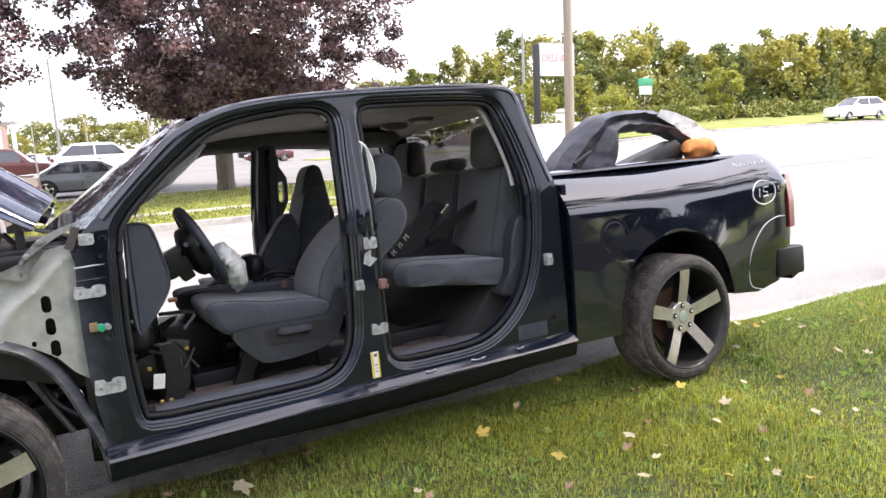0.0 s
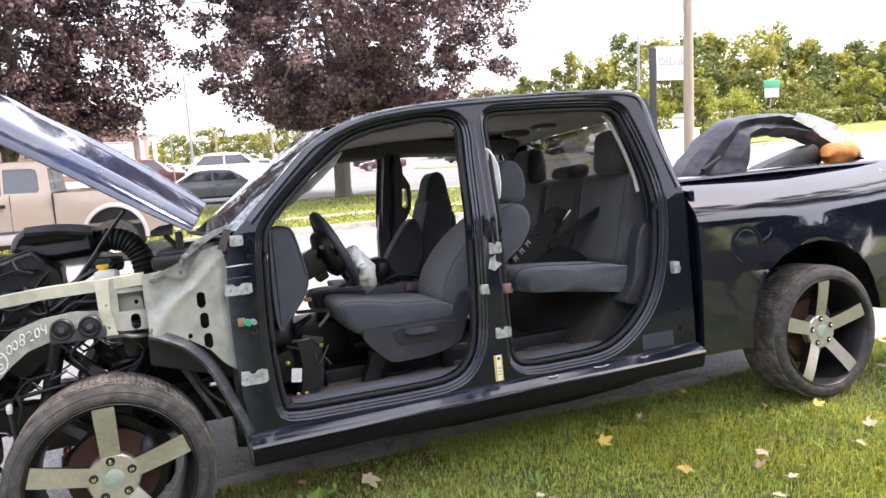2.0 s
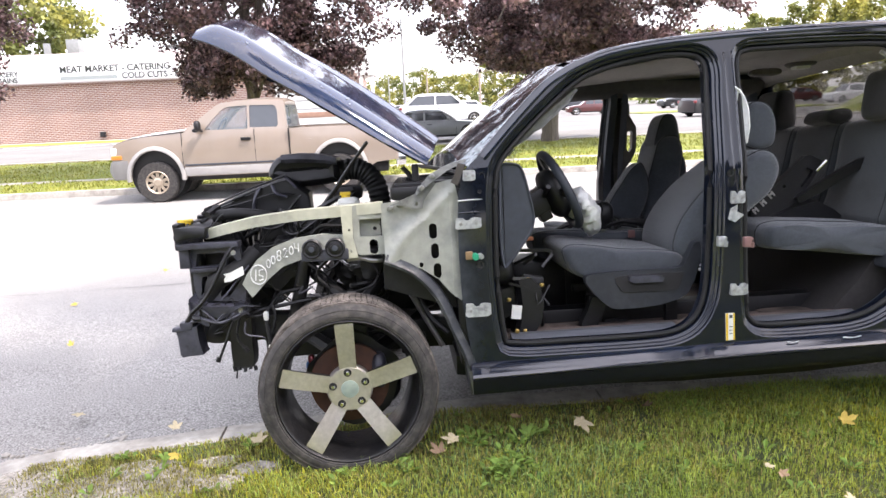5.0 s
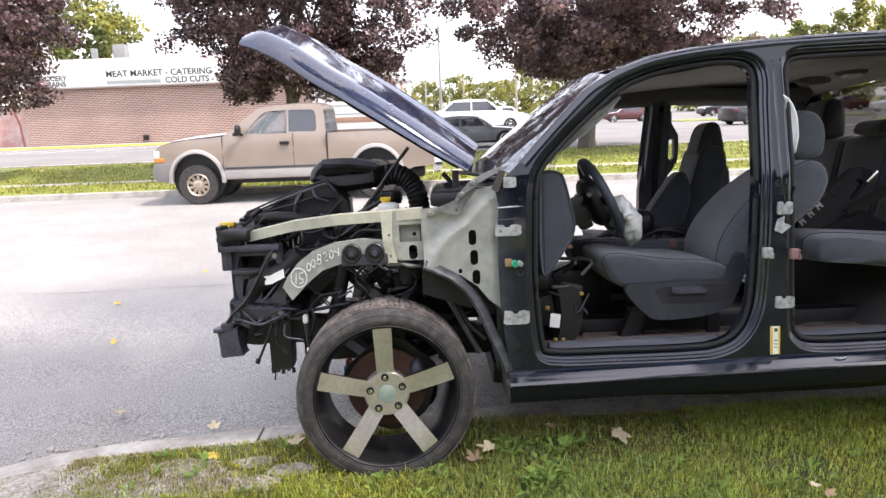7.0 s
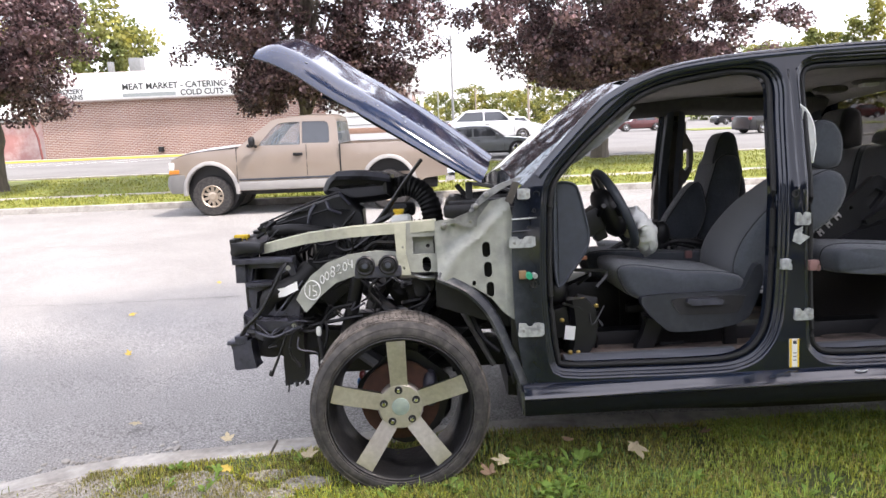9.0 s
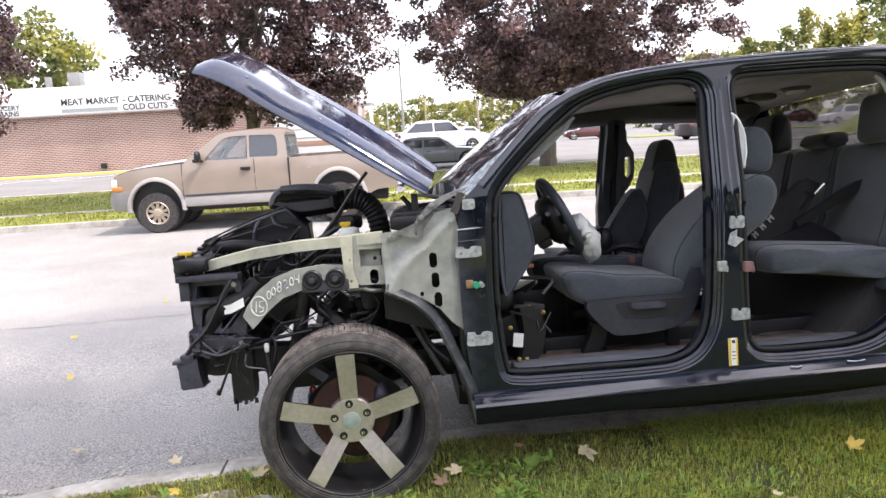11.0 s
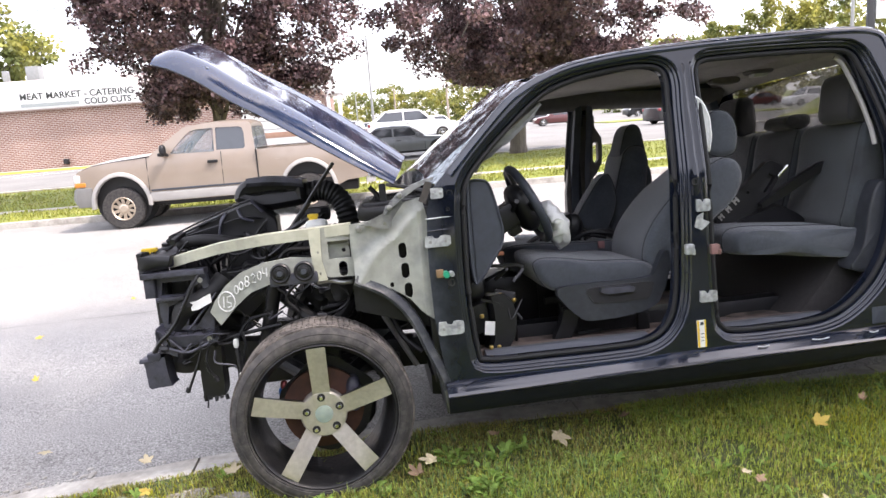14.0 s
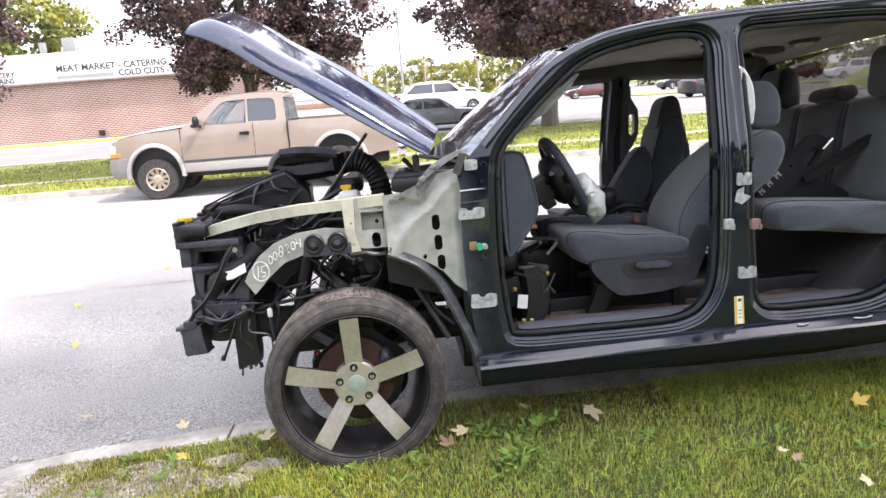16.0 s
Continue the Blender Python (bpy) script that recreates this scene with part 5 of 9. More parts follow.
    rings = [[(x + cx, y, z) for x, z in prof] for y, cx in ((0.0, 0.14), (0.12, 0.02), (0.4, -0.02), (W - 0.4, -0.02), (W - 0.12, 0.02), (W, 0.14))]
    loft(bm, rings, closed=False)
    box(bm, 0.06, 0.36, -0.01, 0.08, 0.46, 0.82, 0.03)
    part("front_bumper", bm, material("grey_bumper", (0.2, 0.195, 0.185), 0.5, 0.1, 0.1, 6.0), root, "grey front bumper")
    bm = bmesh.new()
    box(bm, 0.05, 0.17, 0.02, 0.4, 0.9, 1.06, 0.03)
    part("headlight", bm, BOTTLE, root)
    bm = bmesh.new()
    box(bm, 0.055, 0.25, -0.005, 0.1, 0.835, 0.915, 0.02)
    part("indicator", bm, material("amber_lens", (0.6, 0.22, 0.03), 0.3, vary=0.1, coat=0.5), root)
    bm = bmesh.new()
    blob(bm, (1.73, -0.12, 1.4), (0.055, 0.1, 0.1), 8)
    blob(bm, (1.68, -0.06, 1.32), (0.07, 0.06, 0.04), 6)
    tube(bm, [(1.76, 0.04, 1.3), (1.73, -0.1, 1.34)], 0.03, 6)
    part("door_mirror", bm, PLASTIC, root)
    bm = bmesh.new()
    box(bm, 2.47, 2.65, -0.03, 0.03, 1.1, 1.155, 0.014)
    part("door_handle", bm, PLASTIC, root)
    for x, z0, z1 in ((1.37, 0.5, 1.29), (2.72, 0.5, 1.3)):
        bm = bmesh.new()
        tube(bm, [(x, 0.0, z0), (x, 0.002, 0.9), (x, 0.045, z1)], 0.006, 4)
        part("door_seam", bm, RUBBER, root)
    bm = bmesh.new()
    lathe(bm, [(0.085, -0.002), (0.08, -0.006), (0.07, -0.002)], 24, (3.72, 0.022, 1.0))
    part("fuel_flap", bm, TAN, root)
    bm = bmesh.new()
    box(bm, 5.28, 5.4, -0.006, 0.1, 0.86, 1.14, 0.02)
    part("tail_light", bm, RED, root)
    bm = bmesh.new()
    box(bm, 5.36, 5.55, 0.05, W - 0.05, 0.5, 0.68, 0.03)
    part("rear_bumper", bm, CHROME, root)
    bm = bmesh.new()
    box(bm, 0.4, 5.2, 0.35, W - 0.35, 0.36, 0.55, 0.03)
    part("chassis", bm, PLASTIC, root)
    alloy = material("tan_alloy", (0.5, 0.42, 0.33), 0.35, 0.6, 0.1, 30)
    for cx in (0.85, 4.28):
        wheel(root, cx, 0.0, 0.385, 0.385, 0.215, 0.25, -1, alloy, 10)
        wheel(root, cx, W, 0.385, 0.385, 0.215, 0.25, 1, alloy, 10)


tan_pickup()


# ---- poles and signs ----
def street_pole(name, label, x, y, h, r, mat, arm=False, cross=False):
    root = thing(name, label, "pole", at=pose(x, y, 0))
    bm = bmesh.new()
    tube(bm, [(0, 0, -0.2), (0, 0, h * 0.5), (0, 0, h)], r, 12, taper=r * 0.7)
    part("shaft", bm, mat, root)
    if arm:
        bm = bmesh.new()
        tube(bm, smooth_path([(0, 0, h - 0.3), (-0.6, 0, h), (-1.6, -0.2, h + 0.05)], 4), 0.04, 6)
        blob(bm, (-1.8, -0.22, h), (0.3, 0.1, 0.07), 6)
        part("lamp_arm", bm, GREY_METAL, root)
    if cross:
        bm = bmesh.new()
        box(bm, -0.9, 0.9, -0.06, 0.06, h - 0.7, h - 0.58, 0.01)
        part("crossarm", bm, mat, root)
    return root


street_pole("utility_pole", "weathered wooden utility pole by the side street", 14.6, 14.6, 11, 0.16, POLE_WOOD)
street_pole("lamp_post", "grey metal lamp post beyond the road", 33.0, 42.6, 9, 0.14, GREY_METAL)
street_pole("power_pole", "tall thin power pole behind the car park", 1.1, 100, 13.5, 0.2, GREY_METAL, False, True)
street_pole("power_pole", "wooden power pole behind the car park", 12.6, 105, 6.5, 0.2, POLE_WOOD, False, True)
street_pole("street_lamp", "street lamp with a curved arm", 4.0, 90, 5.6, 0.12, POLE_WOOD, True)
street_pole("white_post", "thin white post at the car park's edge", -0.1, 24, 2.5, 0.03, WHITE)


def wires():
    ends = (((14.6, 14.6, 9.2), (120, 62, 16)), ((14.6, 14.6, 9.6), (120, 66, 17)), ((14.6, 14.6, 6.6), (-60, 70, 14.0)), ((1.1, 100, 12.9), (-40, 90, 12.5)), ((12.6, 105, 6.0), (1.1, 100, 8.0)), ((12.6, 105, 5.9), (60, 108, 7.0)))
    for a, b in ends:
        bm = bmesh.new()
        a, b = Vector(a), Vector(b)
        tube(bm, [a.lerp(b, k / 12) - Vector((0, 0, 1.2 * 4 * (k / 12) * (1 - k / 12))) for k in range(13)], 0.022, 5)
        tagged(part("overhead_wire", bm, RUBBER), "thin dark overhead wire", "wire", "overhead wires")


wires()


def signs():
    root = thing("pylon_sign", "tall white sign board on black posts", "sign", at=pose(28.5, 32.5, 0))
    bm = bmesh.new()
    box(bm, -1.98, -1.6, -0.1, 0.1, 0, 6.62, 0.02)
    part("post", bm, PLASTIC, root)
    bm = bmesh.new()
    box(bm, 0.84, 1.06, -0.1, 0.1, 0, 4.78, 0.02)
    part("post", bm, PLASTIC, root)
    bm = bmesh.new()
    box(bm, -1.57, 1.08, -0.12, 0.12, 4.76, 6.68, 0.03)
    part("sign_board", bm, WHITE, root)
    bm = bmesh.new()
    box(bm, -1.6, 1.11, -0.1, 0.1, 6.69, 6.75, 0.01)
    part("top_rail", bm, GREY_METAL, root)
    letters("DELI &", 0.62, (-1.45, -0.125, 5.62), root, material("faded_red_ink", (0.5, 0.25, 0.27), 0.7, vary=0.1))
    for x0, x1, z0, z1 in ((-1.0, 0.3, 6.2, 6.5), (0.55, 0.95, 5.62, 6.05), (-1.4, 0.1, 5.3, 5.36)):
        bm = bmesh.new()
        box(bm, x0, x1, -0.132, -0.118, z0, z1)
        part("writing_bar", bm, material("faded_ink", (0.58, 0.5, 0.55), 0.7, vary=0.15, scale=6.0), root)
    root = thing("street_sign", "small green and white street sign", "sign", at=pose(42.2, 39.5, 0))
    bm = bmesh.new()
    tube(bm, [(0.5, 0.05, 0), (0.5, 0.05, 4.4)], 0.04, 6)
    part("post", bm, GREY_METAL, root)
    bm = bmesh.new()
    box(bm, -0.2, 1.4, 0, 0.05, 4.6, 5.2, 0.02)
    part("upper_plate", bm, SIGN_GREEN, root)
    bm = bmesh.new()
    box(bm, -0.1, 1.3, 0, 0.05, 3.9, 4.58, 0.02)
    part("lower_plate", bm, material("pale_green_plate", (0.5, 0.62, 0.55), 0.5, vary=0.05), root)
    for x, y, w, h, d in ((30.0, 38.0, 3.4, 2.7, 2.0), (33.8, 38.6, 4.4, 2.9, 2.0), (24.2, 28.6, 2.6, 1.75, 1.2)):
        root = thing("white_cabinet", "white metal cabinet behind the side street", "cabinet", at=pose(x, y, 0))
        bm = bmesh.new()
        box(bm, 0, w, 0, d, 0, h, 0.04)
        part("body", bm, WHITE, root)
        bm = bmesh.new()
        box(bm, -0.06, w + 0.06, -0.06, d + 0.06, h, h + 0.08, 0.02)
        part("lid", bm, WHITE, root)


signs()

# ---- the wrecked pickup; x runs from its front hub to the tail, y from its near side across, z up, along its own axes ----
wreck = thing("wrecked_pickup", "wrecked black crew-cab pickup without doors, bonnet open, on the lawn", "pickup truck", at=TRUCK)
YC = 1.0  # centre line


def side_y(x, z):
    """The depth of the cab's side at a height: upright below the belt, leaning in above it."""
    y = 0.085 + (0.235 * (z - 1.16) if z > 1.16 else 0.0) + (0.05 * max(0.0, 0.75 - x) if z < 1.2 else 0.0)
    if 1.6 < x < 1.75 and z > 1.08:
        # two pressed ridges down the middle pillar, running out above the hinge plate
        f = min(1.0, (z - 1.08) / 0.07) * max(0.0, min(1.0, (1.66 - z) / 0.06))
        c = 1.648 + 0.028 * (z - 1.16)
        y -= f * 0.007 * (math.exp(-((x - c) / 0.0085) ** 2) + math.exp(-((x - c - 0.036) / 0.0085) ** 2))
    return y


FRONT_OPEN = [tuple(p[:2]) for p in smooth_path([(x, z, 0) for x, z in ((0.66, 0.5), (0.70, 0.458), (0.95, 0.452), (1.25, 0.45), (1.40, 0.46), (1.49, 0.51), (1.54, 0.62), (1.56, 0.85), (1.572, 1.15), (1.59, 1.45), (1.6, 1.58), (1.575, 1.635), (1.49, 1.652), (1.38, 1.647), (1.2, 1.618), (1.05, 1.566), (0.9, 1.452), (0.76, 1.325), (0.68, 1.235), (0.654, 1.16), (0.645, 1.0), (0.64, 0.75))], 4, True)]
REAR_OPEN = [tuple(p[:2]) for p in smooth_path([(x, z, 0) for x, z in ((1.735, 0.56), (1.75, 0.49), (1.81, 0.462), (2.0, 0.458), (2.2, 0.465), (2.33, 0.51), (2.45, 0.61), (2.53, 0.74), (2.575, 0.9), (2.592, 1.08), (2.588, 1.25), (2.555, 1.42), (2.51, 1.57), (2.475, 1.635), (2.4, 1.655), (2.15, 1.662), (1.9, 1.66), (1.79, 1.655), (1.752, 1.62), (1.745, 1.5), (1.735, 1.2), (1.73, 0.85))], 4, True)]
CAB_OUT = [(0.515, 0.275), (0.51, 0.4), (0.49, 0.55), (0.478, 0.68), (0.475, 0.85), (0.478, 1.0), (0.487, 1.12), (0.51, 1.205), (0.58, 1.27), (0.7, 1.395), (0.86, 1.55), (0.94, 1.602), (1.02, 1.642), (1.17, 1.692), (1.4, 1.724), (1.69, 1.742), (2.0, 1.752), (2.3, 1.756), (2.5, 1.752), (2.59, 1.735), (2.635, 1.7), (2.66, 1.63), (2.68, 1.5), (2.72, 1.34), (2.75, 1.22), (2.757, 1.0), (2.757, 0.6), (2.752, 0.38), (2.7, 0.35), (2.2, 0.345), (1.6, 0.335), (1.0, 0.3)]


def flip(bm):
    for v in bm.verts:
        v.co.y = 2 * YC - v.co.y
    return bm


def cab_side(mirror):
    mk = flip if mirror else (lambda b: b)
    bm = bmesh.new()
    plate(bm, CAB_OUT, [offset_loop(FRONT_OPEN, 0.05), offset_loop(REAR_OPEN, 0.05)], 0, 0.05, side_y, [("z", v) for v in (1.08, 1.11, 1.15, 1.16, 1.22, 1.28, 1.34, 1.4, 1.46, 1.52, 1.58, 1.61, 1.64, 1.7)] + [("x", 0.75)] + [("x", 1.618 + 0.0055 * k) for k in range(20)])
    # turned-over outer edge of the roof rail
    side = part("cab_side", mk(bm), PILLAR_PAINT, wreck, smooth=40)
    for loop in (FRONT_OPEN, REAR_OPEN):
        bm = bmesh.new()
        steps = ((0.051, -0.001), (0.048, 0.0), (0.0452, 0.0015), (0.0435, 0.004), (0.0428, 0.008), (0.0422, 0.014), (0.0405, 0.0168), (0.0365, 0.0172), (0.0338, 0.0182), (0.0322, 0.021), (0.0315, 0.027), (0.0295, 0.03), (0.0245, 0.0305), (0.0212, 0.032), (0.0195, 0.0355), (0.0188, 0.045), (0.0165, 0.0482), (0.0085, 0.0495), (0.005, 0.052), (0.0032, 0.058), (0.002, 0.075), (0.0, 0.1))
        ring_strip(bm, [[(x, side_y(x, z) + dy, z) for (x, z) in offset_loop(loop, d)] for d, dy in steps])
        part("door_jamb", mk(bm), JAMB, side, smooth=62)
        bm = bmesh.new()
        tube(bm, [(x, side_y(x, z) + 0.05, z) for x, z in offset_loop(loop, 0.004)], 0.0115, 8, closed=True)
        part("weatherstrip", mk(bm), RUBBER, side, "black rubber door seal")
        bm = bmesh.new()
        ring_strip(bm, [[(x, side_y(x, z) + dy, z) for (x, z) in offset_loop(loop, d)] for d, dy in ((0.0, 0.1), (0.012, 0.105), (0.02, 0.14), (0.06, 0.16))])
        part("pillar_trim", mk(bm), PLASTIC_GREY, side, "dark grey inner pillar trim", 50)
    # rounded outer roll of the windscreen pillar and roof rail
    bm = bmesh.new()
    inner = offset_loop(CAB_OUT, -0.024)
    tube(bm, smooth_path([(x, side_y(x, z) + 0.021, z) for x, z in inner[8:25]], 3), 0.027, 10)
    part("roof_roll", mk(bm), SKY_SHEEN_PAINT, side, "", 60)
    # rocker sill
    bm = bmesh.new()
    rings = []
    for i in range(13):
        x = 0.5 + 2.26 * i / 12
        b = 0.0 + 0.028 * i / 12
        rings.append([(x, y, z + b) for y, z in ((0.11, 0.39), (0.086, 0.389), (0.076, 0.386), (0.062, 0.377), (0.046, 0.366), (0.032, 0.357), (0.021, 0.35), (0.016, 0.3455), (0.0165, 0.341), (0.024, 0.337), (0.05, 0.335), (0.11, 0.335))])
    loft(bm, rings)
    part("sill", mk(bm), SKY_SHEEN_PAINT, side, "black painted rocker sill", 40)
    bm = bmesh.new()
    rings = []
    for i in range(13):
        x, b = 0.5 + 2.26 * i / 12, 0.028 * i / 12
        rings.append([(x, y, z + b) for y, z in ((0.1, 0.336), (0.034, 0.336), (0.03, 0.33), (0.033, 0.305), (0.037, 0.285), (0.044, 0.272), (0.052, 0.262), (0.08, 0.26), (0.14, 0.27))])
    loft(bm, rings)
    part("sill_skirt", mk(bm), SKIRT, side, "black stone-guarded lower sill", 40)
    # grey tread plates inside the door openings
    for x0, x1 in ((0.7, 1.45), (1.8, 2.3)):
        bm = bmesh.new()
        loft(bm, [[(x, 0.182, 0.43), (x, 0.184, 0.449), (x, 0.19, 0.453), (x, 0.225, 0.457), (x, 0.23, 0.462), (x, 0.268, 0.466), (x, 0.275, 0.462), (x, 0.28, 0.4)] for x in (x0, x0 + 0.02, (x0 + x1) / 2, x1 - 0.02, x1)])
        part("tread_plate", mk(bm), SCUFF, side, "scuffed grey tread plate in the door opening", 40)
    return side


near_side = cab_side(False)
cab_side(True)

# the closed corner between cab and bed
bm = bmesh.new()
box(bm, 2.72, 2.84, 0.13, 0.32, 0.36, 1.16, 0.01)
part("cab_corner", bm, PLASTIC, wreck)

# roof skin and headliner
bm = bmesh.new()
rx = (1.02, 1.1, 1.17, 1.4, 1.69, 2.0, 2.3, 2.5, 2.59, 2.64)
top_at = lambda x: float(np.interp(x, [p[0] for p in CAB_OUT[12:21]], [p[1] for p in CAB_OUT[12:21]]))
rings = []
for x in rx:
    z = top_at(x)
    y0 = side_y(x, z)
    row = []
    for k in range(13):
        f = k / 12
        y = y0 + (2 * (YC - y0)) * f
        c = 1 - (2 * f - 1) ** 2
        e = 0.02 * (1 - (1 - min(1, f / 0.04)) ** 2) if f < 0.5 else 0.02 * (1 - (1 - min(1, (1 - f) / 0.04)) ** 2)
        row.append((x - (0.045 * c if x < 1.2 else 0) + (0.02 * c if x > 2.55 else 0), y, z - 0.008 + e + 0.015 * c))
    rings.append(row)
low = [[(x, y, z - 0.03) for x, y, z in r] for r in rings]
loft(bm, rings, closed=False)
part("roof", bm, PAINT, wreck, "black roof skin")
bm = bmesh.new()
loft(bm, [[(x + 0.02, YC + (y - YC) * 0.93, z - 0.055 - 0.02 * (abs(y - YC) / 0.8) ** 4) for x, y, z in r] for r in rings], closed=False)
head = part("headliner", bm, HEADLINER, wreck, "pale grey cloth headliner")
bm = bmesh.new()
lathe(bm, [(0.001, 0.0), (0.075, 0.0), (0.08, 0.006), (0.07, 0.016), (0.001, 0.02)], 20)
bmesh.ops.transform(bm, matrix=pose(2.42, 0.9, 1.668, -90, 0, 0), verts=bm.verts)
lamp = part("dome_lamp", bm, RAIL_TRIM, head, "dark dome lamp surround")
bm = bmesh.new()
box(bm, -0.04, 0.04, -0.03, 0.03, -0.018, 0.012, 0.008, pose(2.42, 0.9, 1.652))
part("lamp_lens", bm, BOTTLE, lamp, "milky lamp lens")
bm = bmesh.new()
blob(bm, (2.33, 1.1, 1.648), (0.09, 0.045, 0.022), 8, 3)
part("coat_hook", bm, RAIL_TRIM, head, "dark speaker grille in the headliner")
bm = bmesh.new()
loft(bm, [[(x, 1.6, z + 0.1), (x, 1.64, z + 0.035), (x, 1.69, z), (x, 1.76, z + 0.005), (x, 1.79, z + 0.1)] for x, z in ((0.98, 1.47), (1.07, 1.5), (1.28, 1.585), (1.6, 1.595), (1.8, 1.595), (2.2, 1.57), (2.6, 1.56))])
part("rail_trim", bm, RAIL_TRIM, head, "dark moulded roof-rail trim", 50)

# windscreen, cracked and dusty, and the rear window
bm = bmesh.new()
rings = []
for i in range(9):
    f = i / 8
    row = []
    for k in range(15):
        g = k / 14
        c = 1 - (2 * g - 1) ** 2
        y0 = 0.13 + 0.1 * f
        row.append((0.56 + 0.5 * f - (0.2 - 0.1 * f) * c, y0 + (2 - 2 * y0) * g, 1.225 + 0.425 * f + 0.04 * c * f - 0.03 * f * (1 - f) * -1))
    rings.append(row)
vr = loft(bm, rings, closed=False)
screen = part("windscreen", bm, GLASS_CRACK, wreck, "dark reflective cracked windscreen glass")
# the crazed strip beside the near pillar, its fragments a little proud
bm = bmesh.new()
rows = []
for i in range(19):
    f = i / 18
    row = []
    wide = 0.035 + 0.055 * (1 - f) ** 1.5 + 0.012 * noise.noise(Vector((f * 9, 1, 2)))
    for k in range(5):
        g = 0.006 + wide * k / 4
        c = 1 - (2 * g - 1) ** 2
        y0 = 0.13 + 0.1 * f
        j = 0.004 * noise.noise(Vector((f * 30, g * 90, 0)))
        row.append((0.552 + 0.5 * f - (0.2 - 0.1 * f) * c + j, y0 + (2 - 2 * y0) * g, 1.23 + 0.425 * f + 0.04 * c * f + 0.03 * f * (1 - f) + j))
    rows.append(row)
loft(bm, rows, closed=False)
part("crazed_strip", bm, GLASS_CRAZED, screen, "whitish shattered strip of windscreen glass", 0)
bm = bmesh.new()
box(bm, -0.006, 0.006, 0.3, 1.7, 0, 0.43, 0.0, pose(2.72, 0, 1.2, 0, -8, 0))
part("rear_window", bm, material("smoked_glass", (0.012, 0.013, 0.015), 0.04, alpha=0.62, vary=0.1), wreck, "smoked rear window glass").visible_shadow = False
bm = bmesh.new()
for my in (1, -1):
    loft(bm, [[(x - 0.02, 1 + my * (y0 - 1), z), (x + 0.02, 1 + my * (y0 - 1), z), (x + 0.02, 1 + my * (y1 - 1), z), (x - 0.02, 1 + my * (y1 - 1), z)] for x, y0, y1, z in ((2.725, 0.11, 0.3, 1.2), (2.69, 0.17, 0.31, 1.45), (2.655, 0.23, 0.34, 1.7))])
box(bm, 2.7, 2.75, 0.12, 1.88, 0.38, 1.22, 0.015)
part("cab_rear_wall", bm, PAINT, wreck)
bm = bmesh.new()
loft(bm, [[(2.56, y, z + 0.045), (2.6, y, z + 0.02), (2.635, y, z), (2.68, y, z + 0.005), (2.69, y, z + 0.1), (2.56, y, z + 0.1)] for y, z in ((0.24, 1.6), (0.4, 1.622), (0.8, 1.63), (1.2, 1.63), (1.6, 1.622), (1.76, 1.6))])
part("rear_header", bm, HEADLINER, wreck, "grey headliner edge over the rear window", 50)
bm = bmesh.new()
tube(bm, smooth_path([(2.44, 0.3, 1.632), (2.474, 0.295, 1.6), (2.505, 0.285, 1.53), (2.54, 0.265, 1.42), (2.565, 0.24, 1.3), (2.572, 0.225, 1.22)], 5), 0.011, 8)
part("pillar_edge_strip", bm, PALE_TRIM, wreck, "pale grey edge strip on the rear pillar", 50)
bm = bmesh.new()
box(bm, 0.5, 2.7, 0.13, 1.87, 0.36, 0.425)
loft(bm, [[(x, 0.285, 0.42), (x, 0.285, 0.462), (x, 0.33, 0.456), (x, 0.42, 0.436), (x, 0.5, 0.426), (x, 0.5, 0.42)] for x in (0.66, 1.0, 1.4, 1.8, 2.3)])
for i in range(24):
    x, y = random.uniform(0.7, 2.4), random.uniform(0.2, 0.9)
    blob(bm, (x, y, 0.426), (random.uniform(0.05, 0.18), random.uniform(0.05, 0.12), 0.012), 5)
part("floor_pan", bm, CARPET, wreck, "muddy dark brown carpeted floor")
bm = bmesh.new()
box(bm, 0.46, 0.5, 0.12, 1.88, 0.38, 1.14, 0.01)
box(bm, 0.2, 0.52, 0.16, 1.84, 1.1, 1.16, 0.02)
part("firewall", bm, PLASTIC, wreck)
bm = bmesh.new()
for i in range(10):
    y = 0.35 + 0.14 * i
    tube(bm, [(0.25, y, 1.165), (0.5, y, 1.18)], 0.012, 6)
box(bm, 0.22, 0.5, 0.2, 1.8, 1.15, 1.175, 0.01)
part("cowl_grille", bm, PLASTIC, wreck)
# wiper lying along the screen's foot
bm = bmesh.new()
tube(bm, smooth_path([(0.5, 0.16, 1.2), (0.42, 0.5, 1.225), (0.35, 0.9, 1.24)], 5), 0.01, 6)
tube(bm, [(0.52, 0.12, 1.17), (0.6, 0.13, 1.26), (0.62, 0.16, 1.28)], 0.012, 6)
part("wiper", bm, PLASTIC, wreck)


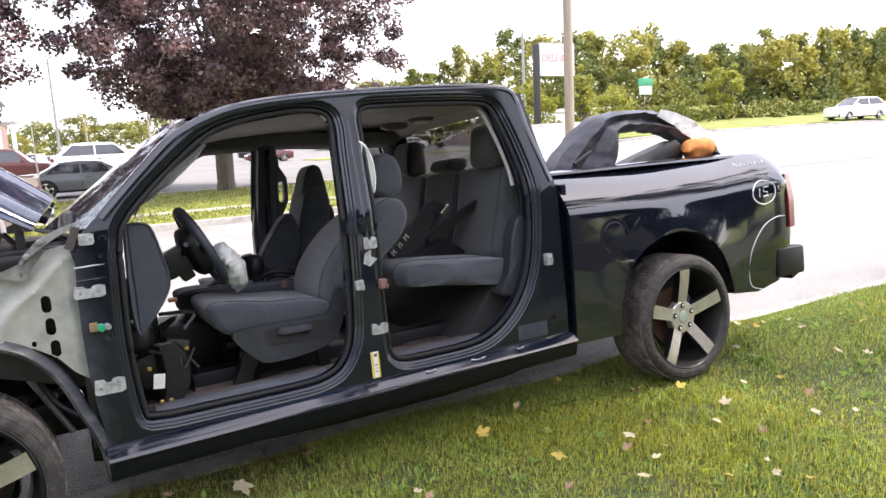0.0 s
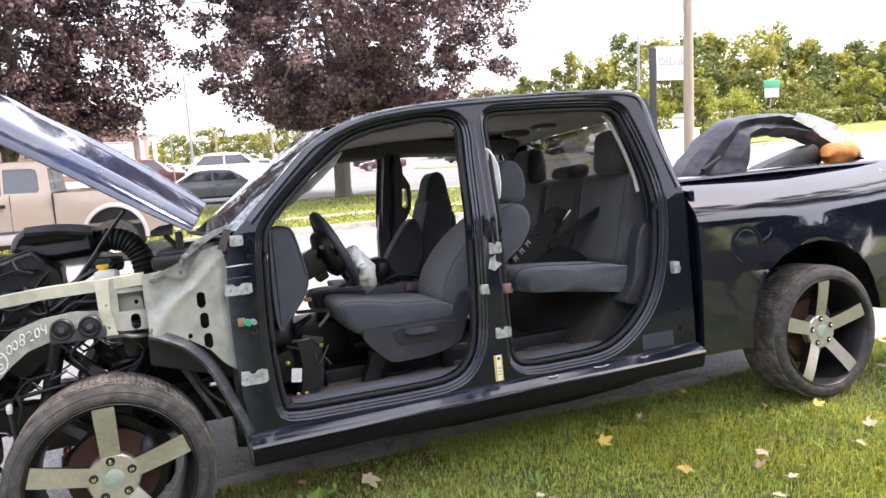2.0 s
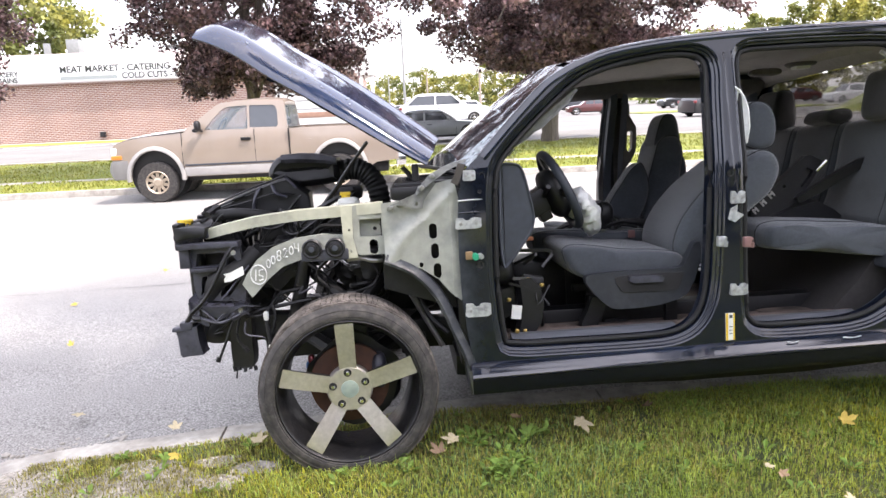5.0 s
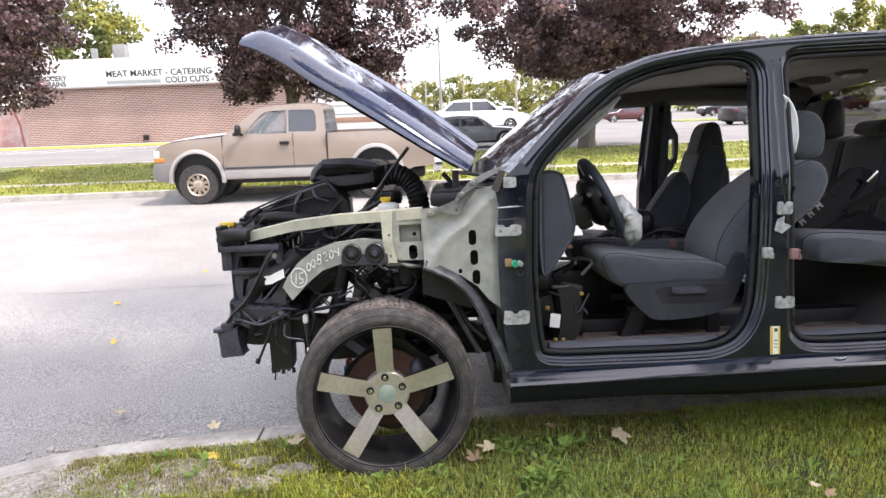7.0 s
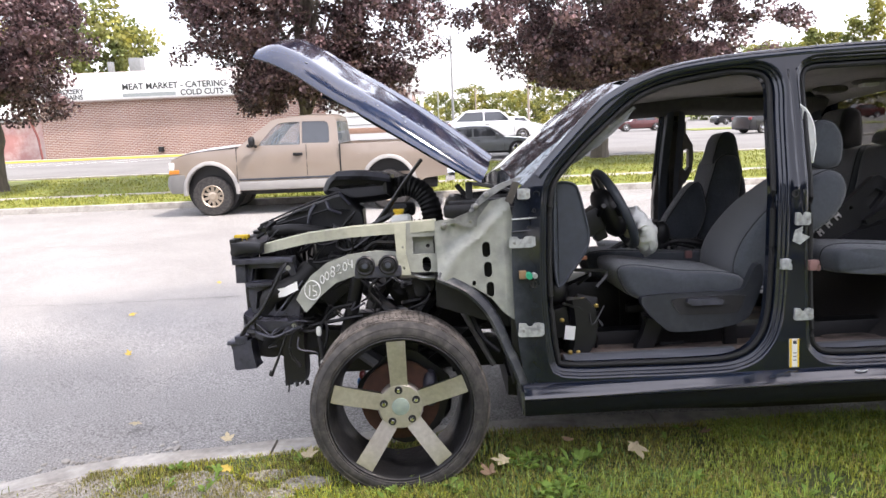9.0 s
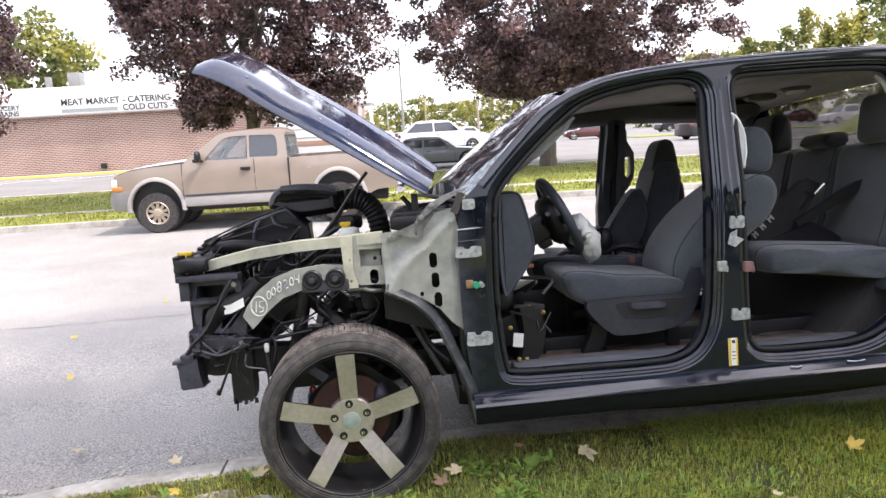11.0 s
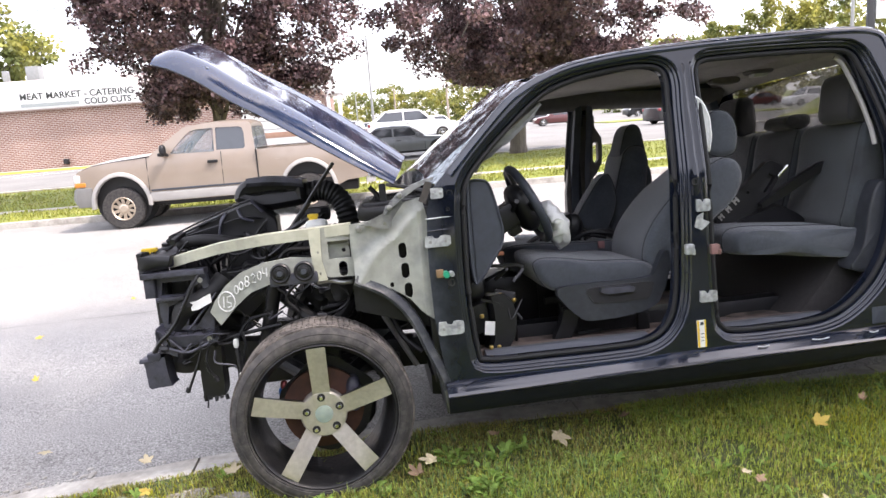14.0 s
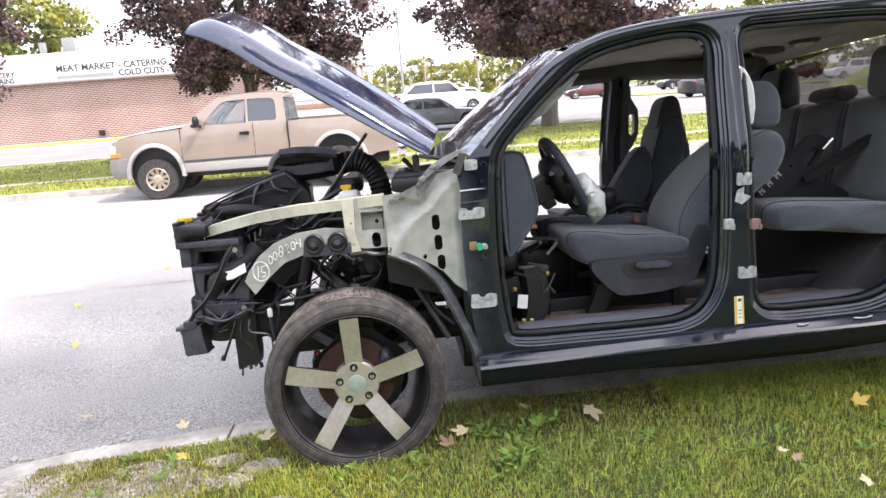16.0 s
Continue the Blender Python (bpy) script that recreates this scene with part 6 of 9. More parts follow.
# ---- hinge plates, latches, sticker on the pillars ----
def bracket(x0, x1, z0, z1, name="hinge_plate", notch=True, lift=0.012):
    bm = bmesh.new()
    y = side_y((x0 + x1) / 2, z0)
    w, h = x1 - x0, z1 - z0
    out = [(x0, z0 + h * 0.12), (x0 + w * 0.1, z0), (x1 - w * 0.12, z0), (x1, z0 + h * 0.15), (x1, z1 - h * 0.1), (x1 - w * 0.2, z1)]
    out += [(x0 + w * 0.62, z1 - h * 0.05), (x0 + w * 0.55, z1 - h * 0.25), (x0 + w * 0.4, z1 - h * 0.25), (x0 + w * 0.32, z1 - h * 0.02)] if notch else []
    out += [(x0 + w * 0.05, z1)]
    holes = []
    for f in (0.22, 0.8):
        cx, cz, r = x0 + w * f, z0 + h * 0.45, min(0.007, h * 0.2)
        holes.append([(cx + r * math.cos(a), cz + r * math.sin(a)) for a in (2 * math.pi * k / 10 for k in range(10))])
    plate(bm, out, holes, y - lift, lift)
    ob = part(name, bm, BRACKET, near_side, "bare zinc-grey hinge plate", 20)
    for f in (0.22, 0.8):
        bm = bmesh.new()
        lathe(bm, [(0.008, -0.006), (0.006, -0.012), (0.001, -0.012)], 6, (x0 + w * f, y - lift + 0.008, z0 + h * 0.45))
        part("bolt", bm, STEEL, ob)
    return ob


for a in ((0.465, 0.575, 0.968, 1.015), (0.488, 0.598, 0.592, 0.65), (1.638, 1.7, 1.005, 1.058), (1.632, 1.71, 0.61, 0.66)):
    bracket(*a)


def patch(name, out, mat, label="", lift=0.002, thick=0.004, parent=None, holes=()):
    bm = bmesh.new()
    cx, cz = out[0]
    plate(bm, out, list(holes), 0, thick, lambda x, z: side_y(x, z) - lift - thick)
    return part(name, bm, mat, parent or near_side, label, 20)


rect = lambda x0, x1, z0, z1: [(x0, z0), (x1, z0), (x1, z1), (x0, z1)]
st = patch("label_sticker", rect(1.613, 1.652, 0.412, 0.532), WHITE, "white label edged in yellow")
patch("sticker_edge", rect(1.613, 1.622, 0.412, 0.532), YELLOW, "", 0.006, 0.002, st)
patch("sticker_edge", rect(1.646, 1.652, 0.412, 0.532), YELLOW, "", 0.006, 0.002, st)
for z0, z1 in ((0.51, 0.524), (0.47, 0.474), (0.455, 0.458), (0.44, 0.443)):
    patch("print_bar", rect(1.628, 1.642, z0, z1), PLASTIC_GREY, "", 0.006, 0.001, st)
for x, z, mt in ((1.598, 0.848, BRACKET), (1.712, 0.838, RED), (0.0, 0, None)):
    if mt:
        bm = bmesh.new()
        y = side_y(x, z)
        box(bm, x - 0.02, x + 0.016, y - 0.02, y + 0.005, z - 0.022, z + 0.022, 0.005)
        tube(bm, [(x, y - 0.045, z - 0.018), (x, y - 0.05, z), (x, y - 0.045, z + 0.02)], 0.007, 8)
        part("door_striker", bm, BRACKET if mt is BRACKET else material("stained_latch", (0.28, 0.16, 0.15), 0.5, 0.3, 0.2), near_side)
bm = bmesh.new()
box(bm, 2.63, 2.665, 0.05, 0.09, 0.79, 0.85, 0.006)
tube(bm, [(2.65, 0.05, 0.8), (2.65, 0.035, 0.82), (2.65, 0.05, 0.84)], 0.007, 8)
part("door_striker", bm, BRACKET, near_side)
for x, z, r in ((1.64, 1.135, 0.011), (0.563, 0.812, 0.012), (0.588, 1.185, 0.011), (0.575, 1.12, 0.006), (2.66, 0.6, 0.012), (2.66, 0.5, 0.016)):
    bm = bmesh.new()
    lathe(bm, [(r * 1.35, 0.0), (r * 1.3, -0.004), (r, -0.003), (r * 0.9, 0.006), (0.001, 0.006)], 14, (x, side_y(x, z), z))
    part("grommet", bm, RUBBER, near_side)
# wiring plug on the front post
bm = bmesh.new()
y = side_y(0.53, 0.85)
box(bm, 0.502, 0.532, y - 0.018, y + 0.01, 0.838, 0.872, 0.004)
plug = part("wiring_plug", bm, material("brown_plug", (0.25, 0.16, 0.08), 0.6, vary=0.1), near_side, "brown and green wiring plug")
for x, mt, s in ((0.54, GREEN_PLUG, 0.014), (0.562, BRACKET, 0.011)):
    bm = bmesh.new()
    tube(bm, [(x, y - 0.004, 0.853), (x + 0.004, y - 0.03, 0.85)], s, 10)
    part("plug_body", bm, mt, plug)
# scraped bracket at the post's head
bracket(0.507, 0.56, 1.168, 1.212, "mirror_bracket", False)
# pressed seam across the post, and the flange that runs up from the wing to the windscreen's foot
bm = bmesh.new()
tube(bm, [(x, side_y(0.5, 1.08) - 0.001, z) for x, z in ((0.482, 1.086), (0.54, 1.088), (0.59, 1.089))], 0.0035, 6)
part("pressed_seam", bm, BRACKET, near_side)
bm = bmesh.new()
tube(bm, [(x, side_y(0.5, 1.05) - 0.001, z) for x, z in ((0.482, 1.035), (0.54, 1.037), (0.585, 1.038))], 0.003, 6)
part("pressed_seam", bm, JAMB, near_side)
bm = bmesh.new()
rings = []
for x, z, w in ((0.31, 1.126, 0.006), (0.335, 1.152, 0.01), (0.38, 1.192, 0.014), (0.44, 1.224, 0.011), (0.49, 1.244, 0.008), (0.525, 1.254, 0.005)):
    rings.append([(x - 0.5 * w, 0.11, z + w), (x - 0.4 * w, 0.098, z + 0.9 * w), (x + 0.5 * w, 0.096, z - 0.9 * w), (x + 0.6 * w, 0.11, z - w)])
loft(bm, rings)
fl = part("wing_flange", bm, material("misted_flange", (0.2, 0.205, 0.2), 0.5, 0.1, 0.3, 30.0, tint=(0.08, 0.085, 0.09), tint_scale=20.0), near_side, "pale primered flange at the windscreen's foot", 30)
for x, z in ((0.381, 1.196), (0.335, 1.15)):
    bm = bmesh.new()
    lathe(bm, [(0.012, 0.0), (0.011, -0.005), (0.007, -0.006), (0.007, -0.013), (0.001, -0.013)], 8, (x, 0.098, z))
    part("bolt", bm, STEEL, fl)
bm = bmesh.new()
plate(bm, [(0.49, 1.243), (0.521, 1.237), (0.5, 1.19), (0.484, 1.15), (0.456, 1.165), (0.474, 1.2)], [], 0.086, 0.016)
part("hinge_stop", bm, material("brown_dusty_steel", (0.07, 0.062, 0.055), 0.7, 0.2, 0.3, 30.0), near_side, "dusty dark steel stop", 20)
# scratches along the sill and light scuffs on the middle pillar
for x0, x1, z in ((1.87, 1.92, 0.4185), (2.12, 2.2, 0.42), (2.39, 2.43, 0.4215)):
    bm = bmesh.new()
    b = 0.028 * ((x0 + x1) / 2 - 0.5) / 2.26
    tube(bm, smooth_path([(x0, 0.05, 0.377 + b), ((x0 + x1) / 2, 0.046, 0.373 + b), (x1, 0.05, 0.377 + b)], 4), 0.003, 5)
    part("scrape", bm, BRACKET, near_side, "bare metal scrape")
patch("scuff", [(1.628, 0.94), (1.66, 0.925), (1.7, 0.955), (1.668, 0.97), (1.672, 1.0), (1.64, 0.985)], BRACKET, "scuffed bare metal", 0.001, 0.002)
bm = bmesh.new()
for k in range(7):
    box(bm, 2.435 + 0.006 * k, 2.61, side_y(2.5, 0.5) - 0.006, side_y(2.5, 0.5) + 0.002, 0.428 + 0.0095 * k, 0.434 + 0.0095 * k, 0.002)
box(bm, 2.43, 2.615, side_y(2.5, 0.5) - 0.002, side_y(2.5, 0.5) + 0.002, 0.424, 0.5)
part("vent_slats", bm, PLASTIC_GREY, near_side, "ribbed grey vent plate")


# ---- wheels ----
CAP_GREEN = material("cap_green", (0.3, 0.36, 0.31), 0.4, 0.2, 0.2, 60.0, tint=(0.2, 0.26, 0.24), tint_scale=30.0)
def big_wheel(x, steer=0.0, mirror=False):
    """A 22-inch five-spoke wheel on a low tyre; its face towards -y."""
    m = (pose(x, 0.0, 0.35) @ Matrix.Diagonal((0.985, 1, 0.985, 1)) if x > 1 else pose(x, 0.0, 0.331, 0, 0, steer)) if not mirror else pose(x, 2.0, 0.374, 0, 0, 180)
    bm = bmesh.new()
    prof = [(0.3, 0.012), (0.305, 0.001), (0.309, -0.004), (0.313, -0.002), (0.316, -0.0055), (0.328, -0.007), (0.34, -0.003), (0.343, -0.001), (0.345, -0.003), (0.354, 0.003), (0.366, 0.018), (0.3685, 0.03), (0.3692, 0.06), (0.3695, 0.14), (0.3692, 0.22), (0.3685, 0.25), (0.364, 0.262), (0.33, 0.28), (0.3, 0.27)]
    lathe(bm, prof, 64, closed=True)
    bmesh.ops.transform(bm, matrix=m, verts=bm.verts)
    ty = part("wheel", bm, TYRE, wreck, "low-profile worn tyre on a five-spoke alloy rim", 40)
    # tread grooves: raised ribs and sipes
    bm = bmesh.new()
    for i, (yy, hw, count) in enumerate(((0.033, 0.011, 150), (0.062, 0.014, 110), (0.1, 0.02, 96), (0.14, 0.016, 96), (0.18, 0.02, 96), (0.218, 0.014, 110), (0.247, 0.011, 150))):
        sk = (0.35, 0.6, 0.5, 0.0, -0.5, -0.6, -0.35)[i]
        drop = 0.0022 if i in (0, 6) else 0.0
        for k in range(count):
            a0, a1 = 2 * math.pi * (k + 0.07) / count, 2 * math.pi * (k + 0.9) / count
            vs = []
            for r in (0.367 - drop, 0.376 - drop):
                for a, dy in ((a0, -hw), (a1, -hw), (a1, hw), (a0, hw)):
                    vs.append(bm.verts.new((r * math.cos(a + sk * dy), yy + dy, r * math.sin(a + sk * dy))))
            for q in ((4, 5, 6, 7), (0, 1, 5, 4), (1, 2, 6, 5), (2, 3, 7, 6), (3, 0, 4, 7)):
                bm.faces.new([vs[i_] for i_ in q])
    bmesh.ops.transform(bm, matrix=m, verts=bm.verts)
    part("tread", bm, TREAD, ty, "worn tread blocks", 10)
    bm = bmesh.new()
    lathe(bm, [(0.306, 0.004), (0.298, -0.002), (0.291, 0.006), (0.287, 0.03), (0.272, 0.06), (0.266, 0.16), (0.262, 0.25), (0.285, 0.262), (0.29, 0.25)], 64, caps=False)
    bmesh.ops.transform(bm, matrix=m, verts=bm.verts)
    part("rim_barrel", bm, RIM_BLACK, ty, "black deep-dish rim barrel", 40)
    face_y, hub_y = 0.006, 0.052
    for k in range(5):
        a = radians(91 + 72 * k)
        rot = m @ Matrix.Rotation(-a + math.pi / 2, 4, "Y")
        bm = bmesh.new()
        prof = []
        for r, w, yf in ((0.05, 0.04, hub_y), (0.085, 0.036, hub_y - 0.004), (0.13, 0.036, hub_y - 0.016), (0.21, 0.0375, face_y + 0.012), (0.27, 0.0385, face_y + 0.002), (0.287, 0.0385, face_y + 0.002)):
            prof.append([(-w, yf, r), (w, yf, r), (w * 0.9, yf + 0.005, r), (-w * 0.9, yf + 0.005, r)])
        loft(bm, prof)
        bmesh.ops.transform(bm, matrix=rot, verts=bm.verts)
        part("spoke_face", bm, RIM_FACE, ty, "brushed machined spoke face", 20)
        bm = bmesh.new()
        prof = []
        for r, w, yf, d in ((0.05, 0.04, hub_y + 0.004, 0.06), (0.085, 0.036, hub_y, 0.055), (0.13, 0.036, hub_y - 0.012, 0.06), (0.21, 0.0375, face_y + 0.016, 0.05), (0.287, 0.0385, face_y + 0.006, 0.04)):
            prof.append([(-w * 0.97, yf, r), (w * 0.97, yf, r), (w * 0.7, yf + d, r), (-w * 0.7, yf + d, r)])
        loft(bm, prof)
        bmesh.ops.transform(bm, matrix=rot, verts=bm.verts)
        part("spoke", bm, RIM_BLACK, ty, "black spoke back", 30)
    bm = bmesh.new()
    lathe(bm, [(0.098, hub_y + 0.04), (0.096, hub_y + 0.002), (0.09, hub_y - 0.006), (0.001, hub_y - 0.006)], 40)
    bmesh.ops.transform(bm, matrix=m, verts=bm.verts)
    part("hub_face", bm, RIM_FACE, ty, "machined hub face with a plain cap", 25)
    bm = bmesh.new()
    lathe(bm, [(0.038, hub_y - 0.004), (0.037, hub_y - 0.008), (0.03, hub_y - 0.01), (0.001, hub_y - 0.01)], 28)
    bmesh.ops.transform(bm, matrix=m, verts=bm.verts)
    part("centre_cap", bm, CAP_GREEN, ty, "plain grey-green centre cap", 25)
    for k in range(5):
        a = radians(94 + 72 * k)
        cx, cz = 0.071 * math.cos(a), 0.071 * math.sin(a)
        bm = bmesh.new()
        lathe(bm, [(0.017, hub_y - 0.008), (0.0155, hub_y - 0.007), (0.001, hub_y - 0.007)], 14, (cx, 0, cz))
        bmesh.ops.transform(bm, matrix=m, verts=bm.verts)
        part("lug_hole", bm, PLASTIC, ty)
        bm = bmesh.new()
        lathe(bm, [(0.0095, hub_y - 0.006), (0.0095, hub_y - 0.018), (0.007, hub_y - 0.021), (0.001, hub_y - 0.021)], 6, (cx, 0, cz))
        bmesh.ops.transform(bm, matrix=m, verts=bm.verts)
        part("lug_nut", bm, CHROME, ty)
    bm = bmesh.new()
    lathe(bm, [(0.17, 0.14), (0.17, 0.165), (0.09, 0.168), (0.088, 0.13), (0.17, 0.14)], 40)
    lathe(bm, [(0.088, 0.12), (0.088, 0.17), (0.01, 0.17)], 24)
    bmesh.ops.transform(bm, matrix=m, verts=bm.verts)
    part("brake_disc", bm, RUST, ty, "rust-brown brake disc", 30)
    bm = bmesh.new()
    plate(bm, [(0.02 + (0.2 + 0.015 * math.sin(5 * a)) * math.cos(a), (0.2 + 0.012 * math.cos(4 * a)) * math.sin(a)) for a in (2 * math.pi * k / 30 for k in range(-9, 17))], [], 0.19, 0.012)
    blob(bm, (0.1, 0.25, -0.03), (0.13, 0.06, 0.12), 8)
    bmesh.ops.transform(bm, matrix=m, verts=bm.verts)
    part("dust_shield", bm, PLASTIC, ty, "black brake dust shield", 30)
    bm = bmesh.new()
    blob(bm, (0.13, 0.16, 0.04), (0.035, 0.05, 0.08), 8)
    bmesh.ops.transform(bm, matrix=m, verts=bm.verts)
    part("brake_caliper", bm, PLASTIC_SLATE, ty)
    return ty


big_wheel(-0.015, 4.0)
big_wheel(3.57)
big_wheel(0.0, 0, True)
big_wheel(3.57, 0, True)


# ---- load bed ----
ARCH = [(4.0, 0.42), (3.985, 0.5), (3.95, 0.6), (3.9, 0.69), (3.82, 0.77), (3.7, 0.835), (3.56, 0.862), (3.42, 0.85), (3.29, 0.805), (3.19, 0.735), (3.12, 0.63), (3.085, 0.5), (3.08, 0.34)]
BED_OUT = [(2.785, 0.34), (2.785, 0.7), (2.785, 1.0), (2.785, 1.14), (2.79, 1.272), (3.2, 1.275), (3.6, 1.276), (4.1, 1.276), (4.42, 1.272), (4.54, 1.258), (4.6, 1.225), (4.632, 1.15), (4.635, 0.9), (4.62, 0.72), (4.59, 0.62), (4.53, 0.5), (4.45, 0.43), (4.25, 0.39)] + ARCH


def bed_y(x, z):
    u = max(0.0, z - float(np.interp(x, (2.8, 3.5, 4.1, 4.45), (1.03, 1.01, 1.03, 1.06))))
    y = 0.035 + 0.25 * u + 3.0 * u * u + (0.06 * (0.75 - z) if z < 0.75 else 0.0)
    d = math.hypot(x - 3.55, (z - 0.42))
    return y - 0.03 * max(0, 1 - abs(d - 0.46) / 0.14) + 0.05 * max(0, (x - 4.5) / 0.15) ** 2


for mir in (False, True):
    bm = bmesh.new()
    plate(bm, BED_OUT, [], 0, 0.03, bed_y, [("z", v) for v in (0.45, 0.55, 0.65, 0.75, 0.88, 0.95)] + [("z", 1.0 + 0.016 * k) for k in range(17)] + [("x", v) for v in (3.0, 3.2, 3.4, 3.6, 3.8, 4.0, 4.2, 4.5, 4.57)])
    bs = part("bed_side", bm if not mir else flip(bm), BED_PAINT, wreck, "black load-bed side panel", 60)
    bm = bmesh.new()
    loft(bm, [[(x, y, z + dz) for y, dz in ((0.21, -0.006), (0.225, 0.006), (0.3, 0.008), (0.315, -0.02), (0.315, -0.5))] for x, z in ((2.8, 1.255), (3.6, 1.258), (4.42, 1.254), (4.54, 1.235))], closed=False)
    part("bed_rail", bm if not mir else flip(bm), PAINT, bs)
    bm = bmesh.new()
    lo = [[(x, y, z) for x, z in ARCH[::-1]] for y in (0.03, 0.25, 0.42)]
    loft(bm, lo, closed=False)
    box(bm, 3.1, 4.0, 0.4, 0.42, 0.42, 0.86)
    part("wheel_house", bm if not mir else flip(bm), PLASTIC, bs)
bed_near = bpy.data.objects["bed_side"]
bm = bmesh.new()
box(bm, 2.79, 4.6, 0.2, 1.8, 0.66, 0.7)
box(bm, 2.79, 2.83, 0.1, 1.9, 0.66, 1.2, 0.01)
part("bed_floor", bm, PAINT, wreck)
bm = bmesh.new()
box(bm, 4.585, 4.64, 0.25, 1.75, 0.66, 1.235, 0.015)
box(bm, 4.585, 4.635, 0.08, 1.92, 0.66, 1.06, 0.015)
part("tailgate", bm, PAINT, wreck)
bm = bmesh.new()
loft(bm, [[(4.6 + dx, y, z) for dx, z in ((0.0, 0.42), (0.1, 0.46), (0.12, 0.56), (0.1, 0.635), (0.0, 0.64))] for y in (0.06, 0.2, 1.0, 1.8, 1.94)])
box(bm, 4.44, 4.7, 0.03, 0.1, 0.45, 0.635, 0.025)
part("rear_bumper", bm, PLASTIC, wreck, "black rear bumper")
bm = bmesh.new()
loft(bm, [[(4.565, 0.03, 0.765), (4.64, 0.05, 0.765), (4.645, 0.16, 0.765), (4.58, 0.16, 0.765)], [(4.562, 0.028, 0.95), (4.645, 0.05, 0.95), (4.65, 0.16, 0.95), (4.58, 0.16, 0.95)], [(4.57, 0.055, 1.11), (4.637, 0.075, 1.11), (4.645, 0.17, 1.11), (4.58, 0.17, 1.11)]])
part("tail_light", bm, RED, wreck, "red tail light lens", 30)
bm = bmesh.new()
lathe(bm, [(0.098, 0.0), (0.096, -0.003), (0.09, -0.0035), (0.086, 0.0), (0.084, 0.002), (0.075, -0.0025), (0.001, -0.004)], 40, (3.08, 0.034, 0.888))
flap = part("fuel_flap", bm, PAINT, bed_near, "round black fuel flap", 20)
bm = bmesh.new()
lathe(bm, [(0.1, 0.0), (0.1, -0.003), (0.096, -0.003), (0.096, 0.0)], 40, (3.08, 0.0335, 0.888))
part("flap_ring", bm, RUBBER, flap)


def paint_pen(pts, fy, r=0.004, parent=None, closed=False):
    bm = bmesh.new()
    tube(bm, [(x, fy(x, z) - 0.001, z) for x, z in pts], r, 5, closed=closed, flat=1)
    return part("paint_pen_mark", bm, CHALK, parent, "white paint-pen mark")


ring = lambda cx, cz, rx_, rz_, n=28: [(cx + rx_ * math.cos(2 * math.pi * k / n), cz + rz_ * math.sin(2 * math.pi * k / n)) for k in range(n)]
paint_pen(ring(4.335, 1.012, 0.108, 0.075), bed_y, 0.0045, bed_near, True)
paint_pen([(4.29, 0.985), (4.292, 1.04)], bed_y, 0.0035, bed_near)
paint_pen([(4.375, 1.045), (4.33, 1.043), (4.327, 1.018), (4.365, 1.012), (4.37, 0.99), (4.325, 0.985)], bed_y, 0.0035, bed_near)
arc = smooth_path([(4.52, 0.845, 0), (4.44, 0.845, 0), (4.33, 0.81, 0), (4.24, 0.73, 0), (4.18, 0.62, 0), (4.17, 0.5, 0), (4.2, 0.43, 0), (4.29, 0.4, 0)], 5)
paint_pen([(p.x, p.y) for p in arc], bed_y, 0.003, bed_near)
for k in range(5):
    x = 4.2 + 0.06 * k
    paint_pen([(x, 1.19), (x + 0.02, 1.21), (x + 0.035, 1.19)], bed_y, 0.003, bed_near)

# chassis and underside
bm = bmesh.new()
for y in (0.52, 1.34):
    box(bm, -0.45, 4.6, y, y + 0.12, 0.36, 0.5, 0.01)
for x in (0.2, 1.2, 2.6, 4.2):
    box(bm, x, x + 0.12, 0.5, 1.5, 0.34, 0.44, 0.01)
box(bm, 1.5, 2.5, 0.25, 0.5, 0.27, 0.4, 0.03)
tube(bm, [(0.5, 1.0, 0.36), (3.5, 1.0, 0.38)], 0.05, 10)
tube(bm, [(3.57, 0.25, 0.38), (3.57, 1.75, 0.38)], 0.05, 10)
part("chassis_frame", bm, PLASTIC, wreck)
bm = bmesh.new()
box(bm, 1.2, 2.7, 0.16, 0.5, 0.25, 0.37, 0.04)
part("fuel_tank", bm, PLASTIC, wreck, "black fuel tank under the cab")
# low black block, added to shut out light and darken the ground below
bm = bmesh.new()
loft(bm, [[(x, 0.26, z + 0.1), (x, 0.3, z + 0.02), (x, 0.42, z), (x, 1.6, z), (x, 1.8, z + 0.06), (x, 1.8, 0.38), (x, 0.26, 0.38)] for x, z in ((0.45, 0.26), (0.75, 0.215), (1.0, 0.17), (1.5, 0.15), (2.1, 0.15), (2.5, 0.17), (2.75, 0.215), (2.9, 0.26))])
part("added_underbody_block", bm, PLASTIC, wreck)


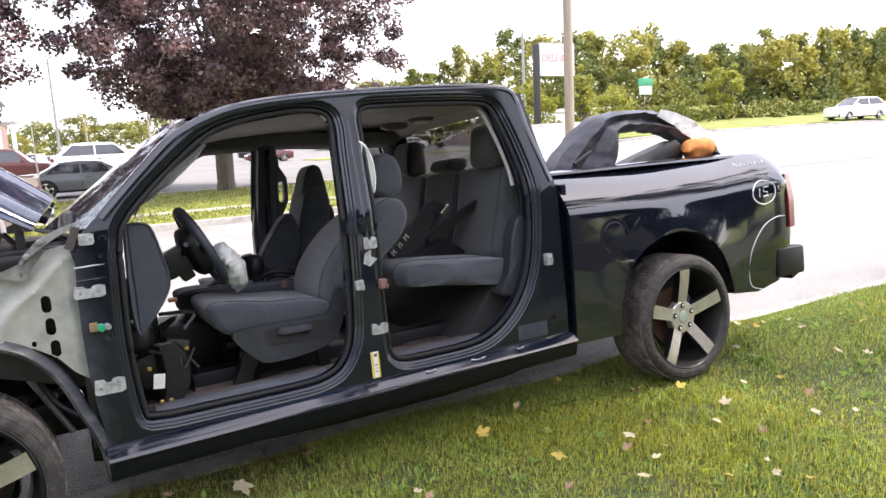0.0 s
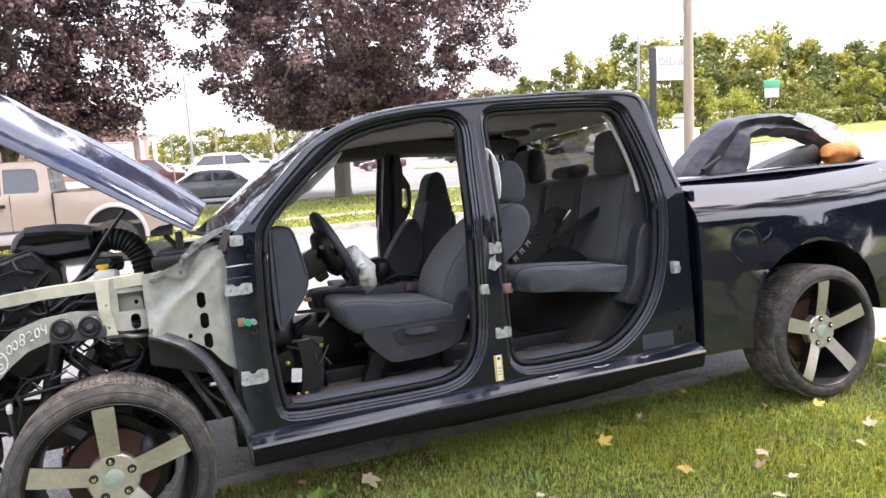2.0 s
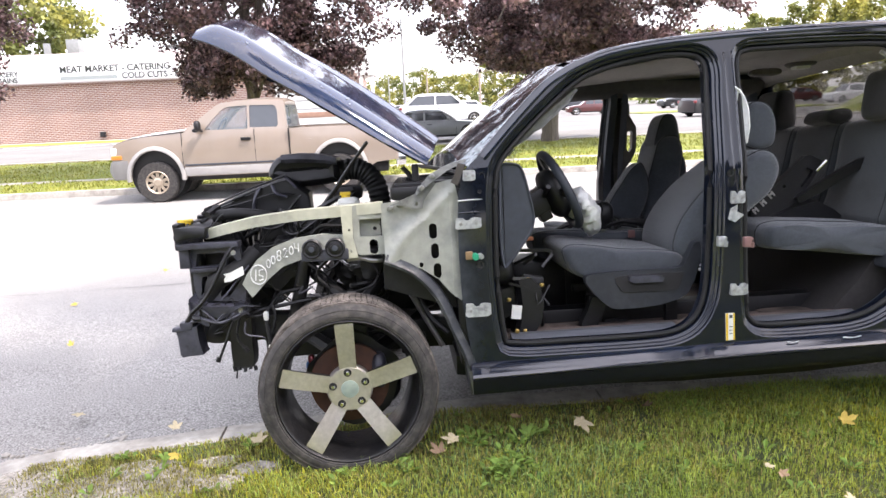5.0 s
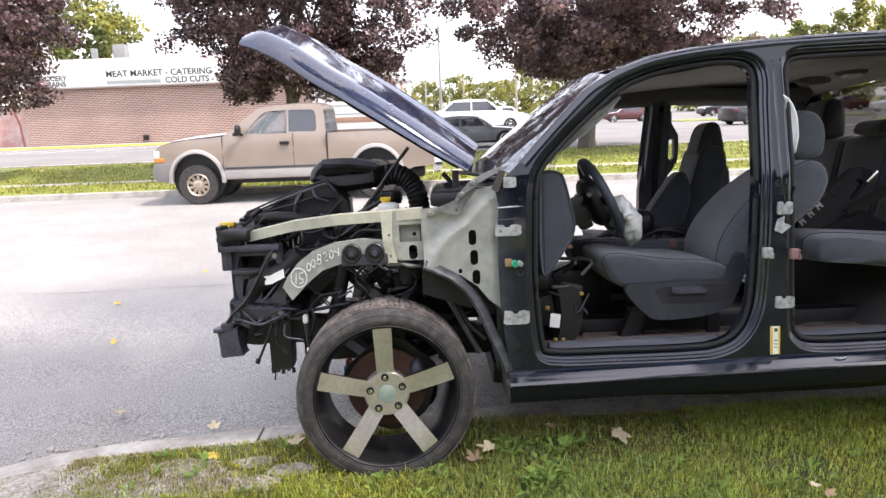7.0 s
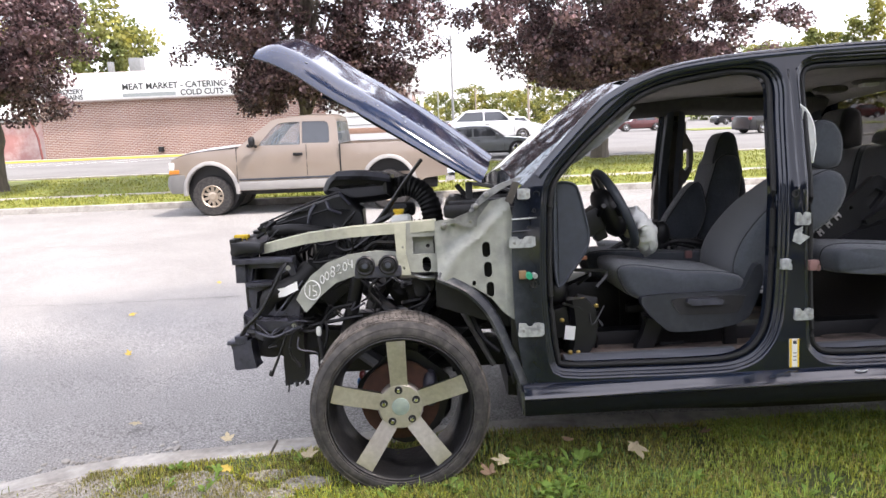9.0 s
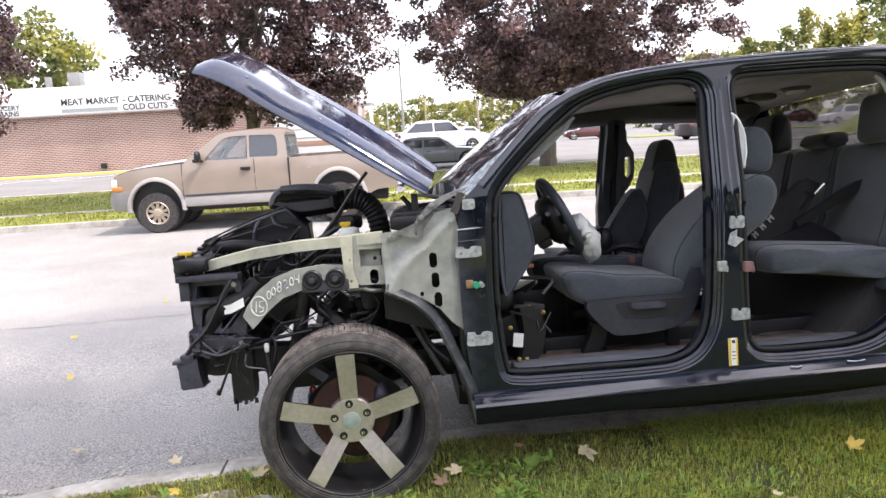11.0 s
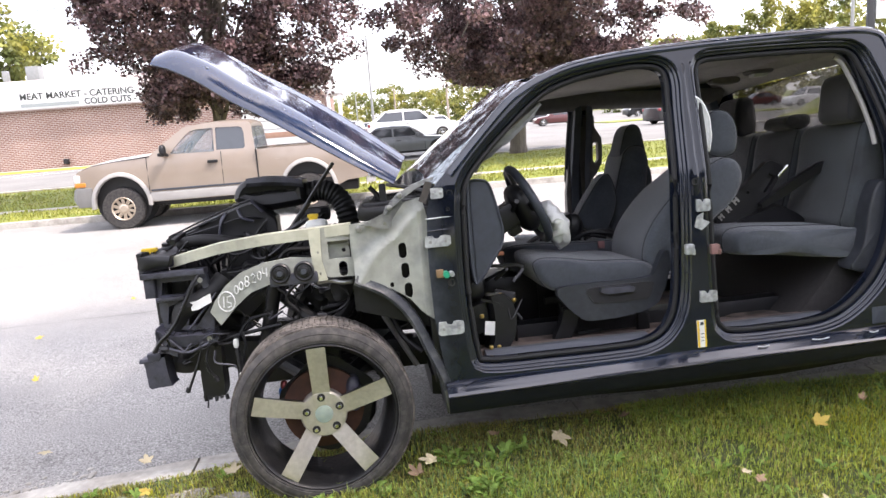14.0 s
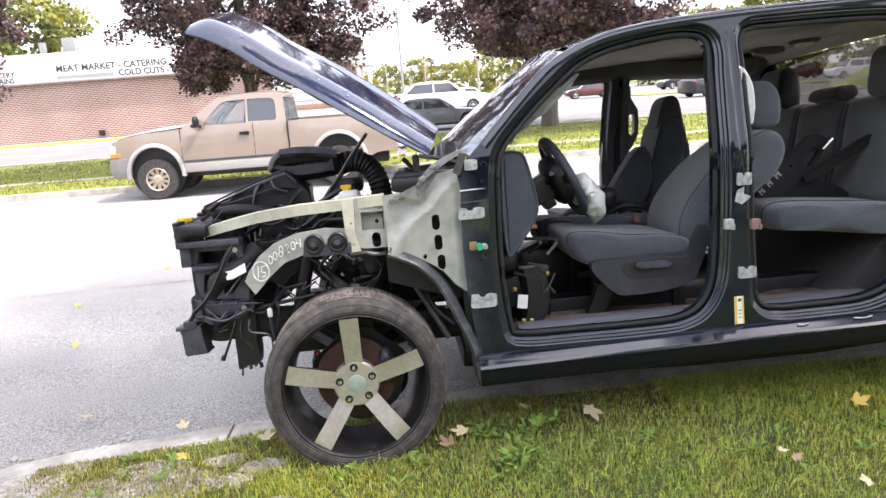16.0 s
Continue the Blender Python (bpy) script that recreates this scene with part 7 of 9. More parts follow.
# ---- seats and cabin ----
def cushion(name, prof, y0, y1, mat, parent, edge=0.05, label="", crown=0.0, piped=True):
    """A padded form: a side profile swept across, with rounded shoulders."""
    loop = [tuple(p[:2]) for p in smooth_path([(x, z, 0) for x, z in prof], 4, True)]
    bm = bmesh.new()
    rings = []
    w = y1 - y0
    cx, cz = sum(p[0] for p in loop) / len(loop), sum(p[1] for p in loop) / len(loop)
    for f, inset in ((0.0, 1.0), (0.012, 0.62), (0.035, 0.3), (0.075, 0.1), (0.13, 0.02), (0.3, 0.0), (0.5, -crown), (0.7, 0.0), (0.87, 0.02), (0.925, 0.1), (0.965, 0.3), (0.988, 0.62), (1.0, 1.0)):
        ring = []
        for x, z in loop:
            d = math.hypot(cx - x, cz - z)
            k = min(0.9, edge * inset / d)
            ring.append((x + (cx - x) * k, y0 + w * f, z + (cz - z) * k))
        rings.append(ring)
    rings.insert(0, [(x * 0.05 + cx * 0.95, y0 - 0.004, z * 0.05 + cz * 0.95) for x, y, z in rings[0]])
    rings.append([(x * 0.05 + cx * 0.95, y1 + 0.004, z * 0.05 + cz * 0.95) for x, y, z in rings[-1]])
    loft(bm, rings)
    ob = part(name, bm, mat, parent, label, 60)
    if piped:
        bm = bmesh.new()
        tube(bm, rings[4], 0.0032, 5, closed=True)
        part("piping", bm, SEAM, ob if parent is wreck else parent, "dark stitched seat seam")
    return ob


dr = cushion("driver_seat", [(0.965, 0.8), (0.985, 0.838), (1.07, 0.838), (1.25, 0.81), (1.44, 0.79), (1.53, 0.76), (1.53, 0.69), (1.4, 0.665), (1.15, 0.67), (1.02, 0.7)], 0.3, 0.82, FABRIC, wreck, 0.045, "charcoal cloth front seat cushion")
cushion("backrest", [(1.49, 0.79), (1.53, 0.92), (1.65, 1.065), (1.79, 1.165), (1.89, 1.218), (1.945, 1.222), (1.99, 1.19), (2.003, 1.12), (1.955, 1.02), (1.84, 0.92), (1.75, 0.8), (1.66, 0.72), (1.54, 0.72)], 0.32, 0.82, FABRIC_LIGHT, dr, 0.055, "charcoal cloth seat back")
cushion("headrest", [(1.87, 1.27), (1.88, 1.38), (1.91, 1.44), (1.955, 1.452), (2.005, 1.43), (2.037, 1.37), (2.04, 1.29), (2.018, 1.235), (1.95, 1.222), (1.895, 1.24)], 0.43, 0.73, FABRIC_LIGHT, dr, 0.04)
bm = bmesh.new()
sv = [(1.055, 0.69), (1.085, 0.708), (1.28, 0.712), (1.47, 0.712), (1.515, 0.735), (1.555, 0.815), (1.585, 0.82), (1.585, 0.735), (1.545, 0.63), (1.505, 0.578), (1.38, 0.546), (1.2, 0.54), (1.15, 0.562), (1.11, 0.6), (1.065, 0.655)]
plate(bm, [tuple(p[:2]) for p in smooth_path([(x, z, 0) for x, z in sv], 3, True)], [], 0.268, 0.05)
part("seat_valance", bm, SEAT_PLASTIC, dr, "dark grey moulded seat valance", 30)
bm = bmesh.new()
loft(bm, [[(x, y, z) for x, z in ((1.246, 0.675), (1.25, 0.692), (1.385, 0.687), (1.408, 0.678), (1.4, 0.66), (1.27, 0.66))] for y in (0.27, 0.245, 0.238)])
part("recline_lever", bm, PLASTIC_SLATE, dr, "black recline lever", 30)
# no hollow here: a flat black plate gives the recess's shade by colour
bm = bmesh.new()
plate(bm, [tuple(p[:2]) for p in smooth_path([(x, z, 0) for x, z in ((1.19, 0.668), (1.2, 0.69), (1.3, 0.696), (1.49, 0.694), (1.5, 0.67), (1.48, 0.622), (1.44, 0.614), (1.24, 0.618), (1.215, 0.632))], 3, True)], [], 0.262, 0.01)
part("lever_shade_plate", bm, FABRIC_BLACK, dr, "flat black plate for the shaded lever recess")
for y in (0.42, 0.74):
    bm = bmesh.new()
    box(bm, 1.1, 1.55, y - 0.02, y + 0.02, 0.545, 0.585, 0.008)
    for x in (1.2, 1.5)[1 if y < 0.5 else 0:]:
        box(bm, x - 0.03, x + 0.03, y - 0.019, y + 0.019, 0.42, 0.55, 0.01)
    part("seat_rail", bm, PLASTIC, dr)
ps = cushion("passenger_seat", [(1.15, 0.8), (1.17, 0.835), (1.4, 0.815), (1.65, 0.79), (1.72, 0.76), (1.7, 0.68), (1.4, 0.66), (1.2, 0.7)], 1.2, 1.7, FABRIC, wreck, 0.05, "charcoal covered passenger seat")
cushion("backrest", [(1.66, 0.78), (1.68, 0.92), (1.712, 1.086), (1.762, 1.25), (1.785, 1.305), (1.83, 1.335), (1.895, 1.325), (1.92, 1.27), (1.926, 1.198), (1.915, 1.1), (1.9, 0.95), (1.84, 0.78)], 1.26, 1.6, FABRIC, ps, 0.06, "dark cloth-covered seat back")
cushion("headrest", [(1.775, 1.27), (1.785, 1.36), (1.81, 1.43), (1.85, 1.462), (1.895, 1.44), (1.915, 1.36), (1.91, 1.27)], 1.3, 1.52, FABRIC, ps, 0.04, "dark cloth-covered headrest")
cushion("shoulder", [(1.84, 0.9), (1.87, 1.1), (1.91, 1.2), (1.94, 1.21), (1.965, 1.17), (1.97, 1.0), (1.92, 0.85)], 1.32, 1.7, FABRIC, ps, 0.05)
cushion("bolster", [(1.44, 0.9), (1.46, 0.97), (1.52, 1.06), (1.6, 1.16), (1.66, 1.17), (1.69, 1.0), (1.6, 0.84)], 1.2, 1.34, FABRIC, ps, 0.04)
bm = bmesh.new()
box(bm, 1.05, 1.65, 1.24, 1.66, 0.39, 0.67, 0.03)
part("seat_base", bm, PLASTIC, ps)
cn = cushion("centre_seat", [(0.93, 0.8), (0.95, 0.845), (1.1, 0.85), (1.4, 0.83), (1.58, 0.82), (1.6, 0.75), (1.4, 0.7), (1.0, 0.7)], 0.86, 1.16, FABRIC, wreck, 0.03, "charcoal centre jump seat and console")
bm = bmesh.new()
box(bm, 1.0, 1.62, 0.88, 1.14, 0.39, 0.72, 0.03)
part("console_base", bm, PLASTIC, cn)
for i in range(9):
    x = random.uniform(1.22, 1.55)
    y = random.uniform(0.86, 1.1)
    bm = bmesh.new()
    tube(bm, smooth_path([(x - 0.14, y, 0.845), (x - 0.04, y + random.uniform(-0.05, 0.05), 0.88), (x + 0.08, y + random.uniform(-0.05, 0.05), 0.86), (x + 0.16, y, 0.84)], 4), 0.009, 6)
    part("belt_stalk", bm, PLASTIC, cn)
bm = bmesh.new()
blob(bm, (1.34, 0.98, 0.92), (0.06, 0.07, 0.07), 7)
tube(bm, [(1.33, 0.95, 0.86), (1.3, 0.93, 0.99)], 0.03, 8)
part("gear_selector", bm, PLASTIC, cn)
bm = bmesh.new()
box(bm, 1.44, 1.475, 0.83, 0.85, 0.795, 0.835, 0.004)
part("belt_buckle", bm, material("faded_red_plastic", (0.2, 0.1, 0.095), 0.5, vary=0.15), cn)
bn = cushion("rear_bench", [(1.89, 0.8), (1.9, 0.865), (1.98, 0.888), (2.2, 0.875), (2.5, 0.845), (2.6, 0.82), (2.6, 0.7), (2.4, 0.7), (2.1, 0.74), (1.92, 0.765)], 0.26, 1.74, FABRIC_LIGHT, wreck, 0.04, "slate grey cloth rear bench")
for y0, y1 in ((0.28, 0.78), (0.78, 1.22), (1.22, 1.72)):
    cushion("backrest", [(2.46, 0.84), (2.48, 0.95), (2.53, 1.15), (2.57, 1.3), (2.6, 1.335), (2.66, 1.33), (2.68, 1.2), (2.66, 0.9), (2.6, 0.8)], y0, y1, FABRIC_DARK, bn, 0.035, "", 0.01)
for y in (0.42, 0.92, 1.46):
    h = 0.21 if y != 0.92 else 0.06
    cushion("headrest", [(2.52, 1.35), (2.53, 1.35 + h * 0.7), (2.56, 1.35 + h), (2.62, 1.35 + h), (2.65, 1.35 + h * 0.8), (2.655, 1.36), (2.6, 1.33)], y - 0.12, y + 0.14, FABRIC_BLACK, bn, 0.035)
bm = bmesh.new()
loft(bm, [[(2.12, y, 0.39), (2.2, y, 0.43), (2.36, y, 0.6), (2.46, y, 0.73), (2.62, y, 0.73), (2.62, y, 0.39)] for y in (0.3, 1.0, 1.72)])
part("bench_base", bm, CARPET_DARK, bn, "dark carpeted bench base")
cushion("side_bolster", [(2.42, 0.66), (2.48, 0.76), (2.52, 0.95), (2.57, 1.05), (2.64, 1.02), (2.64, 0.8), (2.58, 0.65)], 0.19, 0.3, SEAT_PLASTIC, bn, 0.02)

# grab handles and belts on the far middle pillar
for yb, s in ((1.9, -1),):
    bm = bmesh.new()
    plate(bm, [(1.554, 1.066), (1.594, 1.326), (1.631, 1.575), (1.777, 1.564), (1.776, 1.49), (1.819, 1.412), (1.819, 1.333), (1.811, 1.253), (1.773, 1.18), (1.746, 1.154), (1.735, 1.051), (1.734, 0.471), (1.547, 0.471)], [[(1.757, 1.38), (1.776, 1.391), (1.793, 1.382), (1.79, 1.274), (1.766, 1.247), (1.75, 1.267)]], yb - 0.11, 0.05)
    ph = part("pillar_handle", bm, TRIM_BROWN, wreck, "dark grey pillar trim with grab handle")
    bm = bmesh.new()
    box(bm, 1.6, 1.655, yb - 0.13, yb - 0.112, 0.6, 1.29, 0.008)
    box(bm, 1.61, 1.645, yb - 0.145, yb - 0.12, 1.26, 1.36, 0.008)
    part("seat_belt", bm, PLASTIC, ph, "black seat belt webbing and anchor")
bm = bmesh.new()
bag = [tuple(p[:2]) for p in smooth_path([(x, z, 0) for x, z in ((1.68, 1.5), (1.735, 1.496), (1.762, 1.465), (1.782, 1.4), (1.788, 1.33), (1.78, 1.275), (1.765, 1.25), (1.68, 1.24))], 3, True)]
loft(bm, [[(x, y + 0.01 * noise.noise(Vector((x * 20, 0, z * 26))), z) for x, z in offset_loop(bag, -d)] for y, d in ((0.2, 0.02), (0.194, 0.01), (0.2, 0.002), (0.215, 0.0), (0.235, 0.006))])
part("curtain_airbag", bm, AIRBAG, wreck, "limp white side airbag", 60)
# steering wheel, column and burst airbag
ax = Vector((-0.91, 0.0, -0.416))
sm = Matrix.Translation((1.015, 0.56, 1.085)) @ ax.to_track_quat("Y", "Z").to_matrix().to_4x4()
bm = bmesh.new()
tube(bm, [sm @ Vector((0.19 * math.cos(a), 0, 0.19 * math.sin(a))) for a in (2 * math.pi * k / 40 for k in range(40))], 0.0215, 12, closed=True)
sw = part("steering_wheel", bm, PLASTIC_GREY, wreck, "black leather steering wheel", 60)
bm = bmesh.new()
blob(bm, (0, 0.035, 0.0), (0.125, 0.055, 0.125), 9, 2.6, sm)
for a in (0, 180, 270):
    box(bm, -0.022, 0.022, 0.0, 0.022, 0.04, 0.185, 0.006, sm @ pose(0, 0, 0, 0, a + 90, 0))
part("wheel_hub", bm, PLASTIC, sw)
bm = bmesh.new()
tube(bm, [sm @ Vector((0, 0.05, 0)), sm @ Vector((0, 0.2, 0)), sm @ Vector((0.0, 0.42, 0.0))], 0.05, 12)
box(bm, -0.07, 0.07, 0.08, 0.2, -0.06, 0.06, 0.02, sm)
box(bm, -0.05, 0.05, 0.09, 0.15, -0.1, -0.04, 0.012, sm)
tube(bm, [sm @ Vector((-0.02, 0.1, 0)), sm @ Vector((-0.17, 0.07, 0.06))], 0.012, 6)
tube(bm, [sm @ Vector((0.02, 0.1, 0)), sm @ Vector((0.17, 0.07, 0.04))], 0.012, 6)
part("steering_column", bm, PLASTIC, wreck, "black steering column with stalks")
bm = bmesh.new()
rings = []
for i in range(33):
    f = i / 32
    row = []
    for k in range(40):
        a = 2 * math.pi * k / 40
        r = 0.138 * math.sin(math.pi * (0.1 + 0.88 * f)) ** 0.6
        p = Vector((1.08 + 0.105 * f + 0.32 * r * math.cos(a), 0.55 + 1.05 * r * math.sin(a), 1.07 - 0.21 * f + r * 0.32 * math.cos(a)))
        p += Vector((0.016, 0.02, 0.016)) * noise.noise(p * 17) + Vector((0.009, 0.009, 0.009)) * (1 - 2 * abs(noise.noise(p * 34)))
        row.append(p)
    rings.append(row)
loft(bm, rings)
part("driver_airbag", bm, AIRBAG, wreck, "deflated crumpled white airbag", 70)
# dash end panel and what hangs below it
bm = bmesh.new()
dash = [tuple(p[:2]) for p in smooth_path([(x, z, 0) for x, z in ((0.672, 1.2), (0.69, 1.232), (0.755, 1.228), (0.785, 1.19), (0.815, 1.06), (0.825, 0.985), (0.805, 0.92), (0.74, 0.83), (0.69, 0.772), (0.668, 0.8), (0.66, 0.95))], 3, True)]
loft(bm, [[(x, y, z) for x, z in offset_loop(dash, -d)] for y, d in ((0.205, 0.014), (0.199, 0.006), (0.204, 0.001), (0.22, 0.0), (0.3, 0.004), (0.34, 0.02))])
part("dash_end_panel", bm, PLASTIC_GREY, wreck, "dark grey dashboard end panel")
bm = bmesh.new()
loft(bm, [[(x0, 0.3, z), (x0 + 0.02, 0.275, z + 0.005), (x1, 0.28, z + 0.01), (x1 + 0.015, 0.36, z), (x0, 0.4, z)] for x0, x1, z in ((0.72, 0.82, 0.45), (0.735, 0.85, 0.5), (0.745, 0.862, 0.58), (0.74, 0.85, 0.65), (0.73, 0.81, 0.7))])
cl = part("kick_panel", bm, PLASTIC, wreck, "black kick panel and wiring under the missing dash", 25)
bm = bmesh.new()
box(bm, -0.045, 0.045, -0.03, 0.03, -0.07, 0.07, 0.012, pose(0.7, 0.34, 0.6, 6, -14, 8))
part("fuse_box", bm, PLASTIC, cl)
bm = bmesh.new()
box(bm, -0.05, 0.05, -0.03, 0.03, -0.035, 0.035, 0.012, pose(0.84, 0.44, 0.66, -8, 12, -6))
part("relay_box", bm, PLASTIC, cl)
bm = bmesh.new()
blob(bm, (0.67, 0.42, 0.74), (0.08, 0.12, 0.07), 7, 3)
part("duct", bm, PLASTIC, cl)
for i in range(26):
    x, y, z = random.uniform(0.62, 0.92), random.uniform(0.26, 0.7), random.uniform(0.44, 0.8)
    bm = bmesh.new()
    tube(bm, smooth_path([(x, y, z), (x + random.uniform(-0.06, 0.06), y + random.uniform(-0.05, 0.05), z + random.uniform(-0.1, 0.1)), (x + random.uniform(-0.1, 0.1), y + random.uniform(-0.08, 0.08), max(0.4, z + random.uniform(-0.2, 0.1)))], 4), random.uniform(0.004, 0.01), 5)
    part("cable", bm, PLASTIC, cl)
bm = bmesh.new()
box(bm, 0.0, 0.045, -0.003, 0.0, 0, 0.062, 0.0, pose(0.705, 0.256, 0.535, 0, 8, 0))
part("white_tag", bm, WHITE, cl)
for x, y, z in ((0.73, 0.255, 0.475), (0.77, 0.28, 0.468), (0.86, 0.3, 0.67), (0.8, 0.3, 0.7), (0.83, 0.3, 0.63), (0.7, 0.26, 0.62)):
    bm = bmesh.new()
    blob(bm, (x, y, z), (0.011, 0.011, 0.01), 5)
    part("brass_nut", bm, material("brass", (0.45, 0.32, 0.1), 0.4, 0.7, 0.2), cl)
bm = bmesh.new()
loft(bm, [[(1.05 + o, 0.38, z), (1.13 + o, 0.38, z), (1.13 + o, 0.44, z), (1.05 + o, 0.44, z)] for o, z in ((0.0, 0.395), (0.01, 0.46), (0.04, 0.52), (0.06, 0.58))])
part("seat_foot", bm, PLASTIC, dr, "", 40)
bm = bmesh.new()
tube(bm, smooth_path([(0.62, 0.5, 0.7), (0.7, 0.5, 0.58), (0.76, 0.5, 0.5)], 4), 0.02, 6)
box(bm, 0.73, 0.8, 0.45, 0.55, 0.48, 0.53, 0.01)
part("pedal", bm, PLASTIC, wreck)

# heater box behind the hanging wiring
bm = bmesh.new()
box(bm, 0.5, 0.815, 0.82, 1.2, 0.4, 0.86, 0.05)
box(bm, 0.8, 1.1, 0.82, 1.2, 0.4, 0.705, 0.05)
part("heater_box", bm, PLASTIC, wreck, "black heater box on the floor", 40)
bm = bmesh.new()
box(bm, 0.845, 0.885, 0.59, 0.62, 0.842, 0.862, 0.006)
part("connector", bm, material("orange_connector", (0.5, 0.2, 0.1), 0.5, vary=0.1), wreck, "orange wiring connector")
# torn pale lining hanging along the windscreen pillar
bm = bmesh.new()
lin = smooth_path([(1.033, 0.225, 1.532), (0.972, 0.225, 1.484), (0.893, 0.22, 1.425), (0.827, 0.22, 1.375), (0.753, 0.215, 1.316), (0.719, 0.21, 1.263)], 4)
rings = []
for i, p in enumerate(lin):
    f = i / (len(lin) - 1)
    w = 0.008 + 0.022 * math.sin(math.pi * min(1, f * 1.1)) + 0.006 * noise.noise(Vector((f * 9, 0, 4)))
    d = Vector((0.62, 0.06 * noise.noise(Vector((f * 14, 2, 0))), -0.78))
    rings.append([p - Vector((0.004, 0, -0.004)), p + d * w * 0.5 + Vector((0, 0.01, 0)), p + d * w, p + d * w * 0.5 + Vector((0, 0.016, 0))])
loft(bm, rings)
part("torn_lining", bm, material("torn_lining", (0.24, 0.245, 0.24), 0.6, vary=0.25, scale=40, bump=0.4, bump_scale=60, thin=0.3), wreck, "torn pale lining along the windscreen pillar", 60)

# ---- the stripped front end ----
def flat_part(name, out, y0, thick, mat, holes=(), parent=None, label="", bend=None, smooth_n=0, cuts=()):
    bm = bmesh.new()
    loop = [tuple(p[:2]) for p in smooth_path([(x, z, 0) for x, z in out], smooth_n, True)] if smooth_n else out
    plate(bm, loop, list(holes), y0, thick, bend, cuts)
    return part(name, bm, mat, parent or wreck, label, 30)


def slot(cx, cz, w, h, n=8):
    """An upright oval hole."""
    pts = []
    for k in range(n + 1):
        a = math.pi * k / n
        pts.append((cx + w * math.cos(a), cz + h - w + w * math.sin(a)))
    for k in range(n + 1):
        a = math.pi + math.pi * k / n
        pts.append((cx + w * math.cos(a), cz - h + w + w * math.sin(a)))
    return pts


# folded foot of the front post, where the wing was cut away
bm = bmesh.new()
plate(bm, [(0.487, 0.358), (0.52, 0.356), (0.535, 0.31), (0.583, 0.318), (0.598, 0.29), (0.6, 0.262), (0.5, 0.256)], [slot(0.515, 0.3, 0.005, 0.008)], 0.072, 0.02)
part("post_foot", bm, material("stained_foot_steel", (0.12, 0.125, 0.115), 0.45, 0.3, 0.3, 30.0, tint=(0.13, 0.14, 0.06), tint_scale=18.0, tint_at=(0.48, 0.6)), wreck, "cut and stained steel foot of the front post", 20)
# cowl side panel in primer, with oval holes
cowl_out = [(0.16, 1.092), (0.25, 1.1), (0.32, 1.13), (0.40, 1.165), (0.47, 1.18), (0.485, 1.1), (0.478, 0.9), (0.482, 0.7), (0.478, 0.66), (0.43, 0.70), (0.38, 0.765), (0.31, 0.81), (0.24, 0.835), (0.165, 0.842)]
RIDGE_Z, RIDGE_X = (0.84, 0.855, 0.922, 0.979, 1.024, 1.08, 1.145, 1.18), (0.14, 0.156, 0.196, 0.248, 0.318, 0.369, 0.449, 0.47)


def cowl_y(x, z):
    """A pressed panel: a ridge runs in an S from the head of the panel to its front foot; the part ahead of it is set back."""
    d = x - float(np.interp(z, RIDGE_Z, RIDGE_X))
    y = 0.118 + 0.034 / (1 + math.exp(max(-30, min(30, d / 0.02)))) - 0.012 * math.exp(-((d - 0.032) / 0.028) ** 2)
    return y - 0.009 * math.exp(-((x - 0.447) / 0.013) ** 2)


cp = flat_part("cowl_side", cowl_out, 0, 0.012, PRIMER, [slot(0.372, 0.965, 0.0165, 0.033), slot(0.376, 0.88, 0.0165, 0.033), slot(0.382, 0.795, 0.0165, 0.033), slot(0.315, 0.825, 0.008, 0.011)], None, "bare grey-green primer inner wing panel", cowl_y, 0, [("x", 0.17 + 0.011 * k) for k in range(29)] + [("z", 0.69 + 0.014 * k) for k in range(35)])
flat_part("cowl_backing", [(0.15, 0.72), (0.5, 0.6), (0.5, 1.16), (0.15, 1.08)], 0.2, 0.01, PLASTIC)
for x, z in ((0.2, 1.07), (0.3, 1.1), (0.24, 1.085), (0.33, 1.145)):
    bm = bmesh.new()
    lathe(bm, [(0.014, 0.0), (0.013, -0.006), (0.007, -0.007), (0.007, -0.016), (0.001, -0.016)], 10, (x, cowl_y(x, z) - 0.001, z))
    part("panel_bolt", bm, STEEL, cp)
bm = bmesh.new()
plate(bm, [(0.2, 1.084), (0.25, 1.082), (0.3, 1.062), (0.335, 1.064), (0.342, 1.1), (0.395, 1.165), (0.38, 1.18), (0.31, 1.128), (0.25, 1.105)], [slot(0.31, 1.085, 0.006, 0.008)], 0.106, 0.01)
part("hinge_bracket", bm, material("oversprayed_bracket", (0.09, 0.094, 0.09), 0.5, 0.0, 0.3, 20.0, tint=(0.2, 0.205, 0.19), tint_scale=14.0), cp, "dark bonnet hinge bracket")
# dark wheel-house lip running down to the sill
lip = smooth_path([(0.156, 0.115, 0.84), (0.252, 0.105, 0.795), (0.317, 0.1, 0.74), (0.373, 0.095, 0.66), (0.425, 0.09, 0.53), (0.474, 0.085, 0.4), (0.492, 0.08, 0.26)], 6)
bm = bmesh.new()
rings = []
for i, p in enumerate(lip):
    d = (lip[min(i + 1, len(lip) - 1)] - lip[max(i - 1, 0)]).normalized()
    o = Vector((-d.z, 0, d.x))
    rings.append([p + Vector((0, 0.26, 0)), p + Vector((0, 0.012, 0)), p + o * 0.002 + Vector((0, -0.006, 0)), p + o * 0.012 + Vector((0, -0.008, 0)), p + o * 0.02 + Vector((0, 0.004, 0)), p + o * 0.042 + Vector((0, 0.008, 0)), p + o * 0.046 + Vector((0, 0.03, 0)), p + o * 0.02 + Vector((0, 0.26, 0))])
loft(bm, rings)
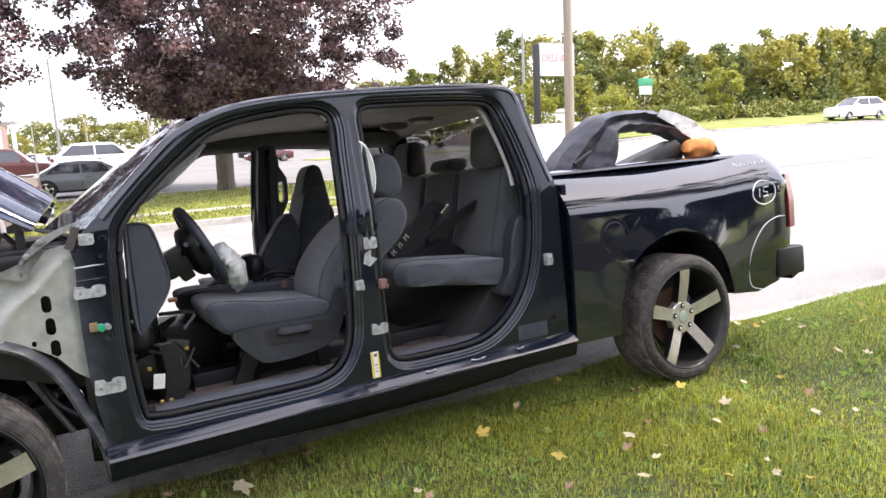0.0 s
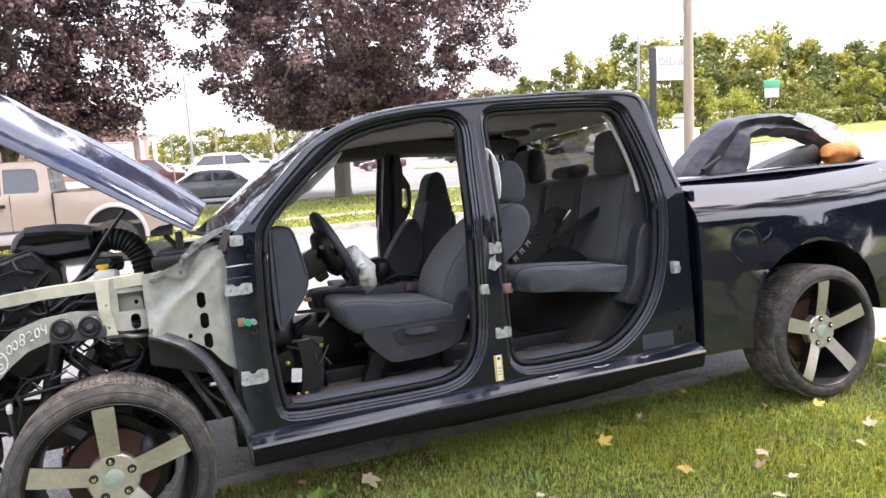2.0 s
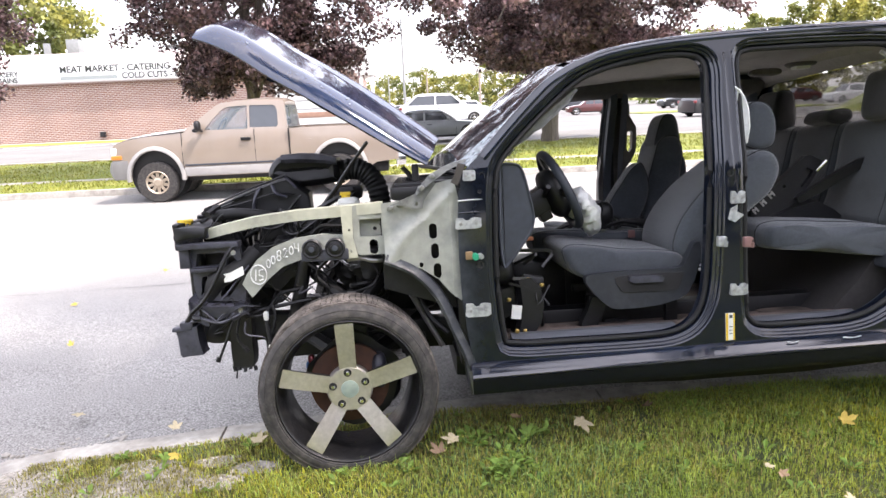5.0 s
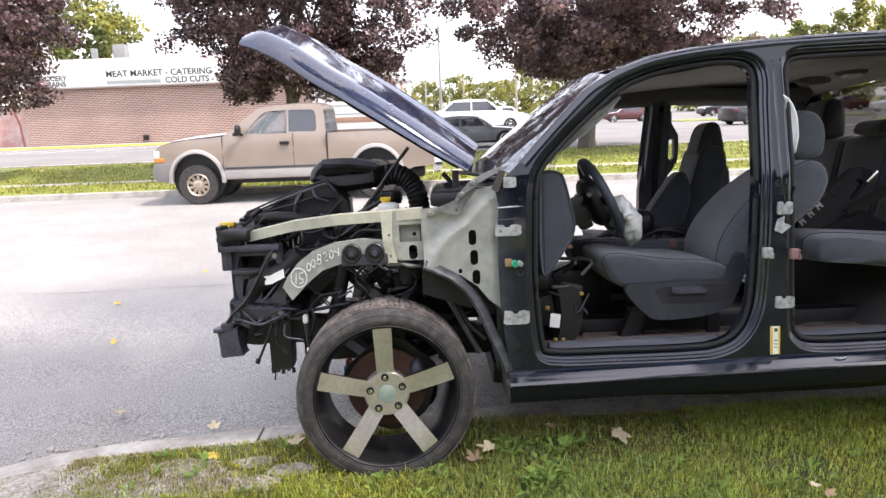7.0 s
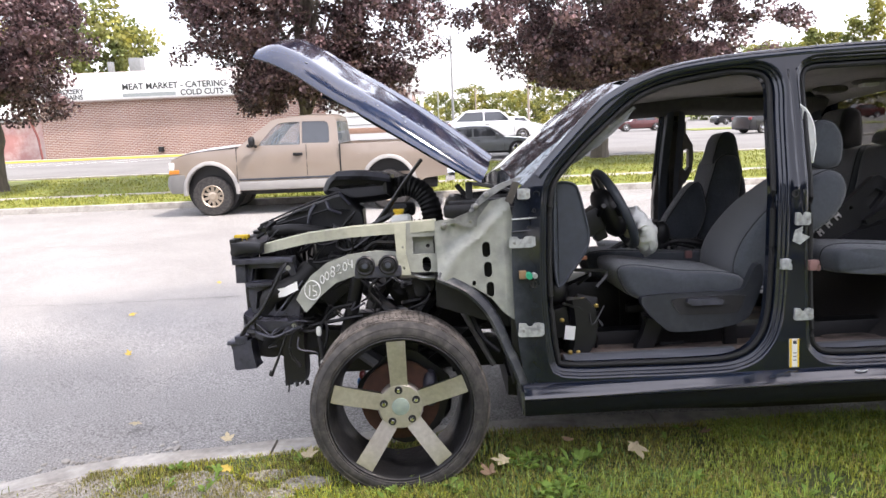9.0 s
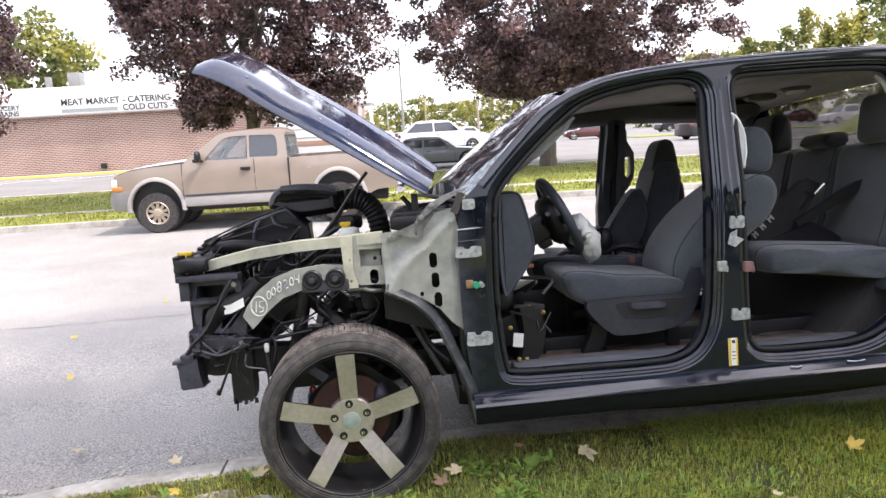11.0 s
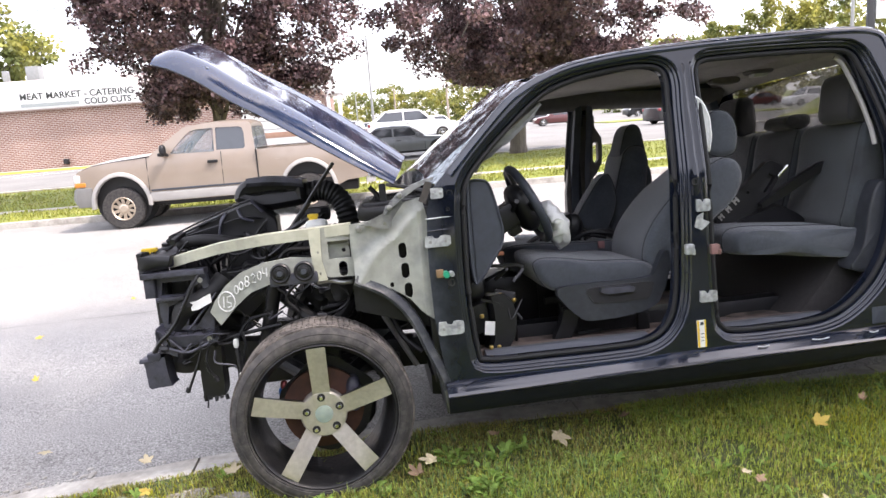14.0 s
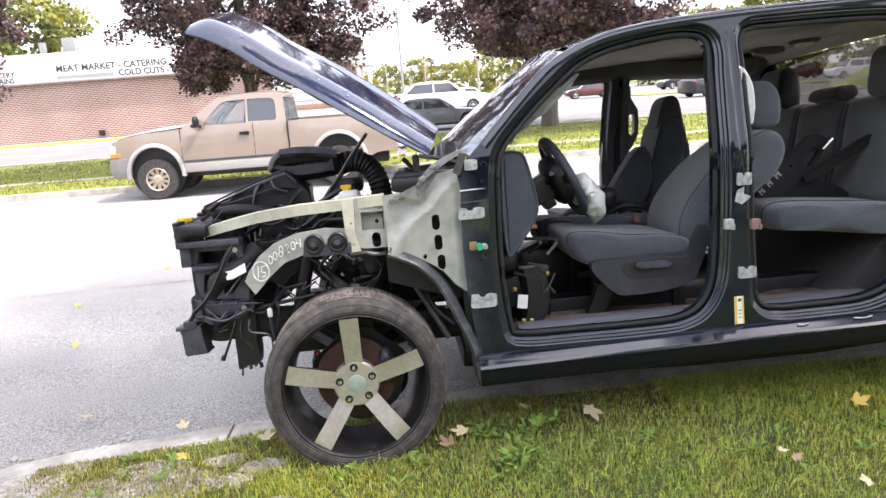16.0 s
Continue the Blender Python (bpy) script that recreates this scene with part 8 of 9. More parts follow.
part("wheel_house_lip", bm, material("oversprayed_lip", (0.018, 0.021, 0.027), 0.4, 0.0, 0.3, 20.0, tint=(0.12, 0.125, 0.12), tint_scale=6.0, tint_at=(0.5, 0.7)), wreck, "dark inner wheel-arch lip with primer overspray", 50)
bm = bmesh.new()
loft(bm, [[p + Vector((-0.005, dy, 0)) for dy in (0.2, 0.45, 0.6)] for p in smooth_path([(0.1, 0, 0.87), (0.2, 0, 0.84), (0.35, 0, 0.75), (0.45, 0, 0.6), (0.5, 0, 0.4)], 4)], closed=False)
part("wheel_liner", bm, PLASTIC, wreck, "black wheel-arch liner")
bm = bmesh.new()
plate(bm, [(-0.47, 0.7), (-0.36, 0.7), (-0.3, 0.75), (-0.24, 0.8), (-0.16, 0.79), (-0.1, 0.83), (-0.08, 0.92), (-0.47, 0.92)], [], 0.56, 0.02, None, [("x", -0.4 + 0.06 * k) for k in range(6)])
crumple(bm, 0.02, 14, 1)
part("inner_apron", bm, PLASTIC, wreck, "black inner apron", 30)
# strap, box and plates of the inner wing
bx = flat_part("wing_mount", [(0.0, 0.9), (0.0, 1.085), (0.165, 1.1), (0.165, 0.875), (0.06, 0.878)], 0.165, 0.01, PRIMER, [ring(0.115, 1.066, 0.03, 0.017, 14), slot(0.118, 0.91, 0.018, 0.032), rect(0.062, 0.156, 0.955, 1.03)], None, "primer-coated wing mount with holes")
flat_part("mount_recess", [(0.06, 0.95), (0.06, 1.03), (0.158, 1.03), (0.158, 0.95)], 0.205, 0.008, PRIMER, [slot(0.125, 0.985, 0.009, 0.009), slot(0.148, 1.0, 0.003, 0.003)], bx)
flat_part("mount_strap", [(-0.005, 0.87), (-0.012, 1.09), (0.038, 1.092), (0.032, 0.96), (0.05, 0.87)], 0.145, 0.012, PRIMER_WARM, [slot(0.02, 0.99, 0.005, 0.006), slot(0.022, 0.9, 0.005, 0.006)], None, "pale primer strap")
bm = bmesh.new()
loft(bm, [[(x, y0, z - 0.022), (x, y0, z + 0.022), (x, y0 + 0.05, z + 0.026), (x, y0 + 0.05, z - 0.018)] for x, y0, z in ((-0.64, 0.36, 0.99), (-0.55, 0.3, 1.01), (-0.4, 0.235, 1.04), (-0.2, 0.2, 1.06), (0.0, 0.17, 1.068), (0.165, 0.155, 1.075))])
part("wing_rail", bm, PRIMER_WARM, wreck, "pale primer-coated wing rail")
# arched brace with pen marks
ar_y = lambda x, z: 0.165 + 0.2 * max(0, -x - 0.15)
top = [(-0.465, 0.775), (-0.44, 0.82), (-0.39, 0.88), (-0.32, 0.93), (-0.22, 0.965), (-0.1, 0.978), (0.03, 0.965)]
bot = [(0.03, 0.875), (-0.09, 0.87), (-0.2, 0.872), (-0.28, 0.845), (-0.35, 0.79), (-0.4, 0.74), (-0.425, 0.715)]
arb = flat_part("arched_brace", top + bot, 0, 0.03, PRIMER, (), None, "curved grey primer brace with white pen marks", ar_y, 0, [("x", v) for v in (-0.4, -0.3, -0.2, -0.1)])
paint_pen(ring(-0.388, 0.815, 0.036, 0.042, 22), ar_y, 0.003, arb, True)
paint_pen([(-0.403, 0.79), (-0.398, 0.838)], ar_y, 0.003, arb)
paint_pen([(-0.366, 0.838), (-0.384, 0.834), (-0.386, 0.814), (-0.37, 0.808), (-0.37, 0.794), (-0.386, 0.79)], ar_y, 0.003, arb)
num = (((-0.34, 0.862), 0.0), ((-0.318, 0.877), 0.0), ((-0.29, 0.895), 8), ((-0.262, 0.905), 2), ((-0.235, 0.915), 0.0), ((-0.21, 0.925), 4))
for (cx, cz), ch in num:
    if ch == 0.0:
        paint_pen(ring(cx, cz, 0.0085, 0.017, 12), ar_y, 0.003, arb, True)
    elif ch == 8:
        paint_pen(ring(cx, cz + 0.01, 0.008, 0.011, 10), ar_y, 0.003, arb, True)
        paint_pen(ring(cx - 0.002, cz - 0.011, 0.009, 0.011, 10), ar_y, 0.003, arb, True)
    elif ch == 2:
        paint_pen([(cx - 0.008, cz + 0.012), (cx, cz + 0.02), (cx + 0.008, cz + 0.012), (cx - 0.008, cz - 0.018), (cx + 0.01, cz - 0.016)], ar_y, 0.003, arb)
    else:
        paint_pen([(cx - 0.01, cz + 0.022), (cx - 0.009, cz), (cx + 0.008, cz - 0.004), (cx + 0.008, cz + 0.02), (cx + 0.006, cz - 0.018)], ar_y, 0.003, arb)
bm = bmesh.new()
box(bm, -0.19, 0.012, 0.135, 0.165, 0.865, 0.915, 0.012)
mt = part("mount_plate", bm, PLASTIC_SLATE, wreck, "slate plate carrying two round mounts")
for x in (-0.141, -0.043):
    bm = bmesh.new()
    lathe(bm, [(0.042, 0.0), (0.042, -0.018), (0.036, -0.024), (0.03, -0.02), (0.02, -0.022), (0.018, -0.03), (0.008, -0.032), (0.001, -0.03)], 26, (x, 0.145, 0.92))
    part("round_mount", bm, PLASTIC, mt)
    bm = bmesh.new()
    lathe(bm, [(0.012, 0.0), (0.011, -0.006), (0.001, -0.006)], 12, (x, 0.115, 0.92))
    part("mount_bolt", bm, PLASTIC_GREY, mt)

# headlamp carrier: slate plastic frame with openings
hy = lambda x, z: 0.3 + 0.12 * max(0, -x - 0.5)
carrier = flat_part("headlamp_carrier", [(-0.75, 0.957), (-0.483, 0.945), (-0.474, 0.87), (-0.462, 0.785), (-0.477, 0.664), (-0.501, 0.652), (-0.511, 0.692), (-0.575, 0.691), (-0.689, 0.709), (-0.701, 0.77), (-0.699, 0.848), (-0.74, 0.867)], 0, 0.04, PLASTIC_SLATE, [[(-0.673, 0.911), (-0.546, 0.911), (-0.561, 0.884), (-0.582, 0.855), (-0.685, 0.854)], [(-0.66, 0.803), (-0.6, 0.826), (-0.596, 0.79), (-0.62, 0.745), (-0.672, 0.725)], [(-0.513, 0.899), (-0.494, 0.864), (-0.483, 0.786), (-0.545, 0.712), (-0.585, 0.715), (-0.566, 0.79), (-0.539, 0.883)]], None, "broken slate-grey headlamp carrier", hy, 0, [("x", -0.6)])
for x0, x1, z0, z1 in ((-0.75, -0.48, 0.935, 0.96), (-0.7, -0.58, 0.832, 0.85), (-0.745, -0.7, 0.85, 0.96)):
    bm = bmesh.new()
    box(bm, x0, x1, hy(x1, 0) - 0.03, hy(x1, 0) + 0.05, z0, z1, 0.005)
    part("carrier_flange", bm, PLASTIC_SLATE, carrier)
bm = bmesh.new()
loft(bm, [[(x, y0, z0), (x, y0 - 0.012, z1), (x, y0 + 0.1, z1 + 0.012), (x, y0 + 0.12, z0 + 0.02)] for x, y0, z0, z1 in ((-0.725, 0.31, 0.655, 0.708), (-0.66, 0.28, 0.635, 0.685), (-0.59, 0.265, 0.628, 0.68), (-0.53, 0.265, 0.64, 0.677), (-0.475, 0.27, 0.645, 0.675))])
crumple(bm, 0.008, 30, 2)
part("lower_shelf", bm, PLASTIC_SLATE, carrier, "broken lower bumper bracket", 25)
bm = bmesh.new()
tube(bm, smooth_path([(-0.7, 0.3, 0.64), (-0.64, 0.27, 0.618), (-0.585, 0.262, 0.606), (-0.53, 0.265, 0.622), (-0.475, 0.27, 0.646)], 4), 0.007, 6)
part("shelf_rib", bm, PLASTIC_SLATE, carrier)
for a_, b_ in (((-0.66, 0.268, 0.668), (-0.6, 0.262, 0.61)), ((-0.6, 0.262, 0.612), (-0.54, 0.266, 0.672)), ((-0.54, 0.266, 0.625), (-0.49, 0.268, 0.672)), ((-0.72, 0.29, 0.7), (-0.71, 0.3, 0.64)), ((-0.575, 0.285, 0.7), (-0.44, 0.27, 0.85))):
    bm = bmesh.new()
    tube(bm, [a_, b_], 0.005, 6)
    part("shelf_rib", bm, PLASTIC_SLATE, carrier)
for x, z in ((-0.5, 0.912), (-0.492, 0.655)):
    bm = bmesh.new()
    lathe(bm, [(0.012, 0.0), (0.011, -0.005), (0.005, -0.004), (0.001, -0.004)], 8, (x, hy(x, z) - 0.034, z))
    part("clip_nut", bm, STEEL, carrier)
bm = bmesh.new()
loft(bm, [[(x, y, z), (x + 0.003, y - 0.002, z - 0.038), (x + 0.003, y + 0.001, z - 0.038), (x, y + 0.003, z)] for x, y, z in ((-0.555, 0.272, 0.82), (-0.525, 0.262, 0.824), (-0.49, 0.262, 0.84), (-0.466, 0.268, 0.85))])
part("paper_tag", bm, WHITE, carrier, "crumpled white paper tag")
# the black box that hangs at the front corner
bm = bmesh.new()
loft(bm, [[(-0.812 + o, 0.36, z), (-0.716 + o, 0.345, z + 0.012), (-0.712 + o, 0.44, z + 0.012), (-0.808 + o, 0.45, z)] for o, z in ((0.022, 0.436), (0.012, 0.45), (0.004, 0.51), (0.0, 0.565))])
box(bm, -0.79, -0.73, 0.345, 0.44, 0.56, 0.6, 0.012)
box(bm, -0.83, -0.775, 0.35, 0.42, 0.555, 0.575, 0.006)
crumple(bm, 0.006, 30, 2)
hb = part("horn_box", bm, PLASTIC_SLATE, wreck, "black box hanging at the front corner", 40)
bm = bmesh.new()
tube(bm, smooth_path([(-0.76, 0.36, 0.6), (-0.735, 0.34, 0.63), (-0.72, 0.33, 0.66), (-0.7, 0.3, 0.69)], 4), 0.011, 6)
part("box_cable", bm, PLASTIC, hb)
# frame horn with its torn lower edge, and the bumper beam behind it
bm = bmesh.new()
loft(bm, [[(-0.592 + o, 0.44, z), (-0.49 + o, 0.43, z + 0.004), (-0.486 + o, 0.52, z + 0.004), (-0.59 + o, 0.53, z)] for o, z in ((-0.008, 0.345), (-0.004, 0.36), (0.0, 0.5), (0.002, 0.6))])
for k in range(5):
    tube(bm, [(-0.59 + 0.024 * k, 0.44, 0.352), (-0.586 + 0.024 * k, 0.436, 0.33 + 0.008 * (k % 2))], 0.009, 5)
crumple(bm, 0.006, 25, 2)
fh = part("frame_horn", bm, PLASTIC, wreck, "black frame horn with a torn lower edge", 30)
bm = bmesh.new()
tube(bm, [(-0.575, 0.44, 0.345), (-0.58, 0.43, 0.3)], 0.004, 5)
part("hanging_wire", bm, PLASTIC, fh)
bm = bmesh.new()
loft(bm, [[(x, y, 0.455 + d), (x, y - 0.01, 0.5), (x, y - 0.004, 0.575), (x, y + 0.12, 0.58), (x, y + 0.12, 0.455 + d)] for x, y, d in ((-0.75, 0.52, 0.0), (-0.66, 0.49, 0.012), (-0.55, 0.48, 0.004), (-0.42, 0.5, 0.0), (-0.2, 0.52, 0.0))])
box(bm, -0.74, -0.64, 0.5, 1.5, 0.47, 0.58, 0.02)
crumple(bm, 0.016, 18, 2)
part("bumper_beam", bm, PLASTIC, wreck, "black crushed bumper beam")
# radiator support, radiators and fan shroud
bm = bmesh.new()
box(bm, -0.76, -0.62, 0.3, 1.7, 0.98, 1.03, 0.012)
box(bm, -0.74, -0.68, 0.42, 0.48, 0.56, 1.0, 0.01)
box(bm, -0.74, -0.68, 1.52, 1.58, 0.56, 1.0, 0.01)
for k in range(8):
    box(bm, -0.77, -0.745, 0.32 + 0.16 * k, 0.42 + 0.16 * k, 0.985, 1.045, 0.006)
crumple(bm, 0.012, 16, 2)
part("radiator_support", bm, PLASTIC, wreck, "black radiator support bar")
bm = bmesh.new()
box(bm, -0.68, -0.6, 0.46, 1.54, 0.56, 0.98, 0.01)
part("radiator", bm, PLASTIC, wreck)
bm = bmesh.new()
rings = [[(-0.58, 1.0 + r * math.cos(a), 0.78 + r * math.sin(a)) for a in (2 * math.pi * k / 24 for k in range(24))] for r in (0.24, 0.22)]
tube(bm, rings[0], 0.02, 8, closed=True)
fan = part("fan", bm, PLASTIC, wreck)
for k in range(7):
    bm = bmesh.new()
    box(bm, -0.59, -0.57, -0.02, 0.02, 0.02, 0.22, 0, pose(0, 1.0, 0.78, 360 / 7 * k, 0, 0))
    part("fan_blade", bm, PLASTIC, fan)
bm = bmesh.new()
lathe(bm, [(0.024, 0), (0.024, 0.001)], 16, (0, 0, 0))
bm.free()
bm = bmesh.new()
tube(bm, [(-0.765, 0.5, 1.02), (-0.765, 0.5, 1.05)], 0.026, 14)
box(bm, -0.8, -0.73, 0.485, 0.515, 1.038, 1.056, 0.006)
part("radiator_cap", bm, YELLOW, wreck, "yellow filler cap")
bm = bmesh.new()
loft(bm, [[(x, 0.34, z0), (x, 0.33, z1), (x, 0.4, z1 + 0.01), (x, 0.42, z0)] for x, z0, z1 in ((-0.77, 0.95, 1.0), (-0.735, 0.955, 1.02), (-0.7, 0.96, 1.005), (-0.675, 0.965, 1.012), (-0.62, 0.98, 1.015))])
crumple(bm, 0.012, 30, 2)
part("support_end", bm, PLASTIC_SLATE, wreck, "crumpled black end of the radiator support", 15)
# engine and its clutter
bm = bmesh.new()
box(bm, -0.02, 0.4, 0.72, 1.28, 0.5, 1.0, 0.06)
box(bm, -0.45, 0.3, 0.6, 0.86, 0.87, 1.03, 0.04)
box(bm, -0.42, 0.3, 1.14, 1.4, 0.87, 1.03, 0.04)
for k in range(4):
    blob(bm, (-0.32 + 0.17 * k, 0.58, 0.9), (0.06, 0.08, 0.05), 6)
lathe(bm, [(0.02, -0.03), (0.05, -0.03), (0.055, 0.0), (0.09, 0.01), (0.09, 0.03), (0.078, 0.035), (0.085, 0.06), (0.085, 0.14), (0.07, 0.16), (0.01, 0.16)], 20, (0.09, 0.4, 0.79))
crumple(bm, 0.015, 18, 1)
part("engine", bm, PLASTIC, wreck, "dark grimy engine block")
bm = bmesh.new()
lid = [tuple(p[:2]) for p in smooth_path([(x, z, 0) for x, z in ((-0.4, 1.225), (-0.397, 1.275), (-0.36, 1.318), (-0.31, 1.328), (-0.19, 1.322), (-0.075, 1.3), (-0.055, 1.27), (-0.056, 1.195), (-0.1, 1.18), (-0.17, 1.174), (-0.26, 1.172), (-0.33, 1.2))], 3, True)]
loft(bm, [[(x, y, z) for x, z in offset_loop(lid, -d)] for y, d in ((0.7, 0.05), (0.69, 0.03), (0.7, 0.01), (0.73, 0.0), (0.9, 0.0), (0.95, 0.02))])
ab = part("air_filter_box", bm, PLASTIC, wreck, "black rounded air filter box", 50)
bm = bmesh.new()
loft(bm, [[(x, 0.672, z - h), (x, 0.662, z - h * 0.6), (x, 0.668, z), (x, 0.9, z + 0.008), (x, 0.9, z - h)] for x, z, h in ((-0.33, 1.333, 0.04), (-0.26, 1.335, 0.043), (-0.19, 1.33, 0.043), (-0.12, 1.32, 0.04), (-0.062, 1.303, 0.034))])
part("lid_band", bm, PLASTIC_SLATE, ab, "smooth dark band along the lid", 40)
bm = bmesh.new()
box(bm, -0.08, 0.06, 0.54, 0.66, 1.1, 1.168, 0.025)
part("breather_box", bm, PLASTIC, ab)
bm = bmesh.new()
tube(bm, smooth_path([(-0.07, 0.77, 1.235), (0.015, 0.76, 1.245), (0.082, 0.75, 1.217), (0.123, 0.74, 1.157), (0.14, 0.73, 1.07), (0.145, 0.72, 1.0)], 7), 0.052, 16, ribs=0.05)
part("air_hose", bm, RUBBER, wreck, "ribbed black intake hose", 30)
bm = bmesh.new()
tube(bm, smooth_path([(-0.62, 0.46, 1.06), (-0.581, 0.45, 1.068), (-0.522, 0.45, 1.072), (-0.451, 0.46, 1.064), (-0.389, 0.48, 1.05), (-0.3, 0.52, 1.02)], 6), 0.026, 12)
tube(bm, [(-0.588, 0.452, 1.066), (-0.577, 0.45, 1.068)], 0.029, 12)
part("radiator_hose", bm, RUBBER, wreck, "thick black radiator hose", 50)
bm = bmesh.new()
sh = [(-0.65, 1.06), (-0.648, 1.105), (-0.484, 1.165), (-0.33, 1.222), (-0.305, 1.222), (-0.268, 1.189), (-0.206, 1.139), (-0.2, 1.05)]
loft(bm, [[(x, 0.62 + o + 0.025 * noise.noise(Vector((x * 11, z * 13, o))), z) for x, z in smooth_loop] for o, smooth_loop in ((0.0, offset_loop(sh, -0.012)), (0.012, sh), (0.16, offset_loop(sh, 0.004)), (0.2, offset_loop(sh, -0.03)))])
crumple(bm, 0.014, 20, 2)
fs = part("fan_shroud", bm, PLASTIC, wreck, "cracked black fan shroud", 20)
for r, *pts in ((0.007, (-0.655, 0.6, 1.11), (-0.48, 0.595, 1.176), (-0.3, 0.59, 1.235)), (0.006, (-0.66, 0.61, 1.095), (-0.5, 0.6, 1.15), (-0.42, 0.595, 1.18)), (0.011, (-0.43, 0.6, 1.178), (-0.45, 0.58, 1.14), (-0.463, 0.58, 1.08)), (0.01, (-0.37, 0.6, 1.19), (-0.35, 0.58, 1.15), (-0.3, 0.58, 1.13)), (0.007, (-0.62, 0.6, 1.09), (-0.48, 0.58, 1.12), (-0.36, 0.585, 1.15), (-0.26, 0.6, 1.14)), (0.007, (-0.24, 0.59, 1.13), (-0.27, 0.585, 1.09), (-0.3, 0.58, 1.06)), (0.01, (-0.305, 0.59, 1.23), (-0.275, 0.585, 1.195), (-0.255, 0.59, 1.17))):
    bm = bmesh.new()
    tube(bm, smooth_path(pts, 5), r, 6, flat=0.7)
    part("shroud_strap", bm, PLASTIC_SLATE if r > 0.009 else PLASTIC, fs)
for x, z in ((-0.68, 1.085), (-0.665, 1.1), (-0.7, 1.062), (-0.645, 1.075), (-0.69, 1.045)):
    bm = bmesh.new()
    box(bm, -0.022, 0.022, -0.012, 0.012, -0.007, 0.007, 0.003, pose(x, 0.55, z, random.uniform(-20, 20), random.uniform(-40, 10), 0))
    part("broken_tab", bm, PLASTIC, fs)
bm = bmesh.new()
blob(bm, (0.002, 0.45, 1.088), (0.052, 0.05, 0.03), 8, 3)
rs = part("washer_bottle", bm, BOTTLE, wreck, "milky white reservoir with a yellow cap")
bm = bmesh.new()
tube(bm, [(-0.01, 0.45, 1.11), (-0.01, 0.45, 1.128)], 0.02, 14)
box(bm, -0.035, 0.014, 0.435, 0.465, 1.126, 1.142, 0.004)
part("bottle_cap", bm, YELLOW, rs)
# bonnet struts
bm = bmesh.new()
tube(bm, [(-0.12, 0.5, 1.08), (0.03, 0.42, 1.27), (0.11, 0.36, 1.36)], 0.008, 6)
tube(bm, [(-0.12, 0.5, 1.08), (-0.02, 0.45, 1.2)], 0.013, 8)
part("bonnet_strut", bm, PLASTIC, wreck)
bm = bmesh.new()
box(bm, 0.3, 0.33, 0.24, 0.3, 1.06, 1.25, 0.006, None)
tube(bm, [(0.36, 0.27, 1.12), (0.26, 0.27, 1.24)], 0.012, 6)
box(bm, 0.22, 0.42, 0.2, 0.34, 1.05, 1.09, 0.01)
part("bonnet_hinge", bm, PLASTIC, wreck)
# loose looms, brake pipes and suspension
for i in range(46):
    bm = bmesh.new()
    x, y, z = random.uniform(-0.6, 0.22), random.uniform(0.45, 0.8), random.uniform(0.84, 1.08)
    d = lambda s: random.uniform(-s, s)
    cx = lambda v: max(-0.62, min(0.25, v))
    tube(bm, smooth_path([(x, y, z), (cx(x + d(0.12)), y + d(0.1), z + d(0.1)), (cx(x + d(0.2)), y + d(0.1), z + d(0.14)), (cx(x + d(0.26)), y + d(0.12), max(0.78, min(1.08, z + d(0.2))))], 4), random.choice((0.004, 0.006, 0.009, 0.014)), 5)
    part("wiring_loom", bm, PLASTIC, wreck)
for r, *pts in ((0.008, (-0.715, 0.28, 0.65), (-0.637, 0.262, 0.721), (-0.57, 0.26, 0.829), (-0.531, 0.265, 0.9), (-0.5, 0.29, 0.95)), (0.006, (-0.53, 0.3, 0.64), (-0.55, 0.29, 0.57), (-0.58, 0.29, 0.5), (-0.617, 0.3, 0.425)), (0.011, (-0.614, 0.3, 0.44), (-0.622, 0.3, 0.42)), (0.006, (-0.5, 0.3, 0.64), (-0.522, 0.29, 0.56), (-0.518, 0.29, 0.51), (-0.492, 0.3, 0.472)), (0.012, (-0.497, 0.3, 0.478), (-0.487, 0.3, 0.455)), (0.009, (-0.494, 0.35, 0.6), (-0.422, 0.34, 0.634), (-0.299, 0.34, 0.654), (-0.194, 0.35, 0.667)), (0.008, (-0.47, 0.33, 0.61), (-0.4, 0.33, 0.62), (-0.33, 0.34, 0.7), (-0.24, 0.35, 0.72)), (0.011, (-0.379, 0.3, 0.65), (-0.385, 0.29, 0.58), (-0.377, 0.28, 0.5), (-0.385, 0.28, 0.47)), (0.007, (-0.36, 0.31, 0.66), (-0.352, 0.3, 0.6), (-0.37, 0.29, 0.52)), (0.008, (-0.2, 0.38, 0.83), (-0.12, 0.36, 0.76), (-0.14, 0.37, 0.68), (-0.06, 0.36, 0.62)), (0.008, (-0.1, 0.37, 0.85), (-0.16, 0.35, 0.78), (-0.11, 0.36, 0.7), (-0.18, 0.37, 0.62)), (0.006, (0.06, 0.3, 0.84), (0.12, 0.28, 0.79), (0.1, 0.28, 0.73), (0.02, 0.28, 0.7)), (0.01, (-0.16, 0.3, 0.968), (-0.115, 0.29, 1.0), (-0.06, 0.29, 1.0), (-0.0, 0.29, 0.996))):
    bm = bmesh.new()
    tube(bm, smooth_path(pts, 6), r, 7)
    part("loose_cable", bm, PLASTIC, wreck)
